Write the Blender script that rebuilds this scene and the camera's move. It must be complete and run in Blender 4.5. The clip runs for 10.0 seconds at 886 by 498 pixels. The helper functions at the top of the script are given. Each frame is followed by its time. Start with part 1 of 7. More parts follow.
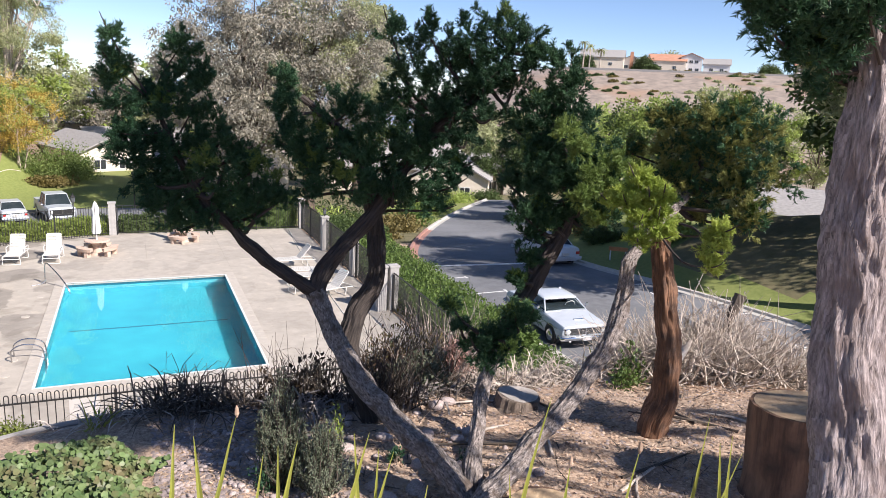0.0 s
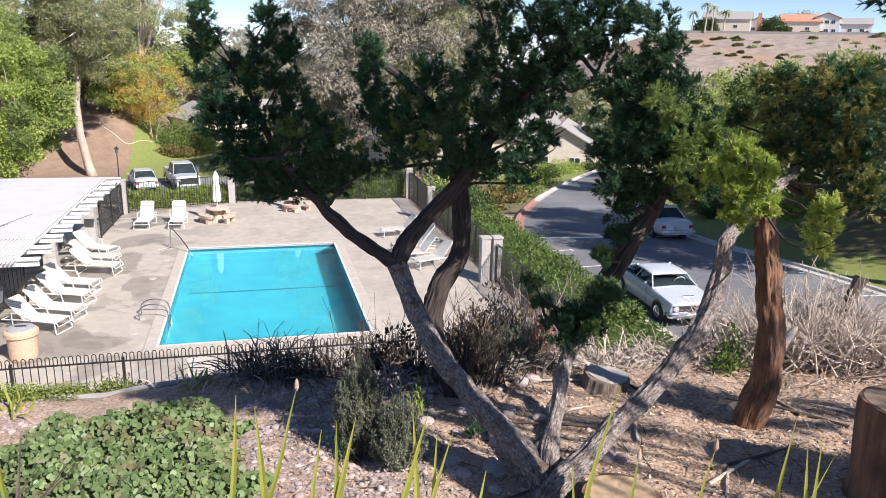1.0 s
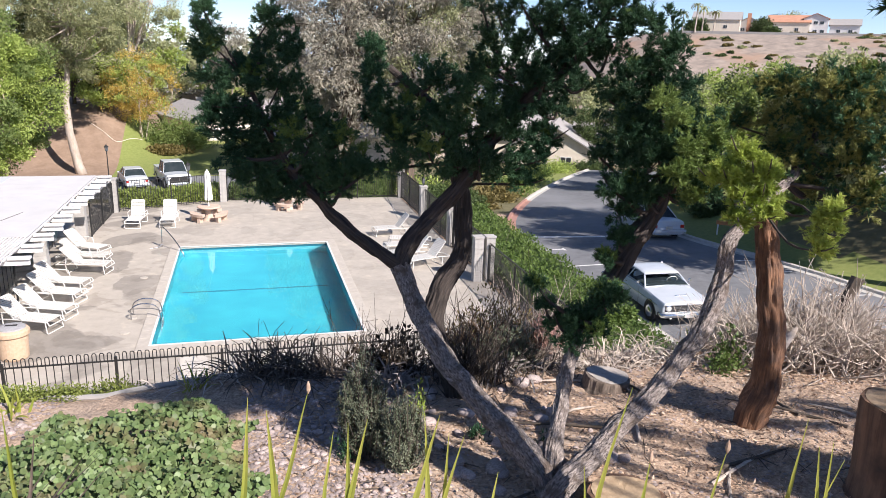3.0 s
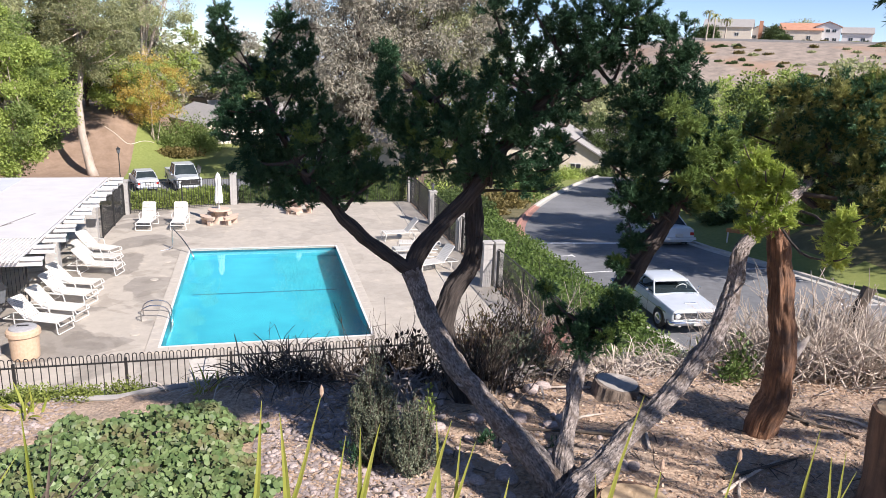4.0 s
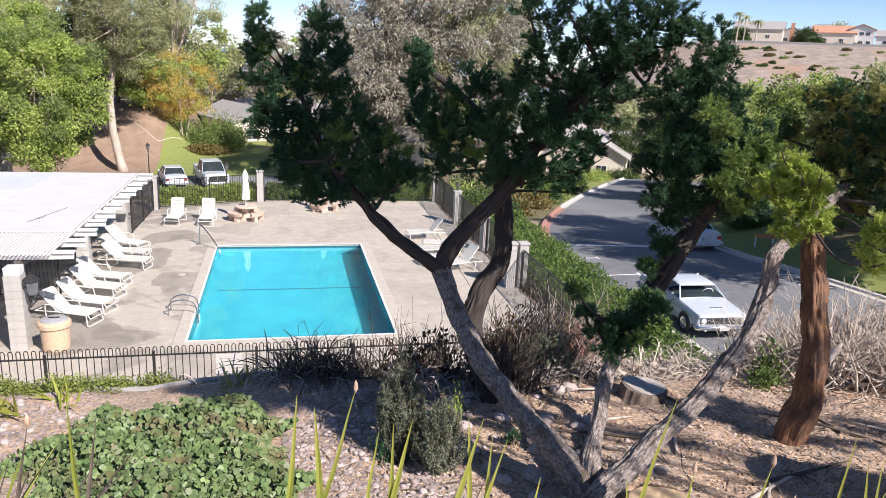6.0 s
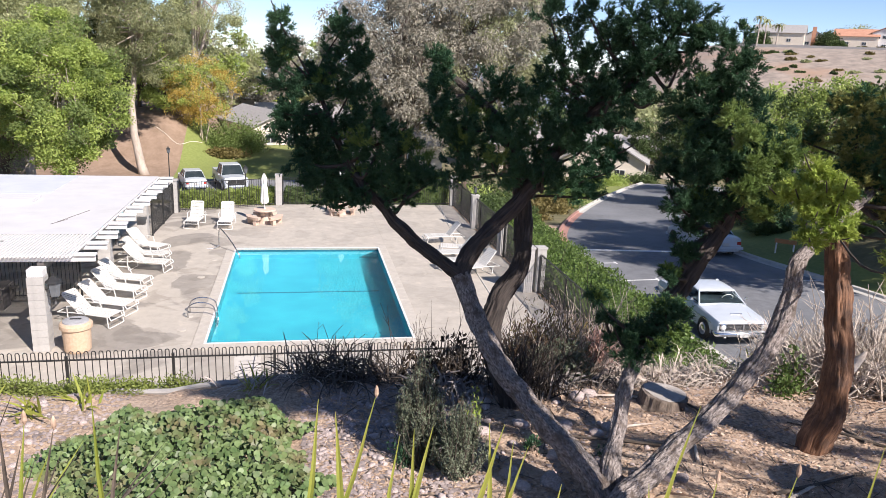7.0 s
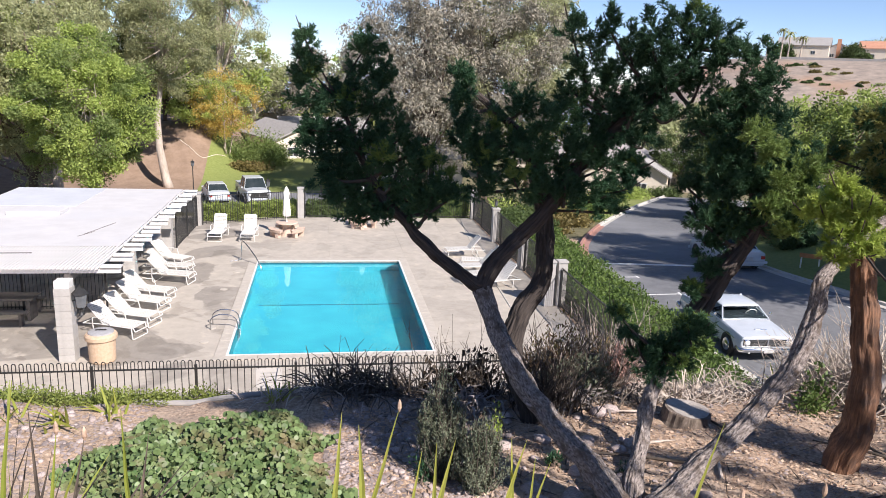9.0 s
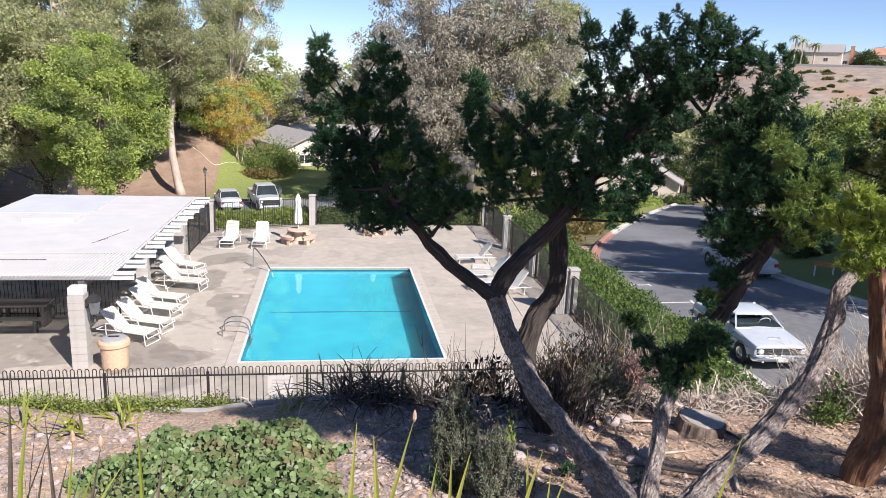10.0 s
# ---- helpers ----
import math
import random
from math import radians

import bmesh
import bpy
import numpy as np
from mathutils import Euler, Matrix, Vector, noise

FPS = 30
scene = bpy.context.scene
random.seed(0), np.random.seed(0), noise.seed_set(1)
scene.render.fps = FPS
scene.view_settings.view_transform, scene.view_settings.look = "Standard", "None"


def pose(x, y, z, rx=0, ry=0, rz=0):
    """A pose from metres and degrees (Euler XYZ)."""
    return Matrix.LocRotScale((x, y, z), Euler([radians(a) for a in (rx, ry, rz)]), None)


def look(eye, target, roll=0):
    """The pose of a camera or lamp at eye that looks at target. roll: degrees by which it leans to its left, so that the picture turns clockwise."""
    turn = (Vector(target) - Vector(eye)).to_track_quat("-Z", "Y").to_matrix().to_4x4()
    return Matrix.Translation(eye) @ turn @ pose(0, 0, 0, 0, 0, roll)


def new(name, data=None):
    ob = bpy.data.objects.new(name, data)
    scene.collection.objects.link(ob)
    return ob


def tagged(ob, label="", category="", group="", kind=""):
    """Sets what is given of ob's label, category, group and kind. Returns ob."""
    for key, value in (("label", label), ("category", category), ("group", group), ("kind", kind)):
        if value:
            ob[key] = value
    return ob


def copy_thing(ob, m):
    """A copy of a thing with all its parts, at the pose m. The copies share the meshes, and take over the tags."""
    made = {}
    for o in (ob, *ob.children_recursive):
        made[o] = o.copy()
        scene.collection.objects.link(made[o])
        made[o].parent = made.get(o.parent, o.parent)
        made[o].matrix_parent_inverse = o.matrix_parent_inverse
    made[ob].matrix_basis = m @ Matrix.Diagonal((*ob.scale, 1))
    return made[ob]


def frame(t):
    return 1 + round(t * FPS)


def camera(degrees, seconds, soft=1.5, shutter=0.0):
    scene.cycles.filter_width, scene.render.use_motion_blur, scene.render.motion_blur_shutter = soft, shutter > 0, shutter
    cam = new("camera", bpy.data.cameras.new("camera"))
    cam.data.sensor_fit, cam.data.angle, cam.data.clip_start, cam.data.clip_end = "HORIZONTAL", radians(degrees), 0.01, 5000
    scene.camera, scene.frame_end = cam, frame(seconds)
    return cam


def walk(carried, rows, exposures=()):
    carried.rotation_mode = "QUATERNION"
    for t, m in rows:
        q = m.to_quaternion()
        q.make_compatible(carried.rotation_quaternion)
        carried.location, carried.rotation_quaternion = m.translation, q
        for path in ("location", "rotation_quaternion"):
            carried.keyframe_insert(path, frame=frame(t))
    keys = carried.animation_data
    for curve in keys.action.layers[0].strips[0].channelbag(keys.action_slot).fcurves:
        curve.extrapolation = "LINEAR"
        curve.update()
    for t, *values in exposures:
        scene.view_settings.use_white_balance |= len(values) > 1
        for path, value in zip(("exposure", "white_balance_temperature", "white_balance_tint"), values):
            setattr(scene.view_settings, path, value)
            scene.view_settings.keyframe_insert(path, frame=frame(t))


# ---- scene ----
cam = camera(62.7, 10.0, 0.75)
PATH = [
    (0, (2.719, -20.413, 8.211), (3.491, -18.62, 7.777), 2.6),
    (0.5, (2.911, -20.36, 8.213), (3.452, -18.497, 7.727), 2.4),
    (1, (2.94, -20.349, 8.211), (3.426, -18.481, 7.688), 1.5),
    (1.5, (2.884, -20.351, 8.222), (3.388, -18.492, 7.685), 1.3),
    (2, (2.866, -20.336, 8.22), (3.378, -18.48, 7.682), 1.5),
    (3.5, (2.844, -20.326, 8.229), (3.347, -18.461, 7.712), 2.0),
    (4, (2.829, -20.34, 8.234), (3.318, -18.47, 7.721), 2.2),
    (4.5, (2.81, -20.347, 8.232), (3.287, -18.473, 7.719), 2.4),
    (5, (2.793, -20.356, 8.235), (3.258, -18.48, 7.72), 2.7),
    (5.5, (2.784, -20.354, 8.232), (3.233, -18.475, 7.715), 2.7),
    (7, (2.755, -20.349, 8.24), (3.137, -18.453, 7.733), 2.6),
    (7.5, (2.751, -20.343, 8.242), (3.117, -18.442, 7.739), 2.5),
    (8, (2.745, -20.353, 8.244), (3.099, -18.448, 7.751), 2.5),
    (8.5, (2.743, -20.361, 8.247), (3.086, -18.451, 7.763), 2.5),
    (9, (2.739, -20.372, 8.257), (3.066, -18.457, 7.782), 2.4),
    (9.5, (2.735, -20.368, 8.257), (3.045, -18.447, 7.794), 2.4),
    (10, (2.72, -20.359, 8.265), (3.018, -18.435, 7.808), 2.3),
]
walk(cam, [(t, look(e, g, r)) for t, e, g, r in PATH], [(0, 0.73, 6150, 17), (6, 0.73, 6150, 17), (10, 0.66, 6150, 17)])

# ---- world and sun ----
SUN_AZ, SUN_EL = radians(148), radians(40)
world = bpy.data.worlds.new("world")
scene.world = world
world.use_nodes = True
wn = world.node_tree
sky = wn.nodes.new("ShaderNodeTexSky")
sky.sky_type = "NISHITA"
sky.sun_disc = False
sky.sun_elevation, sky.sun_rotation = SUN_EL, SUN_AZ
sky.altitude = 1200
sky.air_density, sky.dust_density, sky.ozone_density = 0.7, 0.1, 1.8
wn.links.new(sky.outputs[0], wn.nodes["Background"].inputs[0])
wn.nodes["Background"].inputs[1].default_value = 0.09
sun_data = bpy.data.lights.new("sun", "SUN")
sun_data.energy, sun_data.angle, sun_data.color = 5.0, radians(0.53), (1.0, 0.92, 0.80)
sun = new("sun", sun_data)
SUN_DIR = Vector((math.sin(SUN_AZ) * math.cos(SUN_EL), math.cos(SUN_AZ) * math.cos(SUN_EL), math.sin(SUN_EL)))
sun.matrix_world = look(SUN_DIR * 60, (0, 0, 0))


# ---- materials ----
def mat(name, dark, light, scale=4.0, rough=0.8, bump=0.2, bump_scale=None, metal=0.0, spot=None, spot_scale=0.6, rand=0.0, stretch=(1, 1, 1), translucent=0.0, spec=0.5, uv=False):
    """A grainy surface: two scales of noise between two colours, worn patches, fine relief."""
    m = bpy.data.materials.new(name)
    m.use_nodes = True
    nt = m.node_tree
    n, l = nt.nodes, nt.links
    b = n["Principled BSDF"]
    b.inputs["Roughness"].default_value, b.inputs["Metallic"].default_value = rough, metal
    b.inputs["Specular IOR Level"].default_value = spec
    co = n.new("ShaderNodeTexCoord")
    where = "UV" if uv else "Object"
    mp = n.new("ShaderNodeMapping")
    mp.inputs["Scale"].default_value = stretch
    l.new(co.outputs[where], mp.inputs["Vector"])
    fine = n.new("ShaderNodeTexNoise")
    fine.inputs["Scale"].default_value, fine.inputs["Detail"].default_value, fine.inputs["Roughness"].default_value = scale, 6, 0.65
    l.new(mp.outputs[0], fine.inputs["Vector"])
    ramp = n.new("ShaderNodeValToRGB")
    ramp.color_ramp.elements[0].position, ramp.color_ramp.elements[1].position = 0.32, 0.68
    ramp.color_ramp.elements[0].color, ramp.color_ramp.elements[1].color = (*dark, 1), (*light, 1)
    l.new(fine.outputs["Fac"], ramp.inputs[0])
    col = ramp.outputs[0]
    if spot:
        big = n.new("ShaderNodeTexNoise")
        big.inputs["Scale"].default_value, big.inputs["Detail"].default_value = spot_scale, 5
        l.new(co.outputs[where], big.inputs["Vector"])
        r2 = n.new("ShaderNodeValToRGB")
        r2.color_ramp.elements[0].position, r2.color_ramp.elements[1].position = 0.5, 0.68
        l.new(big.outputs["Fac"], r2.inputs[0])
        mx = n.new("ShaderNodeMixRGB")
        l.new(r2.outputs[0], mx.inputs[0])
        l.new(col, mx.inputs[1])
        mx.inputs[2].default_value = (*spot, 1)
        col = mx.outputs[0]
    if rand:
        info = n.new("ShaderNodeObjectInfo")
        geo = n.new("ShaderNodeNewGeometry")
        add = n.new("ShaderNodeMath")
        add.operation = "ADD"
        l.new(info.outputs["Random"], add.inputs[0])
        l.new(geo.outputs["Random Per Island"], add.inputs[1])
        mr = n.new("ShaderNodeMapRange")
        mr.inputs["From Max"].default_value = 2.0
        mr.inputs["To Min"].default_value, mr.inputs["To Max"].default_value = 1 - rand, 1 + rand
        l.new(add.outputs[0], mr.inputs["Value"])
        hv = n.new("ShaderNodeHueSaturation")
        l.new(mr.outputs[0], hv.inputs["Value"])
        l.new(col, hv.inputs["Color"])
        col = hv.outputs[0]
    l.new(col, b.inputs["Base Color"])
    if bump:
        bp = n.new("ShaderNodeBump")
        bp.inputs["Strength"].default_value, bp.inputs["Distance"].default_value = bump, 0.02
        if bump_scale:
            bn = n.new("ShaderNodeTexNoise")
            bn.inputs["Scale"].default_value, bn.inputs["Detail"].default_value = bump_scale, 4
            l.new(mp.outputs[0], bn.inputs["Vector"])
            l.new(bn.outputs["Fac"], bp.inputs["Height"])
        else:
            l.new(fine.outputs["Fac"], bp.inputs["Height"])
        l.new(bp.outputs[0], b.inputs["Normal"])
    if translucent:
        tr = n.new("ShaderNodeBsdfTranslucent")
        l.new(col, tr.inputs["Color"])
        ms = n.new("ShaderNodeMixShader")
        ms.inputs[0].default_value = translucent
        l.new(b.outputs[0], ms.inputs[1])
        l.new(tr.outputs[0], ms.inputs[2])
        l.new(ms.outputs[0], n["Material Output"].inputs["Surface"])
    return m


def leaf_mat(name, dark, light, rand=0.35, tr=0.25, rough=0.55):
    return mat(name, dark, light, scale=1.3, rough=rough, bump=0, rand=rand, translucent=tr, spec=0.3)


def glass_mat(name, tint, rough=0.02):
    m = bpy.data.materials.new(name)
    m.use_nodes = True
    b = m.node_tree.nodes["Principled BSDF"]
    b.inputs["Base Color"].default_value = (*tint, 1)
    b.inputs["Roughness"].default_value = rough
    b.inputs["Transmission Weight"].default_value = 1.0
    b.inputs["IOR"].default_value = 1.33
    return m


M_CONCRETE = mat("deck_concrete", (0.40, 0.36, 0.305), (0.49, 0.445, 0.38), scale=2.2, rough=0.85, bump=0.08, bump_scale=60)


def weather_concrete(m):
    """Tide-marked damp stains, thickest west of the pool, and small pale and dark blotches."""
    nt = m.node_tree
    n, l = nt.nodes, nt.links
    b = n["Principled BSDF"]
    col = b.inputs["Base Color"].links[0].from_socket
    co = n.new("ShaderNodeTexCoord")
    sep = n.new("ShaderNodeSeparateXYZ")
    l.new(co.outputs["Object"], sep.inputs[0])
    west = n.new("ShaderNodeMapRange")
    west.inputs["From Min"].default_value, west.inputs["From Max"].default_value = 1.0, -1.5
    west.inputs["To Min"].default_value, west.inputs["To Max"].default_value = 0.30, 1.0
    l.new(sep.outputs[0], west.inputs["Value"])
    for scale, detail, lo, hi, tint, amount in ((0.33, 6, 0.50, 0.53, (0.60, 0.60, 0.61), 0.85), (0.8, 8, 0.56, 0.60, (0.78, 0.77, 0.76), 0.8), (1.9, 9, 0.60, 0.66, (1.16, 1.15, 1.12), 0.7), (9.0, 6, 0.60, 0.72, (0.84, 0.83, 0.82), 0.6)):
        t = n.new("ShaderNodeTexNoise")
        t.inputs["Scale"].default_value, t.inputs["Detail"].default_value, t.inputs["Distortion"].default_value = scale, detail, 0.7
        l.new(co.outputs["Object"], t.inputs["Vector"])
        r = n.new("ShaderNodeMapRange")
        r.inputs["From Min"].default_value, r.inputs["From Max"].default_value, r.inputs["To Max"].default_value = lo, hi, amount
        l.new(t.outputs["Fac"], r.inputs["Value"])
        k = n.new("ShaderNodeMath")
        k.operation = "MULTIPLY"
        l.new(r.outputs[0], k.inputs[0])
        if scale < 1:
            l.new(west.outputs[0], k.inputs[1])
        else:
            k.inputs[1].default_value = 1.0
        mx = n.new("ShaderNodeMixRGB")
        mx.blend_type = "MULTIPLY"
        l.new(k.outputs[0], mx.inputs[0])
        l.new(col, mx.inputs[1])
        mx.inputs[2].default_value = (*tint, 1)
        col = mx.outputs[0]
    l.new(col, b.inputs["Base Color"])


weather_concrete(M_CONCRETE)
M_COPING = mat("coping_concrete", (0.43, 0.39, 0.335), (0.52, 0.475, 0.41), scale=5, rough=0.8, bump=0.1, bump_scale=70)
M_POOL = mat("pool_plaster", (0.028, 0.27, 0.345), (0.042, 0.335, 0.405), scale=0.7, rough=0.6, bump=0.0)
M_TILE_LINE = mat("dark_tile", (0.01, 0.09, 0.14), (0.02, 0.13, 0.19), scale=9, rough=0.3, bump=0)
M_WATER = glass_mat("pool_water", (0.62, 0.97, 1.0), 0.0)
wt = M_WATER.node_tree
wnoise = wt.nodes.new("ShaderNodeTexNoise")
wnoise.inputs["Scale"].default_value = 1.6
wbump = wt.nodes.new("ShaderNodeBump")
wbump.inputs["Strength"].default_value, wbump.inputs["Distance"].default_value = 0.04, 0.05
wcoord = wt.nodes.new("ShaderNodeTexCoord")
wt.links.new(wcoord.outputs["Object"], wnoise.inputs["Vector"])
wt.links.new(wnoise.outputs["Fac"], wbump.inputs["Height"])
wt.links.new(wbump.outputs[0], wt.nodes["Principled BSDF"].inputs["Normal"])
M_ASPHALT = mat("asphalt", (0.132, 0.137, 0.145), (0.187, 0.192, 0.202), scale=3, rough=0.85, bump=0.25, bump_scale=90, spot=(0.225, 0.23, 0.24), spot_scale=0.15)
M_KERB = mat("kerb_concrete", (0.42, 0.40, 0.36), (0.55, 0.53, 0.48), scale=4, rough=0.85, bump=0.15, bump_scale=50)
M_REDKERB = mat("red_kerb_paint", (0.30, 0.16, 0.125), (0.42, 0.23, 0.18), scale=5, rough=0.7, bump=0.1)
M_LINE = mat("road_paint", (0.62, 0.62, 0.60), (0.75, 0.75, 0.73), scale=8, rough=0.7, bump=0.1)
M_WHITE = mat("white_paint", (0.66, 0.65, 0.635), (0.75, 0.74, 0.725), scale=3, rough=0.5, bump=0.05)
M_ROOFWHITE = mat("white_roofing", (0.54, 0.53, 0.52), (0.62, 0.61, 0.60), scale=1.2, rough=0.75, bump=0.1, bump_scale=30, spot=(0.56, 0.56, 0.565), spot_scale=0.35)
M_BLOCK = mat("painted_block", (0.35, 0.335, 0.315), (0.44, 0.425, 0.40), scale=5, rough=0.9, bump=0.3, bump_scale=40, rand=0.08)
M_DARKWOOD = mat("dark_painted_wood", (0.09, 0.082, 0.076), (0.15, 0.135, 0.125), scale=6, rough=0.7, stretch=(1, 1, 0.2))
M_IRON = mat("black_iron", (0.015, 0.015, 0.015), (0.03, 0.03, 0.03), scale=20, rough=0.45, bump=0.1)
M_STEEL = mat("stainless_steel", (0.45, 0.45, 0.45), (0.6, 0.6, 0.6), scale=20, rough=0.25, bump=0, metal=1.0)
M_STEEL_DULL = mat("dull_galvanised", (0.30, 0.30, 0.31), (0.42, 0.42, 0.43), scale=9, rough=0.5, bump=0.05)
M_VINYL = mat("white_vinyl", (0.60, 0.59, 0.55), (0.68, 0.67, 0.63), scale=6, rough=0.5, bump=0.05)
M_TERRA = mat("sandy_concrete", (0.50, 0.36, 0.24), (0.60, 0.45, 0.32), scale=12, rough=0.85, bump=0.25, bump_scale=60)
M_TABLE = mat("pink_concrete", (0.54, 0.40, 0.31), (0.63, 0.49, 0.39), scale=8, rough=0.85, bump=0.2, bump_scale=50)
M_CANVAS = mat("white_canvas", (0.70, 0.69, 0.65), (0.80, 0.79, 0.75), scale=6, rough=0.8, bump=0.2, stretch=(4, 4, 0.5))
M_SIGN = mat("sign_enamel", (0.46, 0.45, 0.43), (0.52, 0.51, 0.49), scale=4, rough=0.5, bump=0)
M_GREYTEXT = mat("grey_lettering", (0.30, 0.30, 0.30), (0.34, 0.34, 0.34), scale=4, rough=0.6, bump=0)
M_LANTERN = mat("smoked_lantern_glass", (0.10, 0.11, 0.12), (0.16, 0.17, 0.18), scale=4, rough=0.15, bump=0)
M_DIRT = mat("dry_soil", (0.20, 0.135, 0.09), (0.62, 0.46, 0.33), scale=34, rough=0.95, bump=0.8, bump_scale=35, spot=(0.40, 0.32, 0.25), spot_scale=1.1)
M_STONE = mat("river_stone", (0.19, 0.16, 0.15), (0.50, 0.41, 0.375), scale=6, rough=0.8, bump=0.25, rand=0.45)
M_BARK = mat("grey_bark", (0.03, 0.024, 0.02), (0.52, 0.45, 0.41), scale=105, rough=0.95, bump=1.0, stretch=(1, 0.34, 1), spot=(0.13, 0.10, 0.08), spot_scale=14, uv=True)
# bark darkened in its colour for wood that stands in the crowns' shade
M_SHADELIMB = mat("shaded_limb_bark", (0.022, 0.018, 0.016), (0.09, 0.072, 0.062), scale=60, rough=0.95, bump=1.0, stretch=(1, 0.10, 1), uv=True)
M_PALEBARK = mat("pinkish_furrowed_bark", (0.09, 0.07, 0.065), (0.56, 0.47, 0.45), scale=80, rough=0.95, bump=1.0, stretch=(1, 0.14, 1), spot=(0.26, 0.20, 0.18), spot_scale=7, uv=True)
M_REDBARK = mat("peeled_red_wood", (0.07, 0.035, 0.022), (0.34, 0.18, 0.10), scale=55, rough=0.85, bump=0.9, stretch=(1, 0.09, 1), spot=(0.09, 0.055, 0.04), spot_scale=6, uv=True)
M_STUMPWOOD = mat("weathered_stump_wood", (0.07, 0.04, 0.028), (0.30, 0.17, 0.10), scale=14, rough=0.9, bump=0.9, stretch=(1, 1, 0.12), spot=(0.06, 0.04, 0.03), spot_scale=4)
M_CUTWOOD = mat("cut_wood", (0.34, 0.24, 0.14), (0.48, 0.36, 0.23), scale=18, rough=0.9, bump=0.5, spot=(0.20, 0.14, 0.09), spot_scale=5)
M_EUCBARK = mat("pale_bark", (0.36, 0.29, 0.23), (0.60, 0.52, 0.44), scale=3, rough=0.9, bump=0.3, stretch=(1, 1, 0.3))
M_DKBARK = mat("dark_bark", (0.08, 0.06, 0.045), (0.17, 0.13, 0.10), scale=6, rough=0.95, bump=0.6, stretch=(1, 1, 0.3))
M_JUNIPER = leaf_mat("juniper_green", (0.022, 0.066, 0.033), (0.068, 0.140, 0.060), 0.45, 0.2)
M_JUNBRIGHT = leaf_mat("juniper_new_growth", (0.25, 0.35, 0.05), (0.50, 0.56, 0.13), 0.3, 0.3)
# sunlit edges of the foliage, their brightness put into the leaf colour
M_JUNSUNLIT = leaf_mat("juniper_sunlit_edge", (0.09, 0.16, 0.035), (0.22, 0.30, 0.08), 0.35, 0.3)
# olive leaf colour that carries the sunlit tips among darker juniper foliage
M_JUNSUNOLIVE = leaf_mat("juniper_sunlit_olive", (0.20, 0.22, 0.06), (0.42, 0.42, 0.14), 0.35, 0.3)
M_JUNDRY = leaf_mat("juniper_dry_tips", (0.14, 0.12, 0.04), (0.26, 0.21, 0.08), 0.3, 0.25)
M_IVY = mat("ivy_leaf", (0.11, 0.19, 0.065), (0.28, 0.37, 0.15), scale=9, rough=0.45, bump=0, rand=0.5, translucent=0.2, spec=0.3, spot=(0.24, 0.21, 0.11), spot_scale=5)
M_COVER = leaf_mat("ground_cover_leaf", (0.16, 0.21, 0.045), (0.32, 0.36, 0.10), 0.35, 0.25)
M_RUSSETDARK = leaf_mat("dark_reddish_leaf", (0.06, 0.045, 0.03), (0.14, 0.10, 0.065), 0.4, 0.2)
M_SAGE = leaf_mat("sage_leaf", (0.105, 0.13, 0.08), (0.22, 0.245, 0.165), 0.3, 0.15)
M_GRASSBLADE = leaf_mat("grass_blade", (0.22, 0.28, 0.04), (0.42, 0.42, 0.09), 0.25, 0.35)
M_DRYSTICK = mat("dry_sticks", (0.32, 0.26, 0.21), (0.62, 0.54, 0.46), scale=10, rough=0.9, bump=0.2, rand=0.35)
M_DARKSTICK = mat("dark_twigs", (0.05, 0.04, 0.03), (0.14, 0.11, 0.085), scale=10, rough=0.9, bump=0.2, rand=0.4)
M_LAWN = mat("lawn", (0.15, 0.19, 0.045), (0.23, 0.26, 0.075), scale=5, rough=0.9, bump=0.3, bump_scale=30, spot=(0.22, 0.24, 0.07), spot_scale=0.12)
M_HILL = mat("dry_hillside", (0.21, 0.175, 0.145), (0.38, 0.31, 0.25), scale=0.35, rough=0.95, bump=0.3, bump_scale=1.5, spot=(0.36, 0.23, 0.15), spot_scale=0.05)
M_SLOPE = mat("bare_brown_slope", (0.21, 0.145, 0.10), (0.30, 0.215, 0.155), scale=1.2, rough=0.95, bump=0.5, bump_scale=5)
M_GREENTREE = leaf_mat("bright_tree_leaf", (0.24, 0.32, 0.07), (0.46, 0.54, 0.16), 0.35, 0.42)
M_DKTREE = leaf_mat("dark_tree_leaf", (0.05, 0.08, 0.025), (0.11, 0.155, 0.05), 0.4, 0.2)
M_EUCLEAF = leaf_mat("eucalyptus_leaf", (0.27, 0.30, 0.14), (0.54, 0.55, 0.31), 0.35, 0.45)
M_GREENTREE_DEEP = leaf_mat("deep_green_tree_leaf", (0.17, 0.25, 0.07), (0.34, 0.42, 0.14), 0.35, 0.4)
M_GREYLEAF = leaf_mat("grey_olive_leaf", (0.20, 0.19, 0.145), (0.44, 0.405, 0.325), 0.4, 0.2)
M_YELLOWLEAF = leaf_mat("autumn_leaf", (0.42, 0.29, 0.06), (0.58, 0.45, 0.13), 0.3, 0.3)
M_HEDGE = leaf_mat("hedge_leaf", (0.065, 0.115, 0.025), (0.14, 0.20, 0.05), 0.35, 0.2)
M_STUCCO = mat("cream_stucco", (0.62, 0.55, 0.45), (0.72, 0.65, 0.55), scale=2, rough=0.9, bump=0.2, bump_scale=20)
M_SHINGLE = mat("grey_shingle", (0.27, 0.26, 0.25), (0.39, 0.37, 0.35), scale=3, rough=0.9, bump=0.4, stretch=(1, 1, 4))
M_TERRACOTTA = mat("clay_roof_tile", (0.42, 0.20, 0.12), (0.55, 0.30, 0.20), scale=1.5, rough=0.85, bump=0.5)
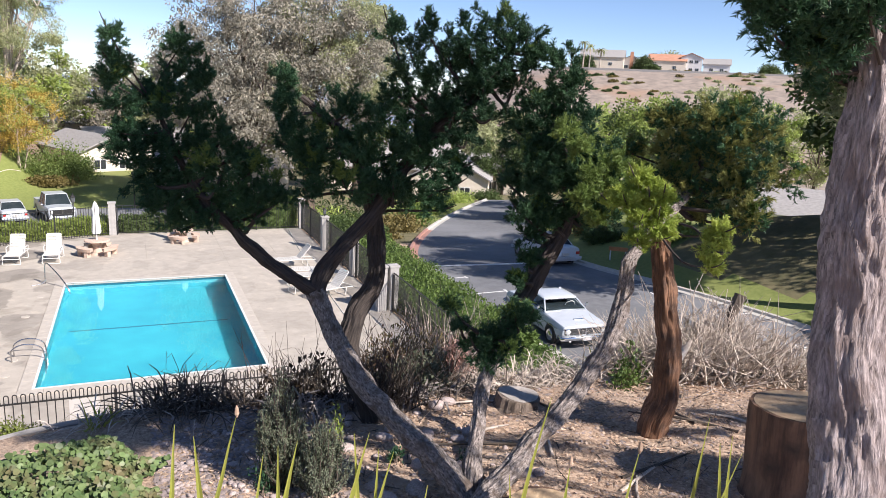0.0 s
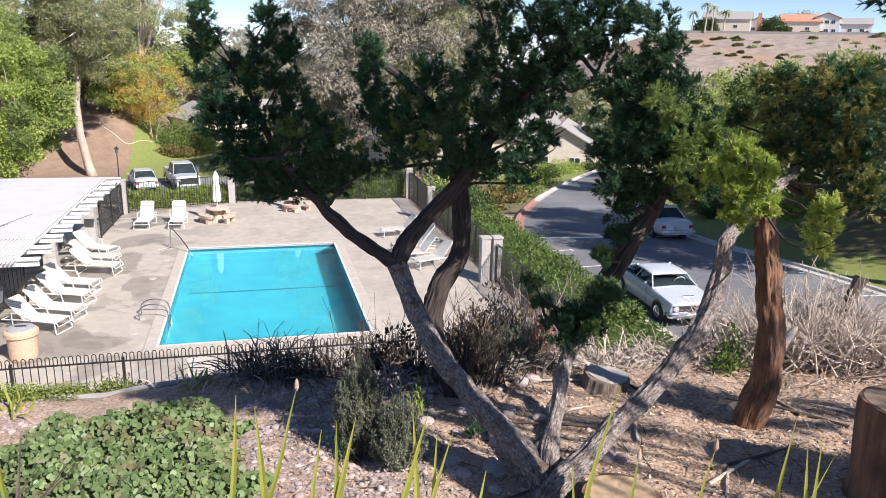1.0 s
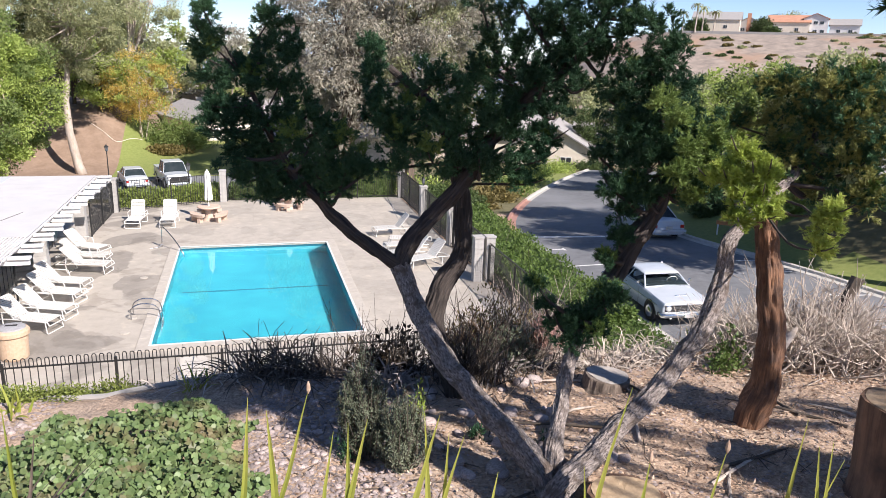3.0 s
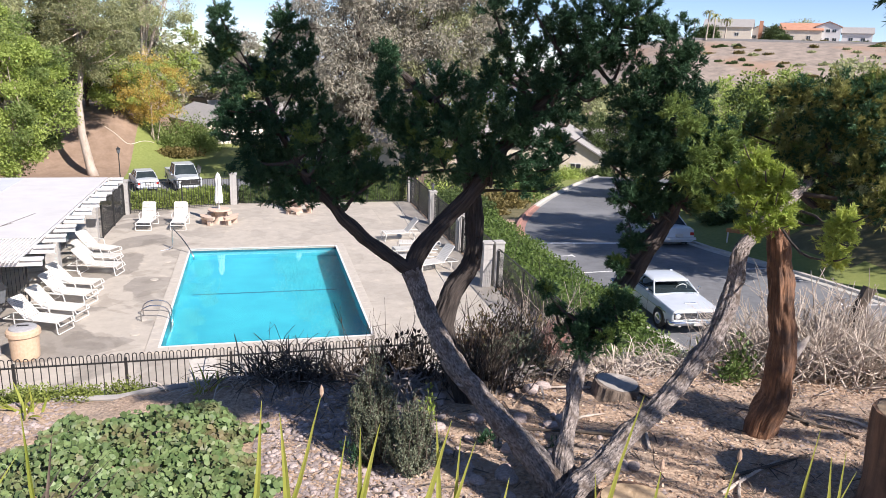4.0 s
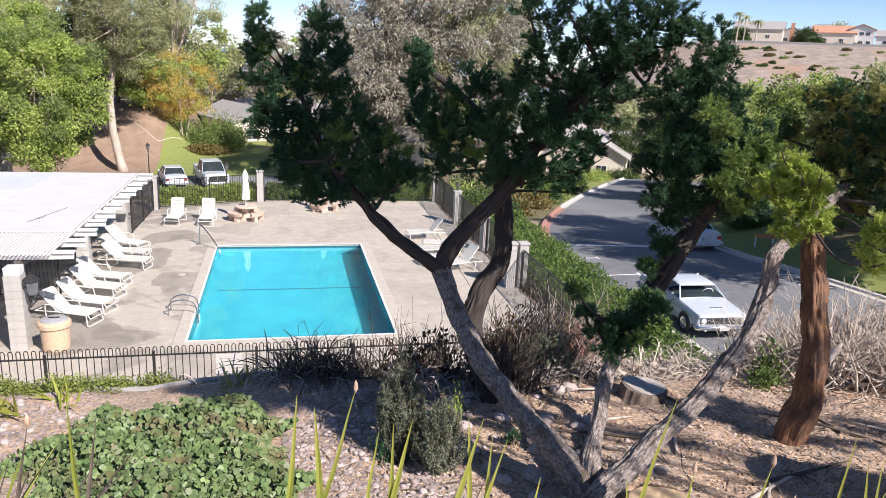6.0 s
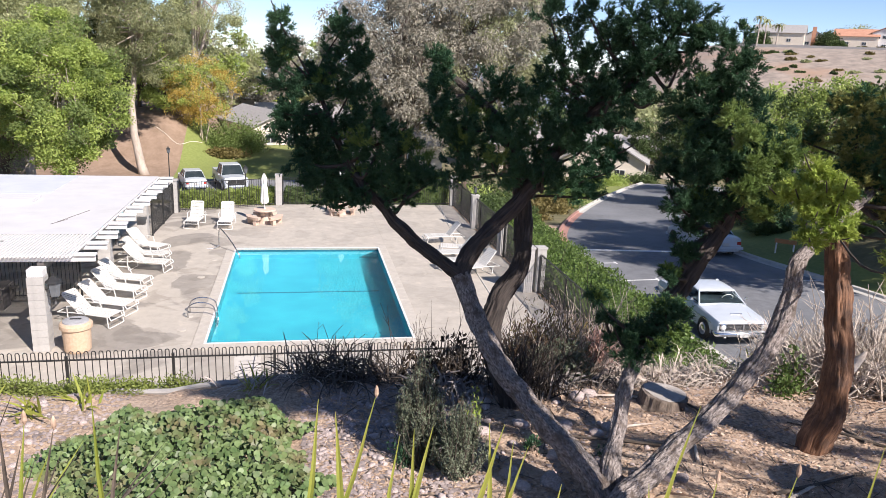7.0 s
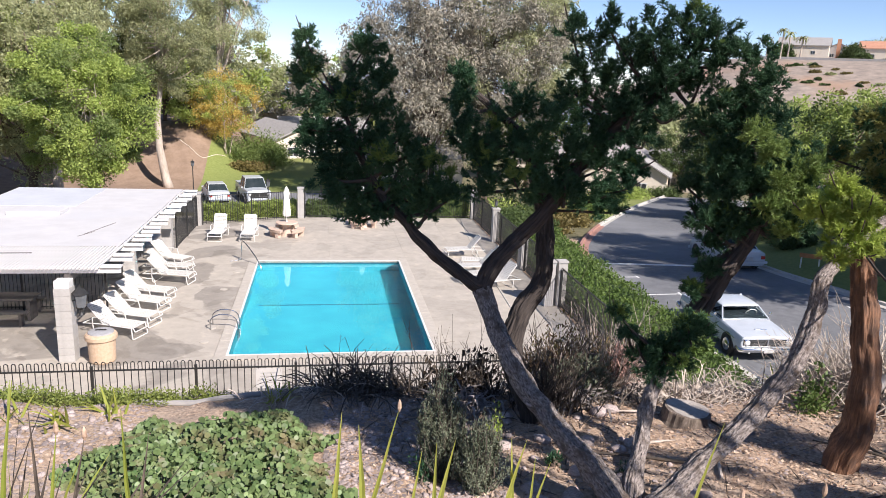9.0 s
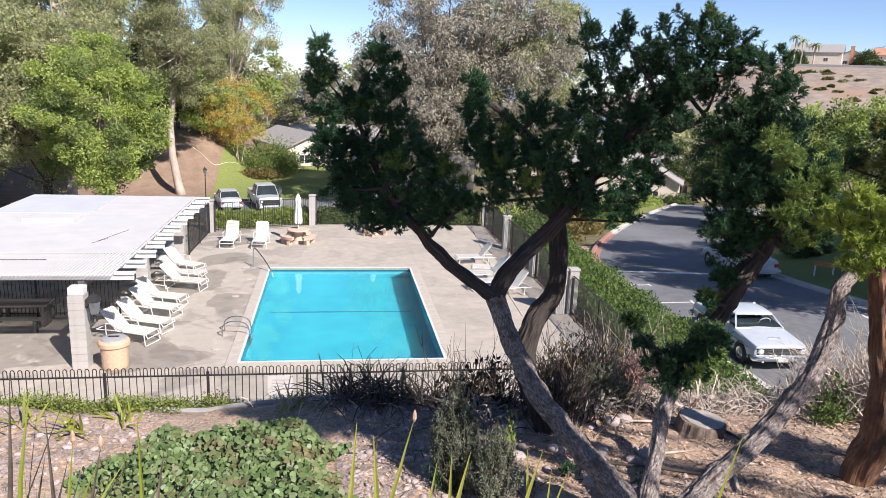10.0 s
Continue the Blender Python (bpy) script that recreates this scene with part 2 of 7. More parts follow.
M_PANE = mat("window_pane", (0.03, 0.035, 0.04), (0.05, 0.055, 0.06), scale=2, rough=0.05, bump=0)
# aerial haze is put into this pale blue colour
M_HAZE = mat("haze_blue_ridge", (0.30, 0.38, 0.50), (0.34, 0.42, 0.54), scale=0.01, rough=1, bump=0)
M_CARWHITE = mat("white_car_paint", (0.47, 0.51, 0.55), (0.53, 0.57, 0.61), scale=2, rough=0.22, bump=0)
M_CARGLASS = mat("car_window", (0.02, 0.03, 0.035), (0.04, 0.05, 0.055), scale=2, rough=0.08, bump=0, spec=0.08)
M_CARPANE = glass_mat("car_pane", (0.62, 0.70, 0.73))
M_CARPANE.node_tree.nodes["Principled BSDF"].inputs["IOR"].default_value = 1.15
M_CARSEAT = mat("pale_blue_seat_vinyl", (0.30, 0.36, 0.42), (0.42, 0.48, 0.54), scale=14, rough=0.6, bump=0.1)
M_RUBBER = mat("tyre_rubber", (0.02, 0.02, 0.02), (0.035, 0.035, 0.035), scale=20, rough=0.8, bump=0.2)
M_CHROME = mat("chrome", (0.6, 0.6, 0.6), (0.7, 0.7, 0.7), scale=10, rough=0.15, bump=0, metal=1.0)
M_LAMPGLASS = mat("headlamp_glass", (0.55, 0.55, 0.52), (0.7, 0.7, 0.68), scale=20, rough=0.15, bump=0)
M_TAIL = mat("tail_lamp_red", (0.35, 0.02, 0.02), (0.45, 0.04, 0.03), scale=20, rough=0.2, bump=0)
M_BLACK = mat("black_plastic", (0.015, 0.015, 0.015), (0.03, 0.03, 0.03), scale=20, rough=0.5, bump=0)
M_ORANGE = mat("orange_board", (0.38, 0.16, 0.06), (0.48, 0.22, 0.09), scale=4, rough=0.7, bump=0)


# ---- mesh helpers ----
def mesh_object(name, verts, faces, material, parent=None, smooth=False):
    me = bpy.data.meshes.new(name)
    me.from_pydata(verts, [], faces)
    me.materials.append(material)
    if smooth:
        me.polygons.foreach_set("use_smooth", [True] * len(me.polygons))
    ob = new(name, me)
    ob.parent = parent
    return ob


def part(name, bm, material, parent=None, label="", smooth=False):
    me = bpy.data.meshes.new(name)
    bmesh.ops.recalc_face_normals(bm, faces=bm.faces)
    bm.to_mesh(me)
    bm.free()
    me.materials.append(material)
    if smooth:
        me.polygons.foreach_set("use_smooth", [True] * len(me.polygons))
    ob = new(name, me)
    ob.parent = parent
    if label:
        ob["label"] = label
    return ob


def thing(name, label, category, group="", m=None, kind=""):
    ob = new(name)
    ob.empty_display_size = 0.1
    if m is not None:
        ob.matrix_basis = m
    return tagged(ob, label, category, group, kind)


def box(bm, x0, x1, y0, y1, z0, z1, bevel=0.0, m=None):
    vs = [bm.verts.new((x, y, z)) for z in (z0, z1) for y in (y0, y1) for x in (x0, x1)]
    fs = [bm.faces.new([vs[i] for i in q]) for q in ((0, 2, 3, 1), (4, 5, 7, 6), (0, 1, 5, 4), (2, 6, 7, 3), (0, 4, 6, 2), (1, 3, 7, 5))]
    if m is not None:
        for v in vs:
            v.co = m @ v.co
    if bevel:
        es = list({e for f in fs for e in f.edges})
        bmesh.ops.bevel(bm, geom=es, offset=bevel, segments=2, affect="EDGES", profile=0.6)
    return bm


def boxed(x0, x1, y0, y1, z0, z1, bevel=0.0, m=None):
    return box(bmesh.new(), x0, x1, y0, y1, z0, z1, bevel, m)


def tube(bm, pts, radii, n=8, caps=True, wob=0.0):
    """A tube through the points, with a radius at each."""
    pts = [Vector(p) for p in pts]
    if not hasattr(radii, "__len__"):
        radii = [radii] * len(pts)
    rings = []
    up = Vector((0, 0, 1))
    side = None
    for i, p in enumerate(pts):
        d = (pts[min(i + 1, len(pts) - 1)] - pts[max(i - 1, 0)]).normalized()
        if side is None:
            side = d.cross(up) if abs(d.z) < 0.95 else d.cross(Vector((1, 0, 0)))
        side = (side - d * side.dot(d)).normalized()
        other = d.cross(side)
        ring = []
        for k in range(n):
            a = 2 * math.pi * k / n
            r = radii[i]
            if wob:
                r *= 1 + wob * noise.noise(Vector((math.cos(a) * 1.3, math.sin(a) * 1.3, 0)) + p * 3.0) + wob * 0.75 * noise.noise(Vector((math.cos(a) * 6, math.sin(a) * 6, 5)) + p * 2.2) - wob * 0.35 * abs(noise.noise(Vector((math.cos(a) * 11, math.sin(a) * 11, 9)) + p * 4.0))
            ring.append(bm.verts.new(p + side * (math.cos(a) * r) + other * (math.sin(a) * r)))
        rings.append(ring)
    for a, b in zip(rings, rings[1:]):
        for k in range(n):
            bm.faces.new((a[k], a[(k + 1) % n], b[(k + 1) % n], b[k]))
    if caps:
        bm.faces.new(rings[0][::-1])
        bm.faces.new(rings[-1])
    return bm


def tubed(pts, radii, n=8, wob=0.0):
    return tube(bmesh.new(), pts, radii, n, True, wob)


def lathe(bm, profile, n=24, at=(0, 0, 0)):
    """Turn a profile of (radius, height) about the z axis."""
    rings = [[bm.verts.new((at[0] + r * math.cos(2 * math.pi * k / n), at[1] + r * math.sin(2 * math.pi * k / n), at[2] + z)) for k in range(n)] for r, z in profile]
    for a, b in zip(rings, rings[1:]):
        for k in range(n):
            bm.faces.new((a[k], a[(k + 1) % n], b[(k + 1) % n], b[k]))
    bm.faces.new(rings[0][::-1])
    bm.faces.new(rings[-1])
    return bm


def smooth_path(pts, steps=6):
    """Catmull-Rom through rows of numbers."""
    p = np.array([pts[0], *pts, pts[-1]], float)
    out = []
    for i in range(1, len(p) - 2):
        for s in np.linspace(0, 1, steps, endpoint=False):
            a, b, c, d = p[i - 1], p[i], p[i + 1], p[i + 2]
            out.append(0.5 * (2 * b + (c - a) * s + (2 * a - 5 * b + 4 * c - d) * s**2 + (3 * b - a - 3 * c + d) * s**3))
    out.append(p[-2])
    return np.array(out)


# ---- ground ----
def sstep(a, b, v):
    t = np.clip((np.asarray(v, float) - a) / (b - a), 0, 1)
    return t * t * (3 - 2 * t)


def softmax0(v, k=0.5):
    return k * np.log1p(np.exp(np.clip(np.asarray(v, float) / k, -40, 40)))


ROAD_L = [(15.1, -60), (15.1, -20), (14.9, -6), (14.85, 0), (14.75, 4), (14.7, 7), (15.0, 10), (15.9, 14), (17.8, 19), (21.5, 26), (26.5, 34), (32, 42), (38, 50)]
ROAD_R = [(27.0, -60), (26.6, -20), (25.8, -4), (25.2, 1), (24.5, 5), (23.9, 9), (24.2, 13), (25.2, 17), (27.2, 21), (30.5, 27), (34.5, 33), (39.5, 39), (46, 46)]


def road_z(y):
    return -0.08 * softmax0(np.minimum(y, 58) - 6, 2.0)


def base_z(x, y):
    left = -2.95 * sstep(20.8, 35, y)
    z = left + (road_z(y) - left) * sstep(12.0, 14.0, x)
    z = z + 1.0 * sstep(46, 62, y) * sstep(12, 4, x)
    z = z + 4.2 * sstep(49, 60, y) * sstep(-4.5, -10.5, x) * sstep(200, 90, y)
    z = z + 3.0 * sstep(-15, -45, x) * sstep(16, 45, y)
    east = np.interp(y, [q[1] for q in ROAD_R], [q[0] for q in ROAD_R])
    z = z + (1.5 + 1.6 * sstep(14, 4, y)) * sstep(0.9, 9, x - east) * sstep(60, 40, y) - 4.5 * sstep(12, 28, x - east) * sstep(45, 20, y)
    r = 0.64 * x + 0.77 * y
    az = np.arctan2(x - 3, y + 20)
    z = z - 3 * sstep(60, 130, r) + 24.4 * sstep(125, 262, r) * sstep(0.28, 0.55, az)
    z = z - 1.7 * sstep(-11.6, -10, x) * sstep(11.2, 9.8, x) * sstep(-3.9, -2.6, y) * sstep(20.3, 19, y)
    z = z + 0.22 * sstep(14.5, 13.8, x) * sstep(11.4, 12.0, x) * sstep(16, 14, y)
    z = z - 40 * sstep(110, 500, y) * sstep(0.5, 0.25, az)
    return z


def hill_z(x, y):
    s = np.maximum(y + 14.35 + 0.25 * np.sin(x * 1.3), x - 8.6) 
    corner = np.sqrt(np.maximum(y + 14.6, 0) ** 2 + np.maximum(x - 8.9, 0) ** 2)
    s = np.maximum(s, corner - 0.3)
    return 5.66 + 0.10 * (-16 - y) - 0.62 * softmax0(s, 0.35) + 0.12 * np.exp(-((y + 14.3) / 0.4) ** 2) * sstep(3.7, 2.6, x)


def ground_z(x, y):
    b, h = base_z(x, y) - 0.14, hill_z(x, y)
    return b + softmax0(h - b, 0.25)


def spread(parts):
    out = []
    for a, b, step in parts:
        out += list(np.arange(a, b, step))
    return np.array(out + [parts[-1][1]])


gx = spread([(-2600, -300, 230), (-300, -60, 20), (-60, -12, 3), (-12, -3, 0.5), (-3, 9, 0.09), (9, 30, 0.7), (30, 90, 3), (90, 420, 10), (420, 2600, 218)])
gy = spread([(-400, -60, 40), (-60, -24, 4), (-24, -19, 0.4), (-19, -13.6, 0.09), (-13.6, -3, 0.4), (-3, 70, 1.2), (70, 130, 4), (130, 400, 9), (400, 2600, 220)])
GX, GY = np.meshgrid(gx, gy)
GZ = ground_z(GX, GY)
for iy in range(len(gy)):
    if -19.5 < gy[iy] < -13:
        for ix in range(len(gx)):
            if -3.2 < gx[ix] < 9.2:
                p = Vector((gx[ix], gy[iy], 0))
                GZ[iy, ix] += 0.07 * noise.noise(p * 1.4) + 0.03 * noise.noise(p * 5.0) + 0.015 * noise.noise(p * 11.0)
nxg = len(gx)
faces, slots = [], []
for iy in range(len(gy) - 1):
    for ix in range(nxg - 1):
        faces.append((iy * nxg + ix, iy * nxg + ix + 1, (iy + 1) * nxg + ix + 1, (iy + 1) * nxg + ix))
        x, y = (gx[ix] + gx[ix + 1]) / 2, (gy[iy] + gy[iy + 1]) / 2
        r = 0.64 * x + 0.77 * y
        k = 0
        if y > 42 and -8.5 < x < 5 and y < 66:
            k = 1
        elif x < -6 and 40 < y < 110:
            k = 2
        elif x > 24 and y > -40 and r < 60:
            k = 4 if y < 9 and x > float(np.interp(y, [q[1] for q in ROAD_R], [q[0] for q in ROAD_R])) + 3.0 else 1
        # the farthest ground takes the painted haze colour
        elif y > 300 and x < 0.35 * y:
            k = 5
        elif r > 100:
            k = 3 if x > 0.3 * y else 4
        elif y > 20.6:
            k = 4
        slots.append(k)
ground = mesh_object("ground", np.stack([GX.ravel(), GY.ravel(), GZ.ravel()], 1).tolist(), faces, M_DIRT, smooth=True)
M_SCRUB = mat("scrub_ground", (0.10, 0.10, 0.045), (0.20, 0.17, 0.09), scale=1.5, rough=0.95, bump=0.4)
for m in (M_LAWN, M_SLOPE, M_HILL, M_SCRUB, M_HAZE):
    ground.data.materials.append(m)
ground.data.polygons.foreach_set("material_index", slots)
tagged(ground, "bare dry soil, lawn and brown hillside", "ground", kind="structure")

ridge_v, ridge_f = [], []
for i in range(61):
    x = -3000 + 100 * i
    h = -60 + 70 * noise.fractal(Vector((x * 0.0016, 3.7, 0)), 1.0, 2.0, 4) + 10
    ridge_v += [(x, 2450, -120), (x, 2450, min(h + 25, 20))]
    if i:
        ridge_f.append((2 * i - 2, 2 * i, 2 * i + 1, 2 * i - 1))
tagged(mesh_object("backdrop", ridge_v, ridge_f, M_HAZE), "ridge on the horizon painted haze blue", "ridge", kind="structure")

# ---- pool deck and pool ----
PW, PL = 6.1, 10.7
deck = thing("pavement", "worn beige concrete pool deck with stains and joints", "pool deck", kind="structure")


def slabs(x0, x1, y0, y1, nx, ny):
    for i in range(nx):
        for j in range(ny):
            a, b = x0 + (x1 - x0) * i / nx, x0 + (x1 - x0) * (i + 1) / nx
            c, d = y0 + (y1 - y0) * j / ny, y0 + (y1 - y0) * (j + 1) / ny
            part("slab", boxed(a + 0.0015, b - 0.0015, c + 0.0015, d - 0.0015, -0.16, 0.0, 0.0015), M_CONCRETE, deck)


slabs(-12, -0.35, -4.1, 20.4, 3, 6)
slabs(PW + 0.35, 11.3, -4.1, 20.4, 2, 6)
slabs(-0.35, PW + 0.35, -4.1, -0.35, 2, 1)
slabs(-0.35, PW + 0.35, PL + 0.35, 20.4, 2, 3)
part("bed", boxed(-12, -0.3, -4.1, 20.4, -0.2, -0.02), M_CONCRETE, deck)
part("bed", boxed(PW + 0.3, 11.3, -4.1, 20.4, -0.2, -0.02), M_CONCRETE, deck)
part("bed", boxed(-0.3, PW + 0.3, -4.1, -0.3, -0.2, -0.02), M_CONCRETE, deck)
part("bed", boxed(-0.3, PW + 0.3, PL + 0.3, 20.4, -0.2, -0.02), M_CONCRETE, deck)

pool = thing("swimming_pool", "rectangular swimming pool with bright turquoise water", "pool")
bm = bmesh.new()
box(bm, -0.02, PW + 0.02, -0.02, PL + 0.02, -1.30, -1.25)
box(bm, -0.12, 0.0, -0.12, PL + 0.12, -1.3, -0.06)
box(bm, PW, PW + 0.12, -0.12, PL + 0.12, -1.3, -0.06)
box(bm, 0.0, PW, -0.12, 0.0, -1.3, -0.06)
box(bm, 0.0, PW, PL, PL + 0.12, -1.3, -0.06)
part("basin", bm, M_POOL, pool, "turquoise plaster basin")
nseg = 18
for i in range(nseg):
    a, b = PL * i / nseg, PL * (i + 1) / nseg
    part("coping_stone", boxed(-0.345, 0.03, a + 0.004, b - 0.004, -0.06, 0.03, 0.012), M_COPING, pool)
    part("coping_stone", boxed(PW - 0.03, PW + 0.345, a + 0.004, b - 0.004, -0.06, 0.03, 0.012), M_COPING, pool)
for i in range(11):
    a, b = -0.345 + (PW + 0.69) * i / 11, -0.345 + (PW + 0.69) * (i + 1) / 11
    part("coping_stone", boxed(a + 0.004, b - 0.004, -0.345, 0.03, -0.06, 0.03, 0.012), M_COPING, pool)
    part("coping_stone", boxed(a + 0.004, b - 0.004, PL - 0.03, PL + 0.345, -0.06, 0.03, 0.012), M_COPING, pool)
wv = mesh_object("water", [(0, 0, -0.11), (PW, 0, -0.11), (PW, PL, -0.11), (0, PL, -0.11)], [(0, 1, 2, 3)], M_WATER, pool)
wv.visible_shadow = False
part("floor_line", boxed(0.4, 5.65, 6.09, 6.19, -1.2505, -1.24), M_TILE_LINE, pool, "dark tile line across the basin floor")
for name, x0, x1, y0, y1 in (("tile_band", 0.0, PW, PL - 0.012, PL - 0.001), ("tile_band", 0.0, 0.012, 0.0, PL - 0.013), ("tile_band", PW - 0.012, PW, 0.0, PL - 0.013)):
    part(name, boxed(x0, x1, y0, y1, -0.24, -0.061), M_TILE_LINE, pool, "dark waterline tiles")
lip = mat("pool_lip_white", (0.66, 0.66, 0.64), (0.74, 0.74, 0.72), scale=9, rough=0.6, bump=0.05)
for x0, x1, y0, y1 in ((-0.02, 0.055, -0.02, PL + 0.02), (PW - 0.055, PW + 0.02, -0.02, PL + 0.02), (0.056, PW - 0.056, PL - 0.055, PL + 0.02), (0.056, PW - 0.056, -0.02, 0.055)):
    part("edge_trim", boxed(x0, x1, y0, y1, 0.018, 0.036, 0.006), lip, pool, "white painted pool lip")

# ---- road ----
LP, RP = smooth_path(ROAD_L, 8), smooth_path(ROAD_R, 8)
rv, rf = [], []
for (a, b), (c, d) in zip(LP, RP):
    for k in range(9):
        x, y = a + (c - a) * k / 8, b + (d - b) * k / 8
        rv.append((x, y, float(road_z(y)) - 0.02))
for i in range(len(LP) - 1):
    for k in range(8):
        rf.append((9 * i + k, 9 * i + k + 1, 9 * i + 10 + k, 9 * i + 9 + k))
tagged(mesh_object("road", rv, rf, M_ASPHALT, smooth=True), "curving grey asphalt street with faded white markings", "road", kind="structure")


def kerb_run(name, pts, inward, label, material, w=0.16, h=0.12):
    v, f = [], []
    for i, (x, y) in enumerate(pts):
        d = pts[min(i + 1, len(pts) - 1)] - pts[max(i - 1, 0)]
        n = np.array([d[1], -d[0]]) / np.linalg.norm(d) * inward
        z = float(road_z(y)) - 0.02
        for off, dz in ((0.34, 0.012), (0.02, 0.02), (0.0, h), (-w, h + 0.01), (-w, -0.2)):
            v.append((x + n[0] * off, y + n[1] * off, z + dz))
        if i:
            for k in range(4):
                f.append((5 * i - 5 + k, 5 * i - 4 + k, 5 * i + 1 + k, 5 * i + k))
    return tagged(mesh_object(name, v, f, material), label, "kerb", kind="structure")


kerb_run("kerb_west", LP[:57], 1, "pale concrete kerb and gutter beside the street", M_KERB)
kerb_run("kerb_red", LP[56:73], 1, "faded red painted kerb at the bend", M_REDKERB)
kerb_run("kerb_far", LP[72:], 1, "pale concrete kerb past the bend", M_KERB)
kerb_run("kerb_east", RP, -1, "pale concrete kerb and gutter along the lawn", M_KERB)


def road_mark(x0, y0, x1, y1, w=0.1):
    d = Vector((x1 - x0, y1 - y0, 0))
    n = Vector((-d.y, d.x, 0)).normalized() * w / 2
    v = []
    for k in range(9):
        x, y = x0 + d.x * k / 8, y0 + d.y * k / 8
        z = float(road_z(y)) - 0.012
        v += [(x - n.x, y - n.y, z), (x + n.x, y + n.y, z)]
    return tagged(mesh_object("road_marking", v, [(2 * k, 2 * k + 2, 2 * k + 3, 2 * k + 1) for k in range(8)], M_LINE), "white painted parking line on the asphalt", "road marking", "parking lines", "structure")


for a in ((15.4, 12.2, 23.6, 11.0, 0.32), (15.2, 5.8, 17.1, 5.9), (17.0, 5.65, 17.1, 6.15), (15.3, 8.9, 16.6, 8.95), (16.55, 8.7, 16.6, 9.2), (15.3, 1.4, 17.2, 1.4), (23.0, 5.4, 24.3, 5.3),
          (24.2, 3.4, 23.0, 3.7), (23.0, 3.4, 23.1, 4.0), (25.4, 0.2, 23.4, 0.4), (23.4, 0.1, 23.5, 0.7), (25.6, -3.6, 23.6, -3.4), (23.6, -3.7, 23.7, -3.1)):
    road_mark(*a)

# ---- car park beyond the pool ----
lv, lf = [], []
for i in range(13):
    for j in range(9):
        x, y = -14 + i * 2, 35 + j * 1.4
        lv.append((x, y, float(base_z(x, y)) - 0.05))
        if i and j:
            lf.append(((i - 1) * 9 + j - 1, i * 9 + j - 1, i * 9 + j, (i - 1) * 9 + j))
tagged(mesh_object("parking_lot", lv, lf, M_ASPHALT), "dark asphalt car park behind the pool fence", "parking lot", kind="structure")


# ---- leaves and trees ----
def raw_mesh(name, verts, faces, material, parent=None):
    """verts (n,3), faces (m,k) arrays."""
    me = bpy.data.meshes.new(name)
    me.vertices.add(len(verts))
    me.vertices.foreach_set("co", np.ascontiguousarray(verts, np.float32).ravel())
    k = faces.shape[1]
    me.loops.add(faces.size)
    me.loops.foreach_set("vertex_index", np.ascontiguousarray(faces, np.int32).ravel())
    me.polygons.add(len(faces))
    me.polygons.foreach_set("loop_start", np.arange(0, faces.size, k, dtype=np.int32))
    me.update(calc_edges=True)
    me.materials.append(material)
    ob = new(name, me)
    ob.parent = parent
    return ob


def unit(v):
    return v / np.maximum(np.linalg.norm(v, axis=1, keepdims=True), 1e-9)


def leaves(rng, centers, length, width, droop=0.0, out=None, spread_=1.0):
    """Folded four-cornered leaves at the centres; droop turns them downward, out outward."""
    n = len(centers)
    d = rng.normal(size=(n, 3)) * spread_
    if out is not None:
        d = d + out
    d[:, 2] -= droop
    d = unit(d)
    s = unit(np.cross(d, rng.normal(size=(n, 3))))
    L = length * rng.uniform(0.6, 1.3, (n, 1))
    W = width * rng.uniform(0.6, 1.3, (n, 1))
    nrm = np.cross(d, s)
    v = np.stack([centers, centers + d * L * 0.5 + s * W * 0.5 + nrm * W * 0.15, centers + d * L, centers + d * L * 0.5 - s * W * 0.5 + nrm * W * 0.15], 1).reshape(-1, 3)
    return v, np.arange(4 * n).reshape(n, 4)


def crown_points(rng, centre, radii, clumps, per, clump_r, hollow=0.55):
    u = unit(rng.normal(size=(clumps, 3)))
    rad = hollow + (1 - hollow) * rng.random((clumps, 1)) ** 0.6
    c = np.array(centre) + u * rad * np.array(radii)
    r = clump_r * rng.uniform(0.55, 1.35, (clumps, 1, 1))
    off = unit(rng.normal(size=(clumps * per, 3))).reshape(clumps, per, 3) * (rng.random((clumps, per, 1)) ** 0.45) * r
    off[..., 2] *= 0.75
    return c, (c[:, None, :] + off).reshape(-1, 3), off.reshape(-1, 3)


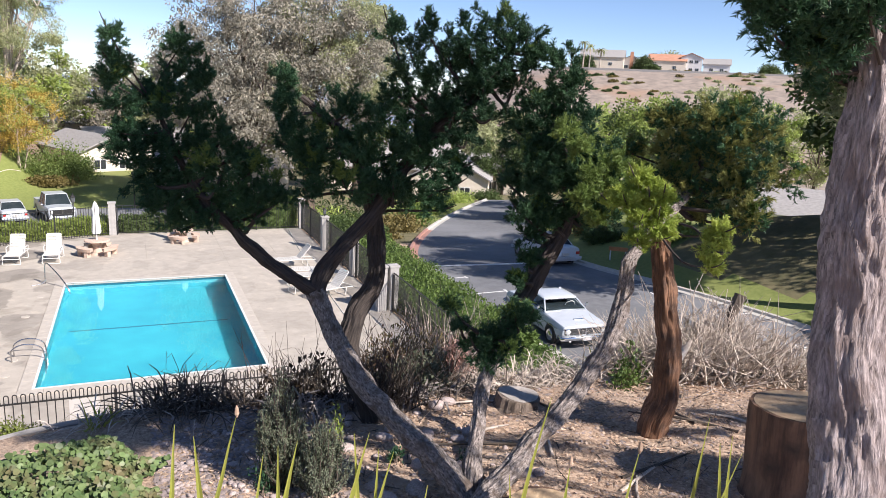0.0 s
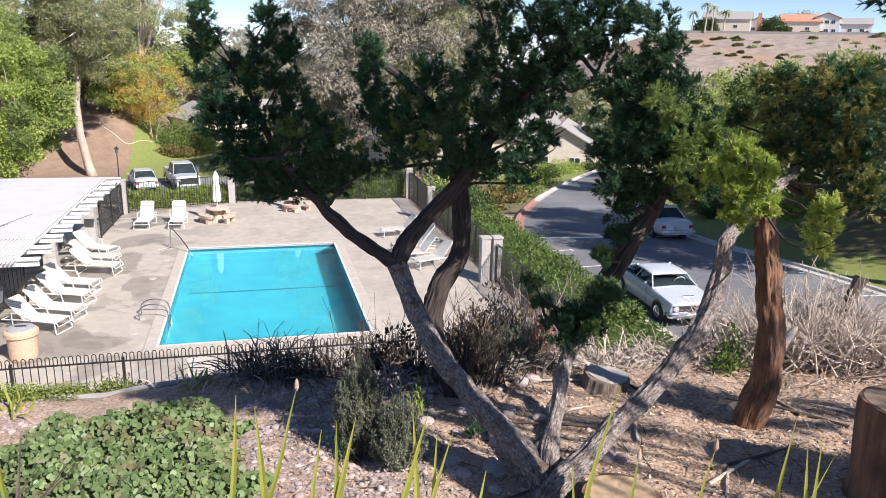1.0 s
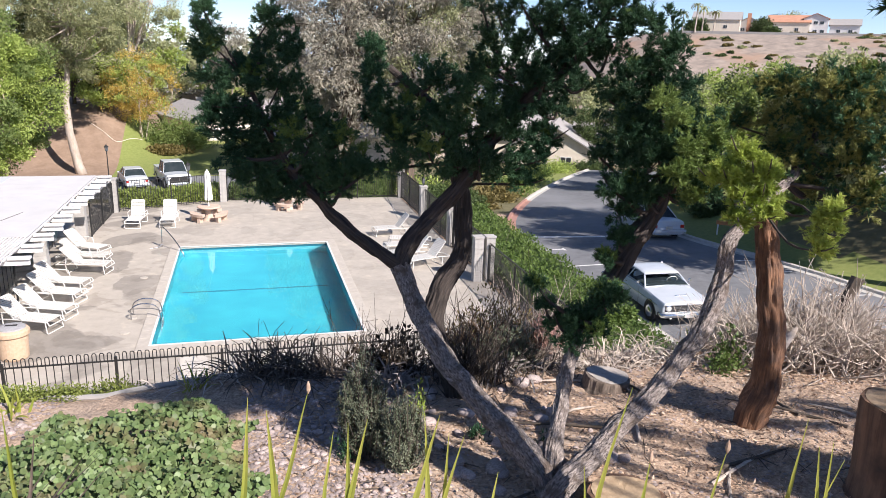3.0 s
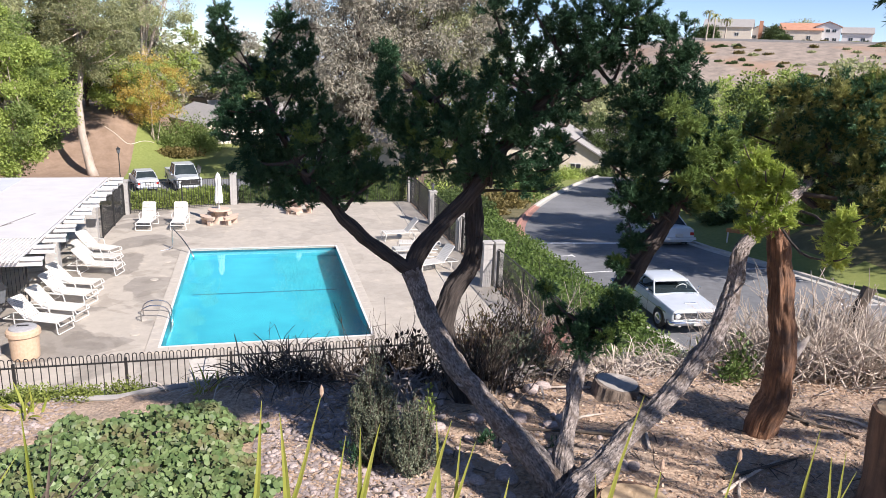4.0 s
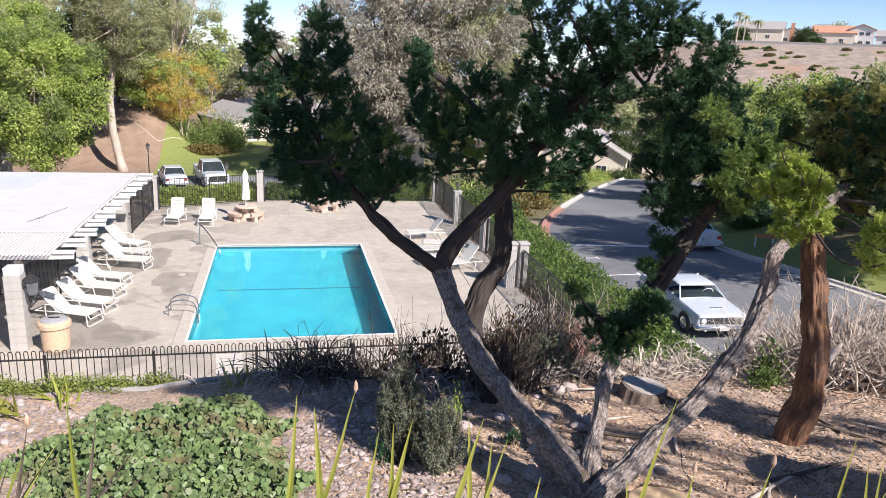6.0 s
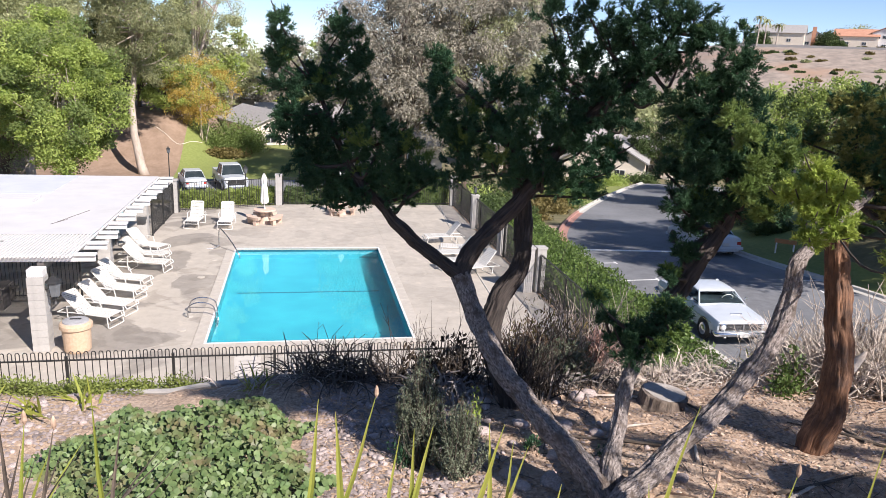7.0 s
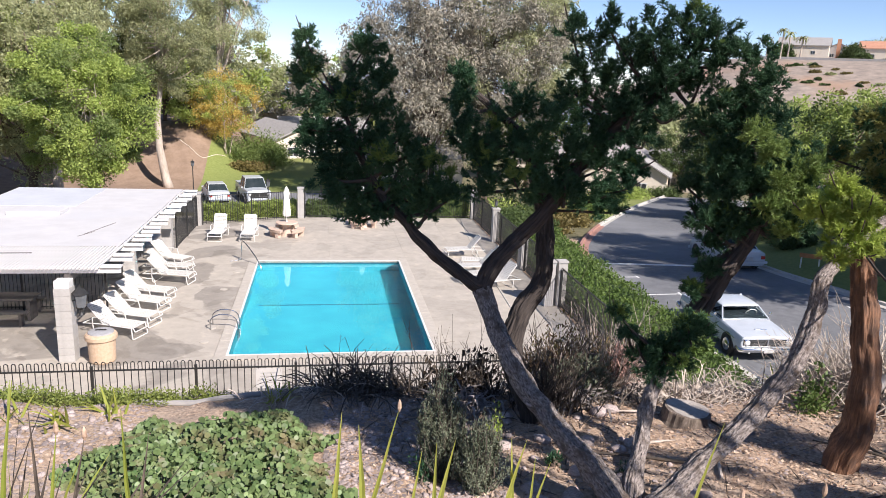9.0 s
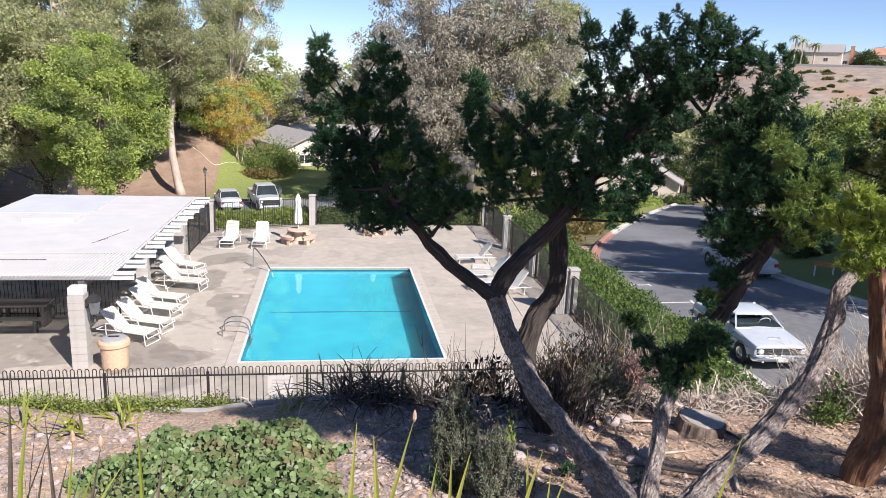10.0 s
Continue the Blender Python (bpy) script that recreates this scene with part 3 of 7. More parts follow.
def tree(name, label, x, y, height, crown, radii, leafmat, bark, clumps=60, per=220, clump_r=0.9, leaf=(0.24, 0.12), trunk_r=0.18, droop=0.0, seed=1, stems=1, lean=(0, 0), hollow=0.55, group="", second=None, base=None, bend=None, low=2):
    """Tapered trunk(s), limbs towards the clumps, and a crown of small leaves. crown: height of the crown's middle over the base."""
    rng = np.random.default_rng(seed)
    z = float(ground_z(x, y)) if base is None else base
    t = thing(name, label, "tree", group, pose(x, y, z))
    centre = np.array([lean[0], lean[1], crown])
    cl, pts, off = crown_points(rng, centre, radii, clumps, per, clump_r, hollow)
    keep = pts[:, 2] > 0.15
    pts, off = pts[keep], off[keep]
    bm = bmesh.new()
    for s in range(stems):
        a = rng.uniform(0, 6.28)
        sx, sy = (0, 0) if stems == 1 else (math.cos(a) * trunk_r * 2.2, math.sin(a) * trunk_r * 2.2)
        top = centre + np.array([math.cos(a), math.sin(a), 0]) * radii[0] * (0.1 if stems == 1 else 0.35) + np.array([0, 0, radii[2] * 0.55])
        foot = np.array([sx, sy, -0.3])
        path = [foot + (top - foot) * q + rng.normal(size=3) * np.array([0.12, 0.12, 0]) * q * 2 for q in (0, 0.07, 0.25, 0.45, 0.65, 0.85, 1)]
        if bend is not None:
            path = [np.array(q) for q in bend]
        rr = trunk_r / math.sqrt(stems)
        tube(bm, path, [rr * q for q in (1.5, 1.1, 0.95, 0.75, 0.55, 0.3, 0.12)], 9, True, 0.15)
        for c in cl[s::stems][: max(6, clumps // (3 * stems))]:
            k = rng.integers(low, 6)
            p0 = path[k]
            mid = (p0 + c) / 2 + rng.normal(size=3) * 0.25
            tube(bm, [p0, mid, c], [rr * 0.32, rr * 0.2, rr * 0.07], 5, False)
    part("trunk", bm, bark, t, smooth=True)
    out = unit(off) * 0.6
    if second is None:
        v, f = leaves(rng, pts, leaf[0], leaf[1], droop, out)
        raw_mesh("crown", v, f, leafmat, t)
    else:
        which = np.repeat(rng.random(clumps) < 0.35, per)[keep]
        for sel, m in ((~which, leafmat), (which, second)):
            v, f = leaves(rng, pts[sel], leaf[0], leaf[1], droop, out[sel])
            raw_mesh("crown", v, f, m, t)
    return t


def bush(name, label, x, y, z, radii, leafmat, n=2500, leaf=(0.09, 0.05), seed=1, droop=0.0, up=0.3, category="shrub", group="", twig=M_DKBARK):
    rng = np.random.default_rng(seed)
    t = thing(name, label, category, group, pose(x, y, z))
    k = max(8, n // 120)
    c = unit(rng.normal(size=(k, 3))) * rng.uniform(0.3, 0.85, (k, 1)) * np.array(radii)
    c[:, 2] = np.abs(c[:, 2])
    per = n // k
    off = np.clip(rng.normal(size=(k * per, 3)), -1.5, 1.5) * np.array(radii) * 0.24
    pts = np.repeat(c, per, 0) + off
    pts[:, 2] = np.abs(pts[:, 2])
    o = unit(pts) * 0.7
    o[:, 2] += up
    v, f = leaves(rng, pts, leaf[0], leaf[1], droop, o)
    raw_mesh("foliage", v, f, leafmat, t)
    bm = bmesh.new()
    for q in c[: min(14, k)]:
        tube(bm, [(0, 0, -0.05), q * 0.5 + rng.normal(size=3) * 0.03, q], [0.02, 0.013, 0.005], 5, False)
    part("stem", bm, twig, t)
    return t


tree("tree", "dense bright green broadleaf tree with pale forked trunks", -11.1, 25.0, 10, 6.0, (3.9, 3.4, 4.7), M_GREENTREE, M_EUCBARK, 190, 560, 0.75, (0.15, 0.085), 0.3, seed=3, stems=3, hollow=0.35, second=M_GREENTREE_DEEP)
tree("tree", "olive leafy tree behind the bright green tree", -16.5, 32, 14, 9.0, (6, 5, 6.2), M_EUCLEAF, M_DKBARK, 150, 420, 1.1, (0.22, 0.11), 0.3, seed=5, hollow=0.3)
tree("tree", "olive green tree on the wooded slope", -24, 40, 16, 9.5, (7, 6, 8.2), M_EUCLEAF, M_DKBARK, 120, 240, 1.4, (0.36, 0.18), 0.35, seed=6, hollow=0.3, second=M_EUCLEAF)
tree("eucalyptus_tree", "tall eucalyptus with a pale bare trunk on the brown slope", -11.5, 48.5, 20, 14.5, (4.2, 3.5, 6.0), M_EUCLEAF, M_EUCBARK, 120, 400, 1.0, (0.25, 0.075), 0.36, droop=0.8, seed=7, lean=(1.2, 0), low=4, bend=((0.5, 0, -0.3), (0.2, 0, 0.7), (-0.25, 0, 3.6), (-0.3, 0, 6.2), (0.2, 0, 9.4), (0.9, 0, 12.5), (1.3, 0.2, 17.5)))
tree("eucalyptus_tree", "tall eucalyptus with a pinkish trunk and airy crown", -8.8, 63, 24, 15.5, (4.6, 4, 8.5), M_EUCLEAF, M_EUCBARK, 120, 360, 1.1, (0.28, 0.085), 0.4, droop=0.8, seed=8, lean=(1.8, 0))
tree("eucalyptus_tree", "olive eucalyptus rising behind the green trees", -17.0, 52, 24, 16.5, (6, 4, 7.5), M_EUCLEAF, M_EUCBARK, 120, 200, 1.4, (0.42, 0.12), 0.4, droop=0.8, seed=9, second=M_DKTREE)
tree("eucalyptus_tree", "olive eucalyptus with drooping leaves on the wooded slope", -21.5, 33, 20, 12.5, (5, 4, 6.5), M_EUCLEAF, M_EUCBARK, 130, 400, 1.1, (0.25, 0.08), 0.4, droop=0.8, seed=91, second=M_GREENTREE)
tree("eucalyptus_tree", "tall olive eucalyptus between the pale trunks", -17.6, 40, 22, 14.5, (4.6, 4, 6.5), M_EUCLEAF, M_EUCBARK, 120, 400, 1.1, (0.26, 0.08), 0.35, droop=0.8, seed=92)
tree("autumn_tree", "small tree with orange and yellow autumn leaves", -7.0, 57.5, 8.5, 5.0, (3.5, 2.4, 3.7), M_YELLOWLEAF, M_EUCBARK, 80, 170, 0.8, (0.17, 0.10), 0.1, seed=10, stems=3, hollow=0.2, second=M_GREENTREE)
tree("tree", "rounded green tree on the slope beside the eucalyptus", -13.5, 60, 7, 4.4, (3.2, 3, 3.6), M_DKTREE, M_DKBARK, 60, 200, 0.9, (0.32, 0.16), 0.2, seed=11, second=M_GREENTREE)
tree("grey_leaved_tree", "broad dusty grey-leaved eucalyptus with drooping foliage", 10.5, 41, 19, 11.0, (6.4, 5.0, 8.6), M_GREYLEAF, M_DKBARK, 240, 300, 1.15, (0.30, 0.10), 0.4, droop=0.9, seed=12, stems=2, hollow=0.3)
tree("grey_leaved_tree", "broad dusty grey-leaved eucalyptus with drooping foliage", 17.6, 42, 19, 11.6, (6.4, 5.0, 8.4), M_GREYLEAF, M_DKBARK, 240, 300, 1.15, (0.30, 0.10), 0.4, droop=0.9, seed=13, stems=2, hollow=0.3, second=M_EUCLEAF)
tree("tree", "small pale tree beside the far houses", 1.2, 78, 13, 8.5, (3.0, 3, 4.0), M_GREYLEAF, M_EUCBARK, 40, 130, 0.9, (0.34, 0.14), 0.2, seed=14, stems=2)
tree("tree", "pale green tree beyond the grey trees", 26.0, 60, 22, 16, (4.6, 4, 7), M_EUCLEAF, M_DKBARK, 90, 190, 1.2, (0.42, 0.14), 0.4, seed=15)
for i, (x, y, h, r) in enumerate([(29.8, 7.8, 6, 2.4), (33, 30, 8, 3.6), (37, 22, 8, 3.6), (33, 12, 7.5, 3.2), (45, 60, 8, 4), (42, 36, 8, 4)]):
    tree("street_tree", "green street tree beyond the road", x, y, h, h * 0.62, (r, r, h * 0.38), (M_EUCLEAF, M_DKTREE, M_GREENTREE)[i % 3], M_DKBARK, 60, 190, 0.9, (0.26, 0.13), 0.18, seed=20 + i, second=M_DKTREE, group="trees along the street")
for i, (x, y, r, h) in enumerate([(66, 70, 6, 14), (76, 71, 5.5, 15), (86, 74, 7, 17), (58, 66, 5, 12.5), (96, 70, 7, 17), (50, 72, 6, 13), (106, 66, 7, 17)]):
    tree("tree", "yellow-green tree below the brown hillside", x, y, h * 0.85, h * 0.5, (r, r, h * 0.36), (M_GREENTREE, M_EUCLEAF)[i % 2], M_DKBARK, 70, 150, 1.3, (0.5, 0.28), 0.25, seed=40 + i, second=M_EUCLEAF, group="trees below the hill")
for i, (x, y, h) in enumerate([(38, -7, 8), (33, -14, 8.5), (44, 2, 8), (36, 4, 7), (41, -3, 9)]):
    tree("roadside_tree", "leafy tree shading the bank beside the road", x, y, h, h * 0.62, (3.6, 3.6, h * 0.38), (M_EUCLEAF, M_DKTREE)[i % 2], M_DKBARK, 60, 150, 1.0, (0.34, 0.18), 0.22, seed=60 + i, group="trees shading the bank")
for i, (x, y, h, r) in enumerate([(28.9, -1.9, 15.5, 4.0), (32.0, 2.0, 15, 4.0), (34.0, -3.0, 14, 4.0)]):
    tree("roadside_tree", "tall olive street tree shading the road and bank", x, y, h, h * 0.70, (r, r, 4.6), M_EUCLEAF, M_DKBARK, 110, 190, 1.0, (0.28, 0.13), 0.24, seed=75 + i, second=M_DKTREE, group="tall trees shading the road", low=4)
for i, (x, y, h, r) in enumerate([(-6.5, 84, 12, 4.0), (-1.5, 90, 11, 4.0), (4.5, 94, 12.5, 4.2), (-11.5, 76, 11, 3.6), (9.5, 90, 11, 4.0)]):
    tree("tree", "pale olive tree in the valley behind the lawn", x, y, h, h * 0.58, (r, r, h * 0.42), (M_EUCLEAF, M_GREYLEAF)[i % 2], M_EUCBARK, 46, 110, 1.2, (0.5, 0.24), 0.25, seed=170 + i, second=M_GREENTREE, group="trees behind the lawn")
for i, (x, y, h, r) in enumerate([(-10.6, 58, 5.0, 2.0), (-8.6, 62, 6.0, 2.2)]):
    tree("tree", "leafy green tree at the top of the brown slope", x, y, h, h * 0.55, (r, r, h * 0.45), M_GREENTREE, M_DKBARK, 40, 110, 0.9, (0.32, 0.16), 0.2, seed=180 + i, second=M_EUCLEAF, group="trees on the slope")
bush("shrub", "green shrubs with reddish edges at the lawn's rim", -4.0, 58, float(base_z(-4, 58)), (3.8, 2, 3.4), M_GREENTREE_DEEP, 9000, (0.22, 0.12), 71)
bush("shrub", "green shrubs with reddish edges at the lawn's rim", -2.6, 60, float(base_z(-2, 60)), (1.8, 2, 1.8), M_HEDGE, 5000, (0.22, 0.12), 72)
bush("shrub", "low reddish brown shrub at the lawn's rim", -5.2, 55.6, float(base_z(-5, 55)), (3.4, 0.9, 0.9), M_JUNDRY, 2500, (0.25, 0.14), 73)

# far woods on the valley floor behind the trees
rng = np.random.default_rng(90)
wc = np.stack([rng.uniform(-90, 60, 900), rng.uniform(92, 150, 900), np.zeros(900)], 1)
wc[:, 2] = ground_z(wc[:, 0], wc[:, 1]) + rng.uniform(0.5, 6.5, 900)
pts = (wc[:, None, :] + rng.normal(size=(900, 32, 3)) * np.array([1.6, 1.6, 1.2])).reshape(-1, 3)
v, f = leaves(rng, pts, 0.9, 0.6)
woods = raw_mesh("far_woods", v, f, M_DKTREE)
tagged(woods, "far belt of dark green woods across the valley", "woods", kind="stuff")


# ---- fences and pillars ----
def stack(parent, h, w, course, cap=True):
    """A pillar of separate block courses on a mortar core."""
    n = int(h / course)
    c = h / n
    part("core", boxed(-w / 2 + 0.014, w / 2 - 0.014, -w / 2 + 0.014, w / 2 - 0.014, 0, h), M_BLOCK, parent)
    b = part("block", boxed(-w / 2, w / 2, -w / 2, w / 2, 0.002, c - 0.002, 0.005), M_BLOCK, parent)
    for i in range(1, n):
        o = new("block", b.data)
        o.parent = parent
        o.location.z = i * c
    if cap:
        part("cap", boxed(-w / 2 - 0.03, w / 2 + 0.03, -w / 2 - 0.03, w / 2 + 0.03, h + 0.001, h + 0.07, 0.01), M_BLOCK, parent)


def lantern(parent, z, y=0.0, x=0.0, s=1.0):
    """A black post lantern: base, frosted body, hipped cap."""
    bm = bmesh.new()
    lathe(bm, [(0.05 * s, 0), (0.03 * s, 0.05 * s), (0.03 * s, 0.12 * s), (0.08 * s, 0.14 * s)], 8, (x, y, z))
    body = part("lantern_base", bm, M_BLACK, parent)
    bm = lathe(bmesh.new(), [(0.075 * s, 0.14 * s), (0.11 * s, 0.38 * s)], 6, (x, y, z))
    part("lantern_glass", bm, M_LANTERN, parent)
    bm = lathe(bmesh.new(), [(0.14 * s, 0.38 * s), (0.12 * s, 0.41 * s), (0.02 * s, 0.5 * s), (0.02 * s, 0.55 * s)], 6, (x, y, z))
    part("lantern_cap", bm, M_BLACK, parent)


pillar = thing("fence_pillar", "grey painted block pillar at the pool fence", "pillar", "fence pillars", pose(-3.6, 18.0, 0))
stack(pillar, 1.65, 0.34, 0.2)
for x, y in ((1.55, 20.1), (11.35, 20.2), (11.35, 9.4), (10.95, 4.3), (11.4, 4.3)):
    copy_thing(pillar, pose(x, y, 0))
lp = thing("fence_pillar", "grey block pillar topped by a small lantern", "pillar", "fence pillars", pose(11.3, 14.5, 0))
stack(lp, 1.65, 0.34, 0.2)
lantern(lp, 1.72, s=0.8)


def rail_fence(label, x0, y0, x1, y1, h, hoop, spacing=0.125, z=0.0):
    """Iron fence: rails, posts, and pickets (hooped in pairs where hoop is set)."""
    d = Vector((x1 - x0, y1 - y0, 0))
    n = int(d.length / spacing)
    ang = math.degrees(math.atan2(d.y, d.x))
    t = thing("iron_fence", label, "fence", "", pose(x0, y0, z, 0, 0, ang), "")
    for rz in (0.12, h - (0.20 if hoop else 0.04)):
        part("rail", boxed(0, d.length, -0.016, 0.016, rz - 0.016, rz + 0.016), M_IRON, t)
    if hoop:
        r = spacing * 0.27
        arc = [(-r, 0, 0.05)] + [(-r * math.cos(a), 0, h - r + r * math.sin(a)) for a in np.linspace(0, math.pi, 7)] + [(r, 0, h - 0.19)]
        me = part("picket", tubed(arc, 0.0115, 5), M_IRON, t)
        step, count = spacing, n
    else:
        me = part("picket", boxed(-0.009, 0.009, -0.009, 0.009, 0.04, h), M_IRON, t)
        step, count = spacing, n
    me.location.x = step / 2
    for i in range(1, count):
        o = new("picket", me.data)
        o.parent = t
        o.location.x = step * (i + 0.5)
    post = part("post", boxed(-0.03, 0.03, -0.03, 0.03, 0, h - 0.1, 0.004), M_IRON, t)
    k = max(1, round(d.length / 2.35))
    for i in range(1, k + 1):
        o = new("post", post.data)
        o.parent = t
        o.location.x = d.length * i / k
    return t


rail_fence("black iron pool fence with hooped pickets", -11.5, -4.0, 11.2, -4.0, 1.54, True, 0.157)
rail_fence("black iron fence in front of the hedge", -3.4, 18.1, 1.4, 20.0, 1.55, False)
rail_fence("black iron fence along the back of the deck", 1.75, 20.1, 11.2, 20.2, 1.55, False)
rail_fence("black iron fence between deck and street planting", 11.35, 4.6, 11.35, 20.0, 1.6, False, 0.11)
rail_fence("black iron fence between deck and street planting", 11.3, -4.0, 11.35, 4.1, 1.5, False, 0.11)
rail_fence("black iron fence closing the shade roof's end", -3.75, 13.0, -3.62, 17.8, 1.6, False)

sign = thing("fence_sign", "small pale notice board with faint lettering on the fence", "sign", "", pose(1.5, -4.05, 0.82))
part("board", boxed(-0.3, 0.3, -0.012, 0.0, 0, 0.5, 0.006), M_SIGN, sign)
for i in range(4):
    part("lettering", boxed(-0.2, 0.2 - 0.07 * (i % 3), -0.016, -0.0125, 0.38 - i * 0.08, 0.395 - i * 0.08), M_GREYTEXT, sign)

# ---- shade roof on block posts ----
roof = thing("shade_roof", "flat white shade roof with projecting rafters and a slatted edge", "pergola")
RZ = 2.6
M_PATCH = mat("grey_white_sheet", (0.52, 0.54, 0.57), (0.60, 0.62, 0.65), scale=1.0, rough=0.6, bump=0.05)
part("roof_sheet", boxed(-10.2, -3.42, 2.6, 13.28, RZ + 0.0285, RZ + 0.040), M_ROOFWHITE, roof, "white rolled roofing sheet")
part("roof_curb", boxed(-8.4, -6.6, 7.2, 8.2, RZ + 0.041, RZ + 0.18, 0.02), M_ROOFWHITE, roof, "low white raised curb")
part("roof_patch", boxed(-10.1, -6.6, 9.0, 13.2, RZ + 0.041, RZ + 0.055), M_PATCH, roof, "smooth grey-white sheet")
for a, b in (((-4.9, 4.2), (-4.4, 6.0)), ((-5.0, 3.9), (-4.7, 4.6)), ((-7.2, 1.7), (-5.6, 1.75))):
    part("seam", tubed([(a[0], a[1], RZ + 0.042), (b[0], b[1], RZ + 0.042)], 0.014, 5), M_DARKWOOD, roof)
rafter = part("rafter", boxed(-10.2, -2.83, -0.045, 0.045, RZ - 0.2, RZ - 0.035, 0.006), M_WHITE, roof)
for i in range(11):
    o = rafter if i == 0 else new("rafter", rafter.data)
    o.parent = roof
    o.location = (0, 0.42 + i * 1.28, 0)
rcap = part("rafter_cap", boxed(-3.34, -2.8, -0.11, 0.11, RZ - 0.034, RZ + 0.027, 0.006), M_WHITE, roof)
for i in range(11):
    o = rcap if i == 0 else new("rafter_cap", rcap.data)
    o.parent = roof
    o.location = (0, 0.42 + i * 1.28, 0)
slat = part("slat", boxed(-0.024, 0.024, 0.1, 13.3, RZ - 0.014, RZ + 0.028), M_WHITE, roof)
for i in range(68):
    o = slat if i == 0 else new("slat", slat.data)
    o.parent = roof
    o.location = (-3.38 - i * 0.1, 0, 0)
part("beam", boxed(-4.3, -4.12, 0.3, 13.2, RZ - 0.42, RZ - 0.202, 0.01), M_DARKWOOD, roof)
part("beam", boxed(-9.9, -9.7, 0.3, 13.2, RZ - 0.42, RZ - 0.202, 0.01), M_DARKWOOD, roof)


for i, (x, y) in enumerate([(-4.22, 0.0), (-4.1, 6.4), (-4.05, 12.6), (-9.8, 0.0), (-9.8, 6.4), (-9.8, 12.6)]):
    bp = thing("block_post", "grey painted concrete block post carrying the roof", "post", "posts of the shade roof", pose(x, y, 0))
    stack(bp, 2.12, 0.42, 0.2, False)
    part("cap", boxed(-0.2, 0.2, -0.19, 0.19, 2.121, 2.335, 0.02), M_WHITE, bp)
    if i < 2:
        part("bracket", tubed([(0.2, -0.1, 1.75), (0.34, -0.12, 1.8), (0.42, -0.12, 1.72)], 0.018, 6), M_BLACK, bp)
        lantern(bp, 1.36, -0.12, 0.44, 1.6)
tagged(part("wall_west", boxed(-12.2, -12.0, -4.0, 20.4, -0.2, 1.1), M_BLOCK), "grey block wall behind the shade roof", "wall", kind="structure")
cab = thing("storage_bench", "dark wooden bench and table under the shade roof", "bench", "", pose(-7.2, 3.6, 0))
part("tabletop", boxed(-0.9, 0.9, -0.4, 0.4, 0.70, 0.76, 0.01), M_DARKWOOD, cab)
for sx in (-0.75, 0.75):
    part("leg", boxed(sx - 0.05, sx + 0.05, -0.3, 0.3, 0, 0.7), M_DARKWOOD, cab)
for sy in (-0.75, 0.75):
    part("seat", boxed(-0.9, 0.9, sy - 0.14, sy + 0.14, 0.42, 0.46, 0.01), M_DARKWOOD, cab)
    for sx in (-0.7, 0.7):
        part("leg", boxed(sx - 0.04, sx + 0.04, sy - 0.1, sy + 0.1, 0, 0.42), M_DARKWOOD, cab)
rail_fence("dark iron screen under the shade roof", -9.6, 4.4, -4.4, 4.4, 1.7, False, 0.12)


# ---- pool furniture ----
def lounger(label, m, group, back=46, arms=True):
    """Strapped lounger: feet at -y end, backrest at +y, 1.95 m long."""
    t = thing("sun_lounger", label, "sun lounger", group, m)
    w, h = 0.32, 0.36
    bm = bmesh.new()
    for s in (-1, 1):
        tube(bm, [(s * w, -0.95, h - 0.1), (s * w, -0.9, h), (s * w, 0.3, h), (s * w, 0.9, h - 0.04)], 0.017, 6)
    tube(bm, [(-w, -0.95, h - 0.1), (w, -0.95, h - 0.1)], 0.017, 6)
    tube(bm, [(-w, 0.9, h - 0.04), (w, 0.9, h - 0.04)], 0.017, 6)
    part("frame", bm, M_VINYL, t)
    for y in (-0.82, 0.55):
        part("leg", tubed([(-w, y, h), (-w - 0.03, y - 0.06, 0.03), (-w, y - 0.07, 0.014), (w, y - 0.07, 0.014), (w + 0.03, y - 0.06, 0.03), (w, y, h)], 0.017, 6), M_VINYL, t)
    if arms:
        for s in (-1, 1):
            part("armrest", tubed([(s * (w + 0.03), 0.52, h), (s * (w + 0.05), 0.5, h + 0.2), (s * (w + 0.05), 0.35, h + 0.23), (s * (w + 0.05), -0.05, h + 0.22), (s * (w + 0.03), -0.12, h)], 0.017, 6), M_VINYL, t)
    a = radians(back)
    piv = Vector((0, 0.18, h))
    top = piv + Vector((0, math.cos(a), math.sin(a))) * 0.78
    part("backrest_frame", tubed([(-w + 0.03, piv.y, h), (-w + 0.03, top.y, top.z - 0.03), (-w + 0.08, top.y, top.z), (w - 0.08, top.y, top.z), (w - 0.03, top.y, top.z - 0.03), (w - 0.03, piv.y, h)], 0.016, 6), M_VINYL, t)
    sm = part("strap", boxed(-w, w, -0.027, 0.027, -0.004, 0.004), M_VINYL, t)
    sm.location = (0, -0.86, h + 0.012)
    for i in range(1, 15):
        o = new("strap", sm.data)
        o.parent = t
        o.location = (0, -0.86 + i * 0.072, h + 0.012)
    for i in range(11):
        o = new("strap", sm.data)
        o.parent = t
        q = piv + Vector((0, math.cos(a), math.sin(a))) * (0.05 + i * 0.069)
        o.location, o.rotation_euler, o.scale = q, (a, 0, 0), (0.9, 1, 1)
    return t


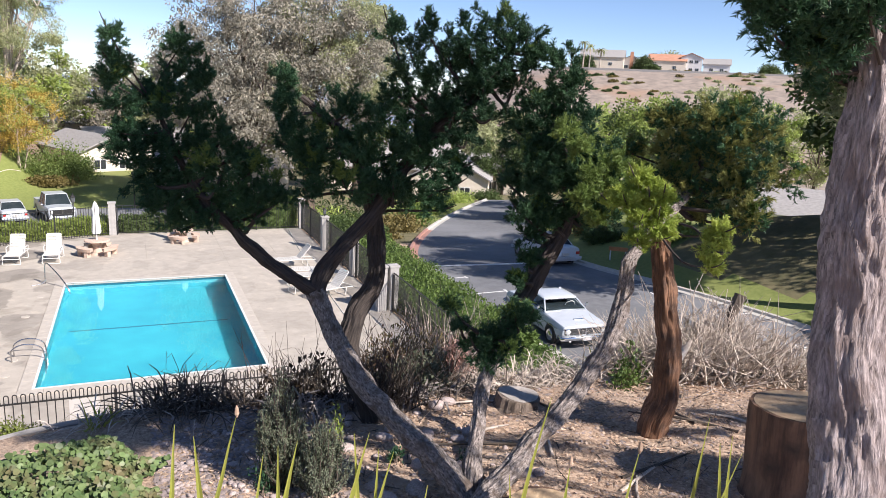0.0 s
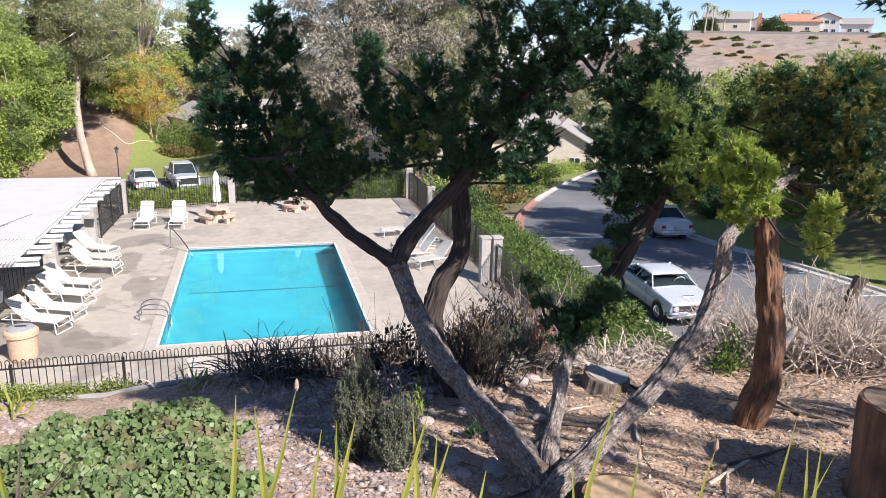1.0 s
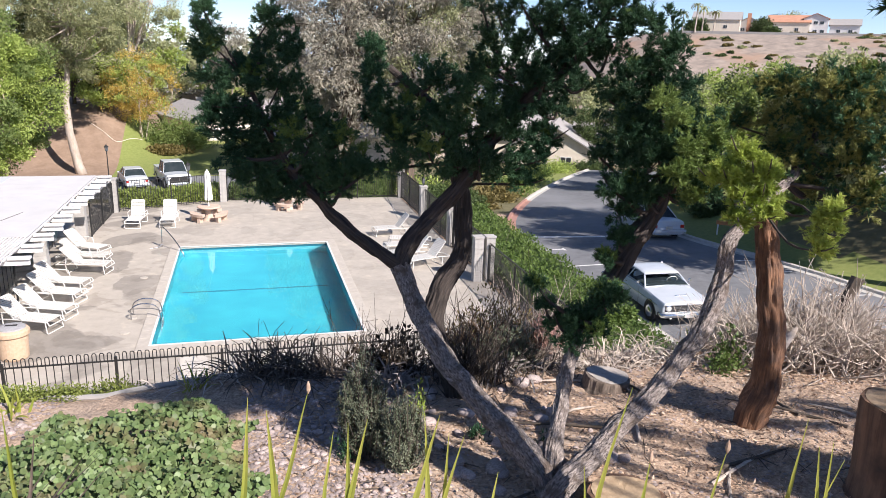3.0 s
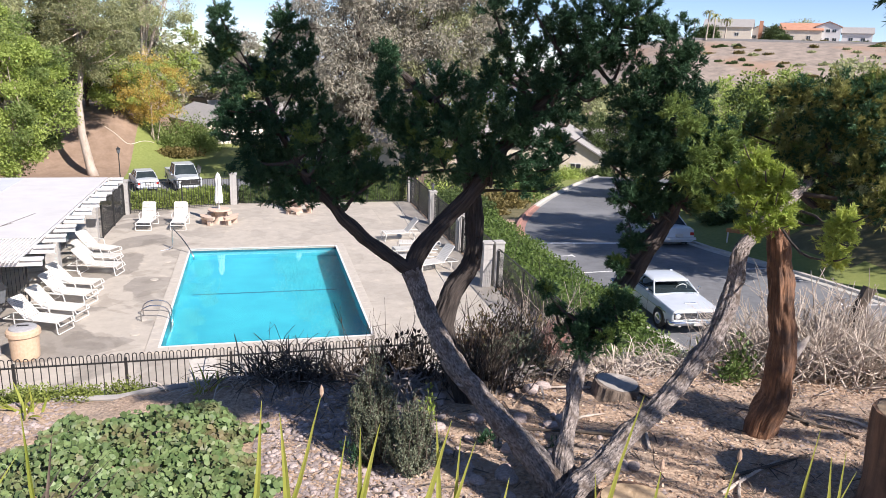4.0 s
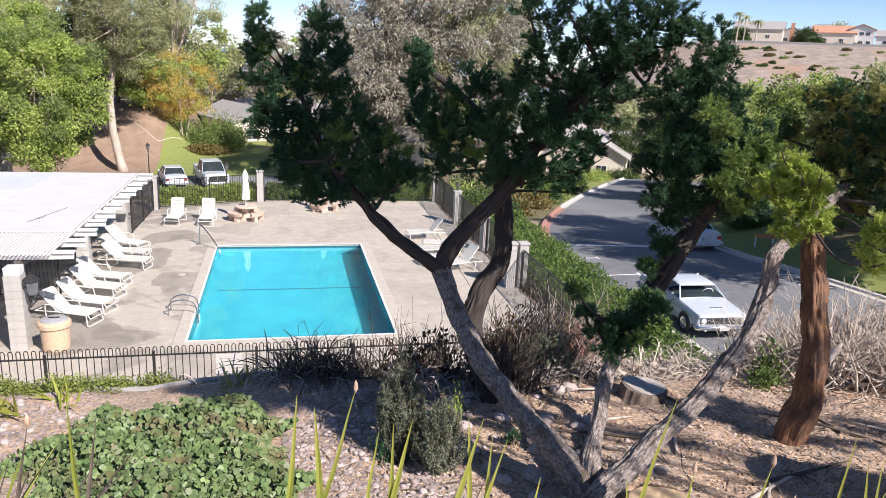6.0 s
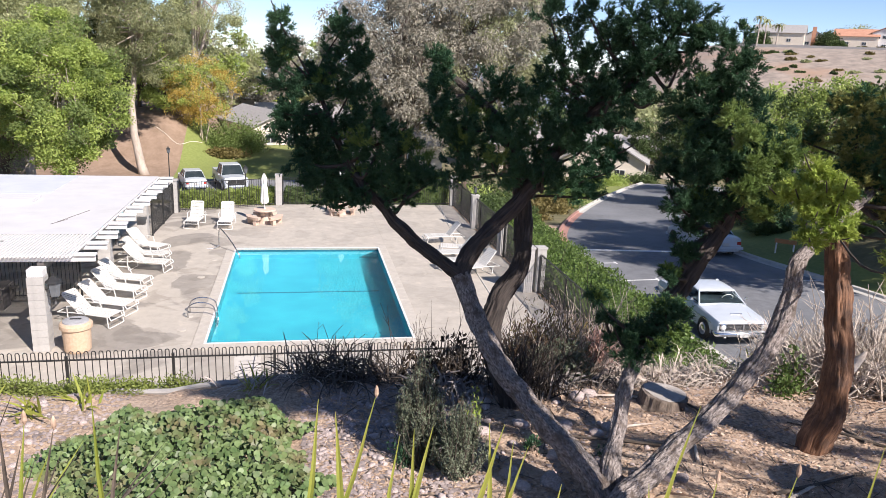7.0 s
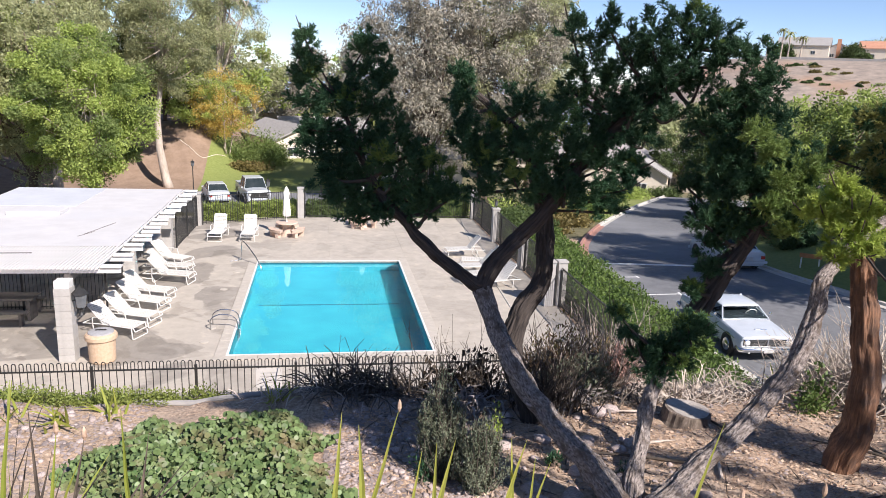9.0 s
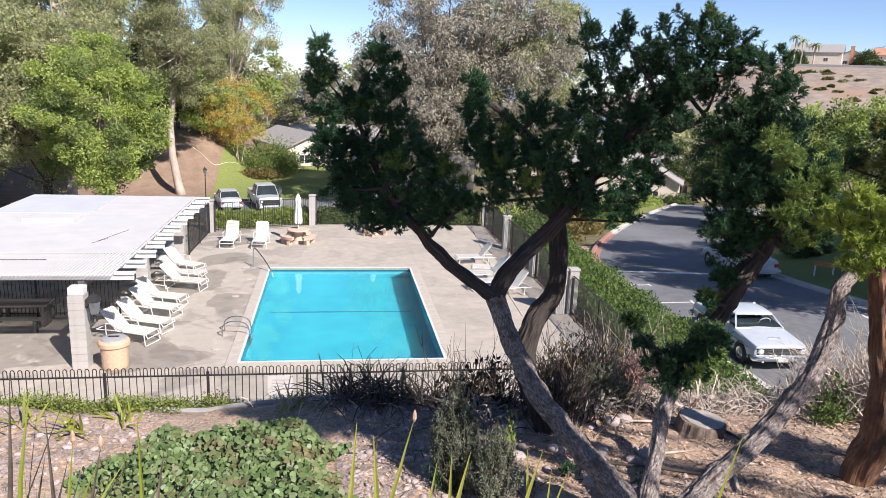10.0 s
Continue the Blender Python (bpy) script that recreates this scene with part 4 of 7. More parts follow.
# those by the shade roof point their feet to the pool
lg = "loungers beside the pool"
first = lounger("white strapped sun lounger with raised back", pose(-3.55, 2.1, 0, 0, 0, 66), lg)
for x, y, r in ((-3.35, 3.1, 68), (-3.35, 4.55, 68), (-3.4, 5.7, 72), (-3.05, 7.75, 74), (-3.3, 8.9, 80)):
    copy_thing(first, pose(x, y, 0, 0, 0, r))
copy_thing(first, pose(-3.5, 10.3, 0, 0, 0, 60))
back1 = lounger("white strapped sun lounger facing the pool, back upright", pose(-2.2, 15.2, 0, 0, 0, -6), "upright loungers", 66)
copy_thing(back1, pose(-0.75, 15.1, 0, 0, 0, -2))
rl = lounger("white strapped sun lounger by the street fence", pose(9.2, 11.6, 0, 0, 0, -84), "loungers by the fence", 50, False)
for x, y, r in ((9.2, 8.7, -86), (9.1, 7.5, -80), (9.6, 6.6, -70), (9.6, 9.6, -100)):
    copy_thing(rl, pose(x, y, 0, 0, 0, r))


def picnic_table(m):
    t = thing("picnic_table", "round sandy pink concrete picnic table with curved benches", "picnic table", "picnic tables", m)
    part("tabletop", lathe(bmesh.new(), [(0.55, 0.68), (0.6, 0.70), (0.6, 0.75), (0.57, 0.77)], 28), M_TABLE, t)
    part("pedestal", lathe(bmesh.new(), [(0.34, 0.0), (0.26, 0.12), (0.2, 0.4), (0.3, 0.68)], 20), M_TABLE, t)
    for k in range(3):
        a0 = k * math.pi * 2 / 3 - 0.5
        bm = bmesh.new()
        ring = []
        for i in range(9):
            a = a0 - 0.72 + 1.44 * i / 8
            ring.append([bm.verts.new((r * math.cos(a), r * math.sin(a), z)) for r, z in ((0.66, 0.30), (0.96, 0.30), (1.0, 0.45), (0.62, 0.45))])
        for p, q in zip(ring, ring[1:]):
            for j in range(4):
                bm.faces.new((p[j], p[(j + 1) % 4], q[(j + 1) % 4], q[j]))
        bm.faces.new(ring[0])
        bm.faces.new(ring[-1][::-1])
        part("bench", bm, M_TABLE, t)
        for a in (a0 - 0.42, a0 + 0.42):
            part("foot", boxed(0.66, 0.92, -0.1, 0.1, 0, 0.301, 0.02, Matrix.Rotation(a, 4, "Z")), M_TABLE, t)
    return t


pt = picnic_table(pose(0.99, 15.7, 0) @ Matrix.Scale(0.9, 4))
copy_thing(pt, pose(4.85, 17.8, 0, 0, 0, 30) @ Matrix.Scale(0.9, 4))

umb = thing("patio_umbrella", "closed white canvas patio umbrella on a pole", "umbrella", "", pose(0.99, 15.7, 0))
part("pole", tubed([(0, 0, 0.694), (0, 0, 2.47)], 0.022, 8), M_WHITE, umb)
part("collar", lathe(bmesh.new(), [(0.05, 0.694), (0.05, 0.715), (0.03, 0.73)], 14), M_WHITE, umb)
bm = bmesh.new()
rings = []
for z, r in ((0.98, 0.14), (1.1, 0.16), (1.4, 0.14), (1.8, 0.12), (1.84, 0.10), (2.15, 0.12), (2.38, 0.06), (2.43, 0.02)):
    rings.append([bm.verts.new((r * (1 + 0.28 * math.cos(8 * a)) * math.cos(a), r * (1 + 0.28 * math.cos(8 * a)) * math.sin(a), z)) for a in np.linspace(0, 2 * math.pi, 32, endpoint=False)])
for a, b in zip(rings, rings[1:]):
    for k in range(32):
        bm.faces.new((a[k], a[(k + 1) % 32], b[(k + 1) % 32], b[k]))
part("canopy", bm, M_CANVAS, umb)
copy_thing(umb, pose(4.85, 17.8, 0))

pot = thing("litter_bin", "large round sandy concrete litter bin with dark lid opening", "litter bin", "", pose(-3.32, -0.12, 0) @ Matrix.Scale(1.03, 4))
part("body", lathe(bmesh.new(), [(0.31, 0), (0.335, 0.04), (0.36, 0.62), (0.37, 0.64)], 28), M_TERRA, pot)
part("rim", lathe(bmesh.new(), [(0.37, 0.64), (0.41, 0.66), (0.41, 0.76), (0.38, 0.80), (0.28, 0.84)], 28), M_TERRA, pot)
part("lid", lathe(bmesh.new(), [(0.33, 0.815), (0.32, 0.855), (0.2, 0.885), (0.02, 0.89)], 28), M_STEEL_DULL, pot, "dull grey metal lid")
part("opening", boxed(-0.14, 0.14, -0.05, 0.05, 0.880, 0.893, 0.004), M_BLACK, pot)

rail = thing("pool_handrail", "bent stainless steel handrail at the pool steps", "handrail")
part("tube", tubed(smooth_path([(-0.7, 10.9, 0), (-0.68, 10.9, 0.72), (-0.55, 10.75, 0.82), (-0.1, 10.2, 0.4), (0.18, 9.85, 0.0), (0.24, 9.8, -0.3)], 6), 0.024, 8), M_STEEL, rail)
part("tube", tubed(smooth_path([(-1.15, 10.6, 0.02), (-0.85, 10.75, 0.03), (-0.7, 10.88, 0.12)], 5), 0.02, 8), M_STEEL, rail)
lad = thing("pool_ladder", "stainless steel pool ladder with looped rails", "ladder")
for y in (2.25, 2.75):
    part("rail", tubed(smooth_path([(-0.75, y, 0), (-0.74, y, 0.34), (-0.45, y, 0.5), (-0.05, y, 0.42), (0.08, y, 0.1), (0.08, y, -0.9)], 6), 0.02, 8), M_STEEL, lad)
for z in (-0.3, -0.6):
    part("tread", boxed(0.05, 0.13, 2.25, 2.75, z - 0.015, z + 0.015), M_STEEL, lad)
for x, y in ((-0.75, 2.4), (-0.8, 1.2), (-0.9, 6.6), (3.0, 11.2), (-0.7, 9.0)):
    sk = thing("skimmer_lid", "round pale skimmer lid set in the deck", "lid", "skimmer lids", pose(x, y, 0))
    part("lid", lathe(bmesh.new(), [(0.14, 0.0), (0.14, 0.012), (0.11, 0.016)], 18), M_COPING, sk)


part("drain_channel", tubed([(10.6, 20.2, 0.0), (10.2, 15.9, 0.0), (9.8, 10.4, 0.0), (9.5, 4.0, 0.0)], 0.03, 6), M_KERB, deck, "narrow drain channel")

# ---- hedges ----
def hedge(label, x0, x1, y0, y1, z0, z1, material, n, leaf, seed, name="hedge", slope=None):
    rng = np.random.default_rng(seed)
    t = thing(name, label, "hedge")
    p = np.stack([rng.uniform(x0, x1, n), rng.uniform(y0, y1, n), np.full(n, z1)], 1)
    bump = 0.12 * np.sin(p[:, 0] * 2.3) * np.sin(p[:, 1] * 1.9) + 0.08 * np.sin(p[:, 0] * 5 + p[:, 1] * 4)
    p[:, 2] += bump + rng.normal(size=n) * 0.06
    k = rng.random(n)
    side = k < 0.5
    p[side, 2] = rng.uniform(z0, z1, side.sum())
    front = side & (k < 0.34)
    p[front, 1] = y0 + rng.normal(size=front.sum()) * 0.07
    rest = side & ~front
    p[rest, 0] = np.where(rng.random(rest.sum()) < 0.5, x0, x1) + rng.normal(size=rest.sum()) * 0.07
    if slope is not None:
        p[:, 2] += slope(p[:, 0], p[:, 1])
    o = np.zeros((n, 3))
    o[:, 2] = 0.8
    v, f = leaves(rng, p, leaf[0], leaf[1], 0, o)
    raw_mesh("foliage", v, f, material, t)
    # plain dark boxes stand for the shaded depth behind the leaves
    bm = bmesh.new()
    ny = max(2, int((y1 - y0) / 1.5))
    for j in range(ny):
        a, b = y0 + (y1 - y0) * j / ny, y0 + (y1 - y0) * (j + 1) / ny
        s = 0 if slope is None else float(slope((x0 + x1) / 2, (a + b) / 2))
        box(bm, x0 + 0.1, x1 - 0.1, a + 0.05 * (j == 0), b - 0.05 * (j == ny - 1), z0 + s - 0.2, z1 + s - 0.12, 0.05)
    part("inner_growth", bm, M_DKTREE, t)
    return t


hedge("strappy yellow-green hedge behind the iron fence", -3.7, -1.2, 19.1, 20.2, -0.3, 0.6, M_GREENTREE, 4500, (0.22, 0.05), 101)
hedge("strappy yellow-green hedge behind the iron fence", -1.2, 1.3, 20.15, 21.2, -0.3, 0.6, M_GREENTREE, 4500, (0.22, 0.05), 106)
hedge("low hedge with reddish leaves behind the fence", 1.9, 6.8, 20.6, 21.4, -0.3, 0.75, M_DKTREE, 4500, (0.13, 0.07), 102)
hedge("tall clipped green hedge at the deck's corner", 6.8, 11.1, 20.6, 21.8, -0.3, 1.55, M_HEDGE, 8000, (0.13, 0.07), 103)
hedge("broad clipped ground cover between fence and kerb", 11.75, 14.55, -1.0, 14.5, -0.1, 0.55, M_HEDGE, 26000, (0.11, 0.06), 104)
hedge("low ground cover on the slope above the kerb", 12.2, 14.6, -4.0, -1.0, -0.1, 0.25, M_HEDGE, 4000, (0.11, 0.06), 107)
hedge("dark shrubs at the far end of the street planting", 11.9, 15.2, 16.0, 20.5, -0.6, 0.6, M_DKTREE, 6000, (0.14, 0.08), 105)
tagged(part("path_pad", boxed(11.8, 14.9, 14.6, 15.9, -0.4, -0.3), M_KERB), "pale concrete path from the gate to the street", "path", kind="structure")
for i, (x, y, r, h) in enumerate([(30, 45, 1.6, 1.2), (34, 49.5, 2.6, 1.4), (38.5, 51.5, 2.0, 1.3), (19.5, 27.5, 2.0, 1.4), (23, 33, 2.0, 1.4), (14, 24, 2.2, 2.0), (16, 29, 2.2, 2.2), (17.0, 23.5, 1.4, 1.1), (21.5, 30.0, 1.6, 1.2), (26.5, 38.5, 2, 1.6), (28.8, 15.5, 1.4, 1.0), (30.5, 19.5, 1.8, 1.6), (33.5, 24.5, 2, 1.8), (29.5, 10.5, 1.5, 1.2), (37, 30, 2, 1.6)]):
    bush("shrub", "rounded bright green garden shrub by the street", x, y, float(base_z(x, y)) - 0.2, (r, r, h), (M_HEDGE, M_GREENTREE, M_DKTREE, M_JUNDRY)[i % 4], 3000, (0.2, 0.12), 110 + i, group="garden shrubs")


# ---- vehicles ----
def car(label, m, L=4.6, W=1.8, H=1.42, belt=0.92, hood=1.45, boot=1.15, zb=0.24, paint=M_CARWHITE, pickup=False, wheel_r=0.32, nose=0.9):
    """Front at -y. Body lofted from sections, glazed cabin, wheels, lamps, grille, bumpers."""
    t = thing("pickup_truck" if pickup else "car", label, "pickup truck" if pickup else "car", "", m)
    w = W / 2
    st = [(0.0, 0.90, 0.74 * nose), (0.08, 0.97, min(0.98, 0.92 * nose)), (hood * 0.5, 0.99, 0.97), (hood, 1.0, 1.0), (L * 0.5, 1.0, 1.0), (L - boot, 1.0, 1.0), (L - boot * 0.5, 0.99, 0.985), (L - 0.08, 0.96, 0.93), (L, 0.90, 0.80)]
    bm = bmesh.new()
    rings = []
    for s, kw, kz in st:
        hw, zt = w * kw, belt * kz
        cr = 0.05
        prof = [(-0.86, zb), (-0.97, zb + 0.10), (-1.0, zb + (zt - zb) * 0.55), (-0.965, zt - 0.08), (-0.90, zt - 0.01), (-0.5, zt + cr * 0.7), (0, zt + cr), (0.5, zt + cr * 0.7), (0.90, zt - 0.01), (0.965, zt - 0.08), (1.0, zb + (zt - zb) * 0.55), (0.97, zb + 0.10), (0.86, zb)]
        rings.append([bm.verts.new((hw * a, s, z)) for a, z in prof])
    for a, b in zip(rings, rings[1:]):
        for k in range(len(a)):
            bm.faces.new((a[k], a[(k + 1) % len(a)], b[(k + 1) % len(b)], b[k]))
    bm.faces.new(rings[0])
    bm.faces.new(rings[-1][::-1])
    body = part("body", bm, paint, t, smooth=True)
    body.data.set_sharp_from_angle(angle=radians(38))
    c0, c1 = hood - 0.1, (L - boot + 0.1)
    if pickup:
        c1 = hood + 2.0
    f0, f1 = c0 + 0.7, c1 - 0.65
    if pickup:
        f0, f1 = c0 + 0.55, c1 - 0.15
    bt = belt - 0.01
    lo = [(-w * 0.9, c0), (w * 0.9, c0), (w * 0.9, c1), (-w * 0.9, c1)]
    hi = [(-w * 0.72, f0), (w * 0.72, f0), (w * 0.72, f1), (-w * 0.72, f1)]
    for k in range(4):
        bm = bmesh.new()
        j = (k + 1) % 4
        bm.faces.new([bm.verts.new(q) for q in ((*lo[k], bt), (*lo[j], bt), (*hi[j], H - 0.05), (*hi[k], H - 0.05))])
        part(("windscreen", "side_window", "rear_window", "side_window")[k], bm, M_CARGLASS, t)
    bm = boxed(-w * 0.74, w * 0.74, f0 - 0.05, f1 + 0.05, H - 0.055, H, 0.027)
    part("roof", bm, paint, t)
    for k in range(4):
        part("roof_pillar", tubed([(*lo[k], bt), (*hi[k], H - 0.03)], 0.024, 6), paint, t)
    for s in (-1, 1):
        ym = (f0 + f1) / 2
        part("roof_pillar", tubed([(s * w * 0.905, ym, bt), (s * w * 0.73, ym, H - 0.04)], 0.02, 6), paint, t)
    for y in (0.82, L - (1.0 if not pickup else 1.2)):
        for s in (-1, 1):
            wh = part("wheel", lathe(bmesh.new(), [(wheel_r * 0.7, -0.1), (wheel_r, -0.08), (wheel_r, 0.08), (wheel_r * 0.7, 0.1)], 24), M_RUBBER, t)
            wh.matrix_local = pose(s * (w - 0.11), y, wheel_r, 0, 90 * s, 0)
            hub = part("hubcap", lathe(bmesh.new(), [(wheel_r * 0.64, 0.1), (wheel_r * 0.6, 0.115), (wheel_r * 0.2, 0.125)], 18), M_CHROME, wh)
            # a black disc on the body side stands for the wheel well's shade
            ar = part("wheel_arch", lathe(bmesh.new(), [(wheel_r * 1.16, -0.02), (wheel_r * 1.16, 0.012)], 24), M_BLACK, t)
            ar.matrix_local = pose(s * (w * 0.985), y, wheel_r * 1.02, 0, 90 * s, 0)
    zt = belt * 0.74 * nose
    part("grille", boxed(-w * 0.70, w * 0.70, -0.03, 0.03, zt * (0.66 if not pickup else 0.55), zt * 0.97, 0.012), M_BLACK, t)
    bm = bmesh.new()
    for i in range(2):
        z = zt * (0.655 + 0.305 * i)
        box(bm, -w * 0.71, w * 0.71, -0.045, -0.03, z, z + 0.014)
    box(bm, -0.02, 0.02, -0.045, -0.03, zt * 0.67, zt * 0.96)
    part("grille_trim", bm, M_CHROME, t)
    for s in (-1, 1):
        hl = part("headlight", lathe(bmesh.new(), [(0.105, 0), (0.1, 0.03), (0.06, 0.05)], 18), M_LAMPGLASS, t)
        hl.matrix_local = pose(s * w * 0.74, -0.02, zt * 0.83, 90, 0, 0)
        rg = part("bezel", lathe(bmesh.new(), [(0.13, 0), (0.13, 0.02), (0.108, 0.028)], 18), M_CHROME, hl)
        part("tail_light", boxed(s * w * 0.78 - 0.1, s * w * 0.78 + 0.1, L - 0.03, L + 0.02, belt * 0.6, belt * 0.76, 0.01), M_TAIL, t)
        part("mirror", boxed(s * (w + 0.06) - 0.07, s * (w + 0.06) + 0.07, c0 + 0.3, c0 + 0.38, bt, bt + 0.1, 0.02), paint, t)
    for y0, y1, z in ((-0.13, 0.02, 0.40), (L - 0.02, L + 0.12, 0.42)):
        part("bumper", boxed(-w * 0.98, w * 0.98, y0, y1, z - 0.07, z + 0.07, 0.03), M_CHROME if pickup else paint, t)
    part("number_plate", boxed(-0.16, 0.16, L + 0.005, L + 0.13, 0.52, 0.66), M_SIGN, t)
    if pickup:
        part("bed_wall", boxed(-w * 0.95, w * 0.95, c1 + 0.1, L - 0.05, belt - 0.05, belt + 0.06, 0.02), paint, t)
    return t


def loft(rings, close=True):
    bm = bmesh.new()
    vs = [[bm.verts.new(q) for q in r] for r in rings]
    for a, b in zip(vs, vs[1:]):
        for k in range(len(a)):
            bm.faces.new((a[k], a[(k + 1) % len(a)], b[(k + 1) % len(b)], b[k]))
    if close:
        bm.faces.new(vs[0])
        bm.faces.new(vs[-1][::-1])
    return bm


def vintage_sedan(label, m):
    """A two-door saloon of the sixties, front at -y: slab sides with a crease, full-width grille, upright glass."""
    t = thing("car", label, "car", "", m)
    L, w = 4.5, 0.89
    st = [(0.0, 0.90, 0.40, 0.76), (0.03, 0.95, 0.34, 0.80), (0.16, 0.985, 0.27, 0.825), (0.55, 1.0, 0.23, 0.85), (1.0, 1.0, 0.22, 0.88), (1.42, 1.0, 0.22, 0.905), (2.2, 1.0, 0.22, 0.915), (3.1, 1.0, 0.22, 0.91), (3.7, 0.99, 0.24, 0.89), (4.25, 0.965, 0.30, 0.84), (4.44, 0.93, 0.34, 0.80), (4.5, 0.88, 0.40, 0.72)]
    rings = []
    for y, kw, zb, zt in st:
        h = zt - zb
        prof = [(-0.80, zb), (-0.93, zb + 0.05), (-0.985, zb + 0.35 * h), (-1.0, zb + 0.62 * h), (-0.985, zb + 0.70 * h), (-0.955, zt - 0.05), (-0.91, zt - 0.008), (-0.80, zt + 0.004), (-0.62, zt + 0.012), (-0.30, zt + 0.035), (0, zt + 0.042)]
        prof += [(-a, z) for a, z in prof[-2::-1]]
        rings.append([(a * w * kw, y, z) for a, z in prof])
    body = part("body", loft(rings), M_CARWHITE, t, smooth=True)
    body.data.set_sharp_from_angle(angle=radians(32))
    # glasshouse: sills, roof and slim pillars
    lo = [(-0.80, 1.36), (0.80, 1.36), (0.80, 3.72), (-0.80, 3.72)]
    hi = [(-0.60, 1.86), (0.60, 1.86), (0.60, 2.92), (-0.60, 2.92)]
    zl, zh = 0.915, 1.245
    for k, nm in enumerate(("windscreen", "side_window", "rear_window", "side_window")):
        j = (k + 1) % 4
        mid = Vector(((lo[k][0] + lo[j][0]) / 2, (lo[k][1] + lo[j][1]) / 2 + (-0.07, 0, 0.07, 0)[k], zl))
        top = Vector(((hi[k][0] + hi[j][0]) / 2, (hi[k][1] + hi[j][1]) / 2 + (-0.05, 0, 0.05, 0)[k], zh))
        bm = bmesh.new()
        q = [bm.verts.new(v) for v in ((*lo[k], zl), mid, (*lo[j], zl), (*hi[j], zh), top, (*hi[k], zh))]
        bm.faces.new((q[0], q[1], q[4], q[5]))
        bm.faces.new((q[1], q[2], q[3], q[4]))
        pane = part(nm, bm, M_CARPANE, t, smooth=True)
        pane.visible_shadow = False
    rr = []
    for y, kw, zt in ((1.76, 0.93, 1.255), (1.84, 0.985, 1.28), (2.1, 1.0, 1.302), (2.45, 1.0, 1.306), (2.75, 1.0, 1.295), (2.95, 0.98, 1.275), (3.05, 0.93, 1.25)):
        rr.append([(a * 0.655 * kw, y, z) for a, z in ((-1, zh - 0.01), (-1.0, zt - 0.045), (-0.93, zt - 0.015), (-0.6, zt - 0.004), (0, zt), (0.6, zt - 0.004), (0.93, zt - 0.015), (1.0, zt - 0.045), (1, zh - 0.01))])
    part("roof", loft(rr), M_CARWHITE, t, smooth=True)
    for k in range(4):
        part("roof_pillar", tubed([(*lo[k], zl - 0.02), (hi[k][0], hi[k][1], zh + 0.015)], (0.026, 0.045)[k // 2], 8), M_CARWHITE, t)
    for sx in (-1, 1):
        part("roof_pillar", tubed([(sx * 0.81, 2.62, zl - 0.02), (sx * 0.615, 2.50, zh + 0.01)], 0.022, 6), M_CARWHITE, t)
        part("window_trim", tubed([(sx * 0.83, 1.36, zl + 0.005), (sx * 0.83, 3.7, zl + 0.0)], 0.011, 6), M_CHROME, t)
        part("side_trim", boxed(sx * 0.893 - 0.006, sx * 0.893 + 0.006, 0.35, 4.2, 0.655, 0.675), M_CHROME, t)
        part("door_seam", boxed(sx * 0.889 - 0.004, sx * 0.889 + 0.004, 1.60, 1.608, 0.30, 0.88), M_BLACK, t)
        part("door_handle", boxed(sx * 0.895 - 0.012, sx * 0.895 + 0.012, 2.48, 2.62, 0.76, 0.785, 0.005), M_CHROME, t)
        mi = part("mirror", tubed([(sx * 0.84, 1.62, 0.91), (sx * 0.95, 1.60, 1.0)], 0.008, 6), M_CHROME, t)
        part("mirror_head", lathe(bmesh.new(), [(0.05, -0.01), (0.058, 0.0), (0.045, 0.012)], 14, (0, 0, 0)), M_CHROME, mi).matrix_local = pose(sx * 0.95, 1.60, 1.03, 80, 0, 0)
    part("windscreen_trim", tubed([(-0.80, 1.36, zl + 0.004), (0, 1.29, zl + 0.01), (0.80, 1.36, zl + 0.004)], 0.012, 6), M_CHROME, t)
    part("windscreen_trim", tubed([(-0.60, 1.86, zh), (0, 1.81, zh + 0.005), (0.60, 1.86, zh)], 0.012, 6), M_CHROME, t)
    # cabin; a dark sheet over the body top stands for the shaded interior
    part("cabin_floor", boxed(-0.76, 0.76, 1.42, 3.62, 0.93, 0.968, 0.01), M_CARGLASS, t)
    part("dashboard", boxed(-0.76, 0.76, 1.46, 1.62, 0.90, 0.99, 0.03), M_CARGLASS, t)
    for y in (2.35, 3.15):
        part("seat_back", boxed(-0.66, 0.66, y, y + 0.14, 0.90, 1.14, 0.05), M_CARSEAT, t)
    part("steering_wheel", tubed([(0.34 + 0.19 * math.cos(q), 1.72 - 0.08 * math.sin(q), 1.0 + 0.16 * math.sin(q)) for q in np.linspace(0, 6.2832, 19)], 0.013, 6), M_VINYL, t)
    # front
    part("grille", boxed(-0.78, 0.78, -0.012, 0.03, 0.545, 0.735, 0.01), M_BLACK, t)
    bm = bmesh.new()
    box(bm, -0.81, 0.81, -0.03, 0.0, 0.735, 0.755)
    box(bm, -0.81, 0.81, -0.03, 0.0, 0.528, 0.544)
    for k in range(3):
        box(bm, -0.53, 0.53, -0.022, -0.0125, 0.585 + 0.045 * k, 0.592 + 0.045 * k)
    box(bm, -0.025, 0.025, -0.032, -0.019, 0.545, 0.735)
    part("grille_trim", bm, M_CHROME, t)
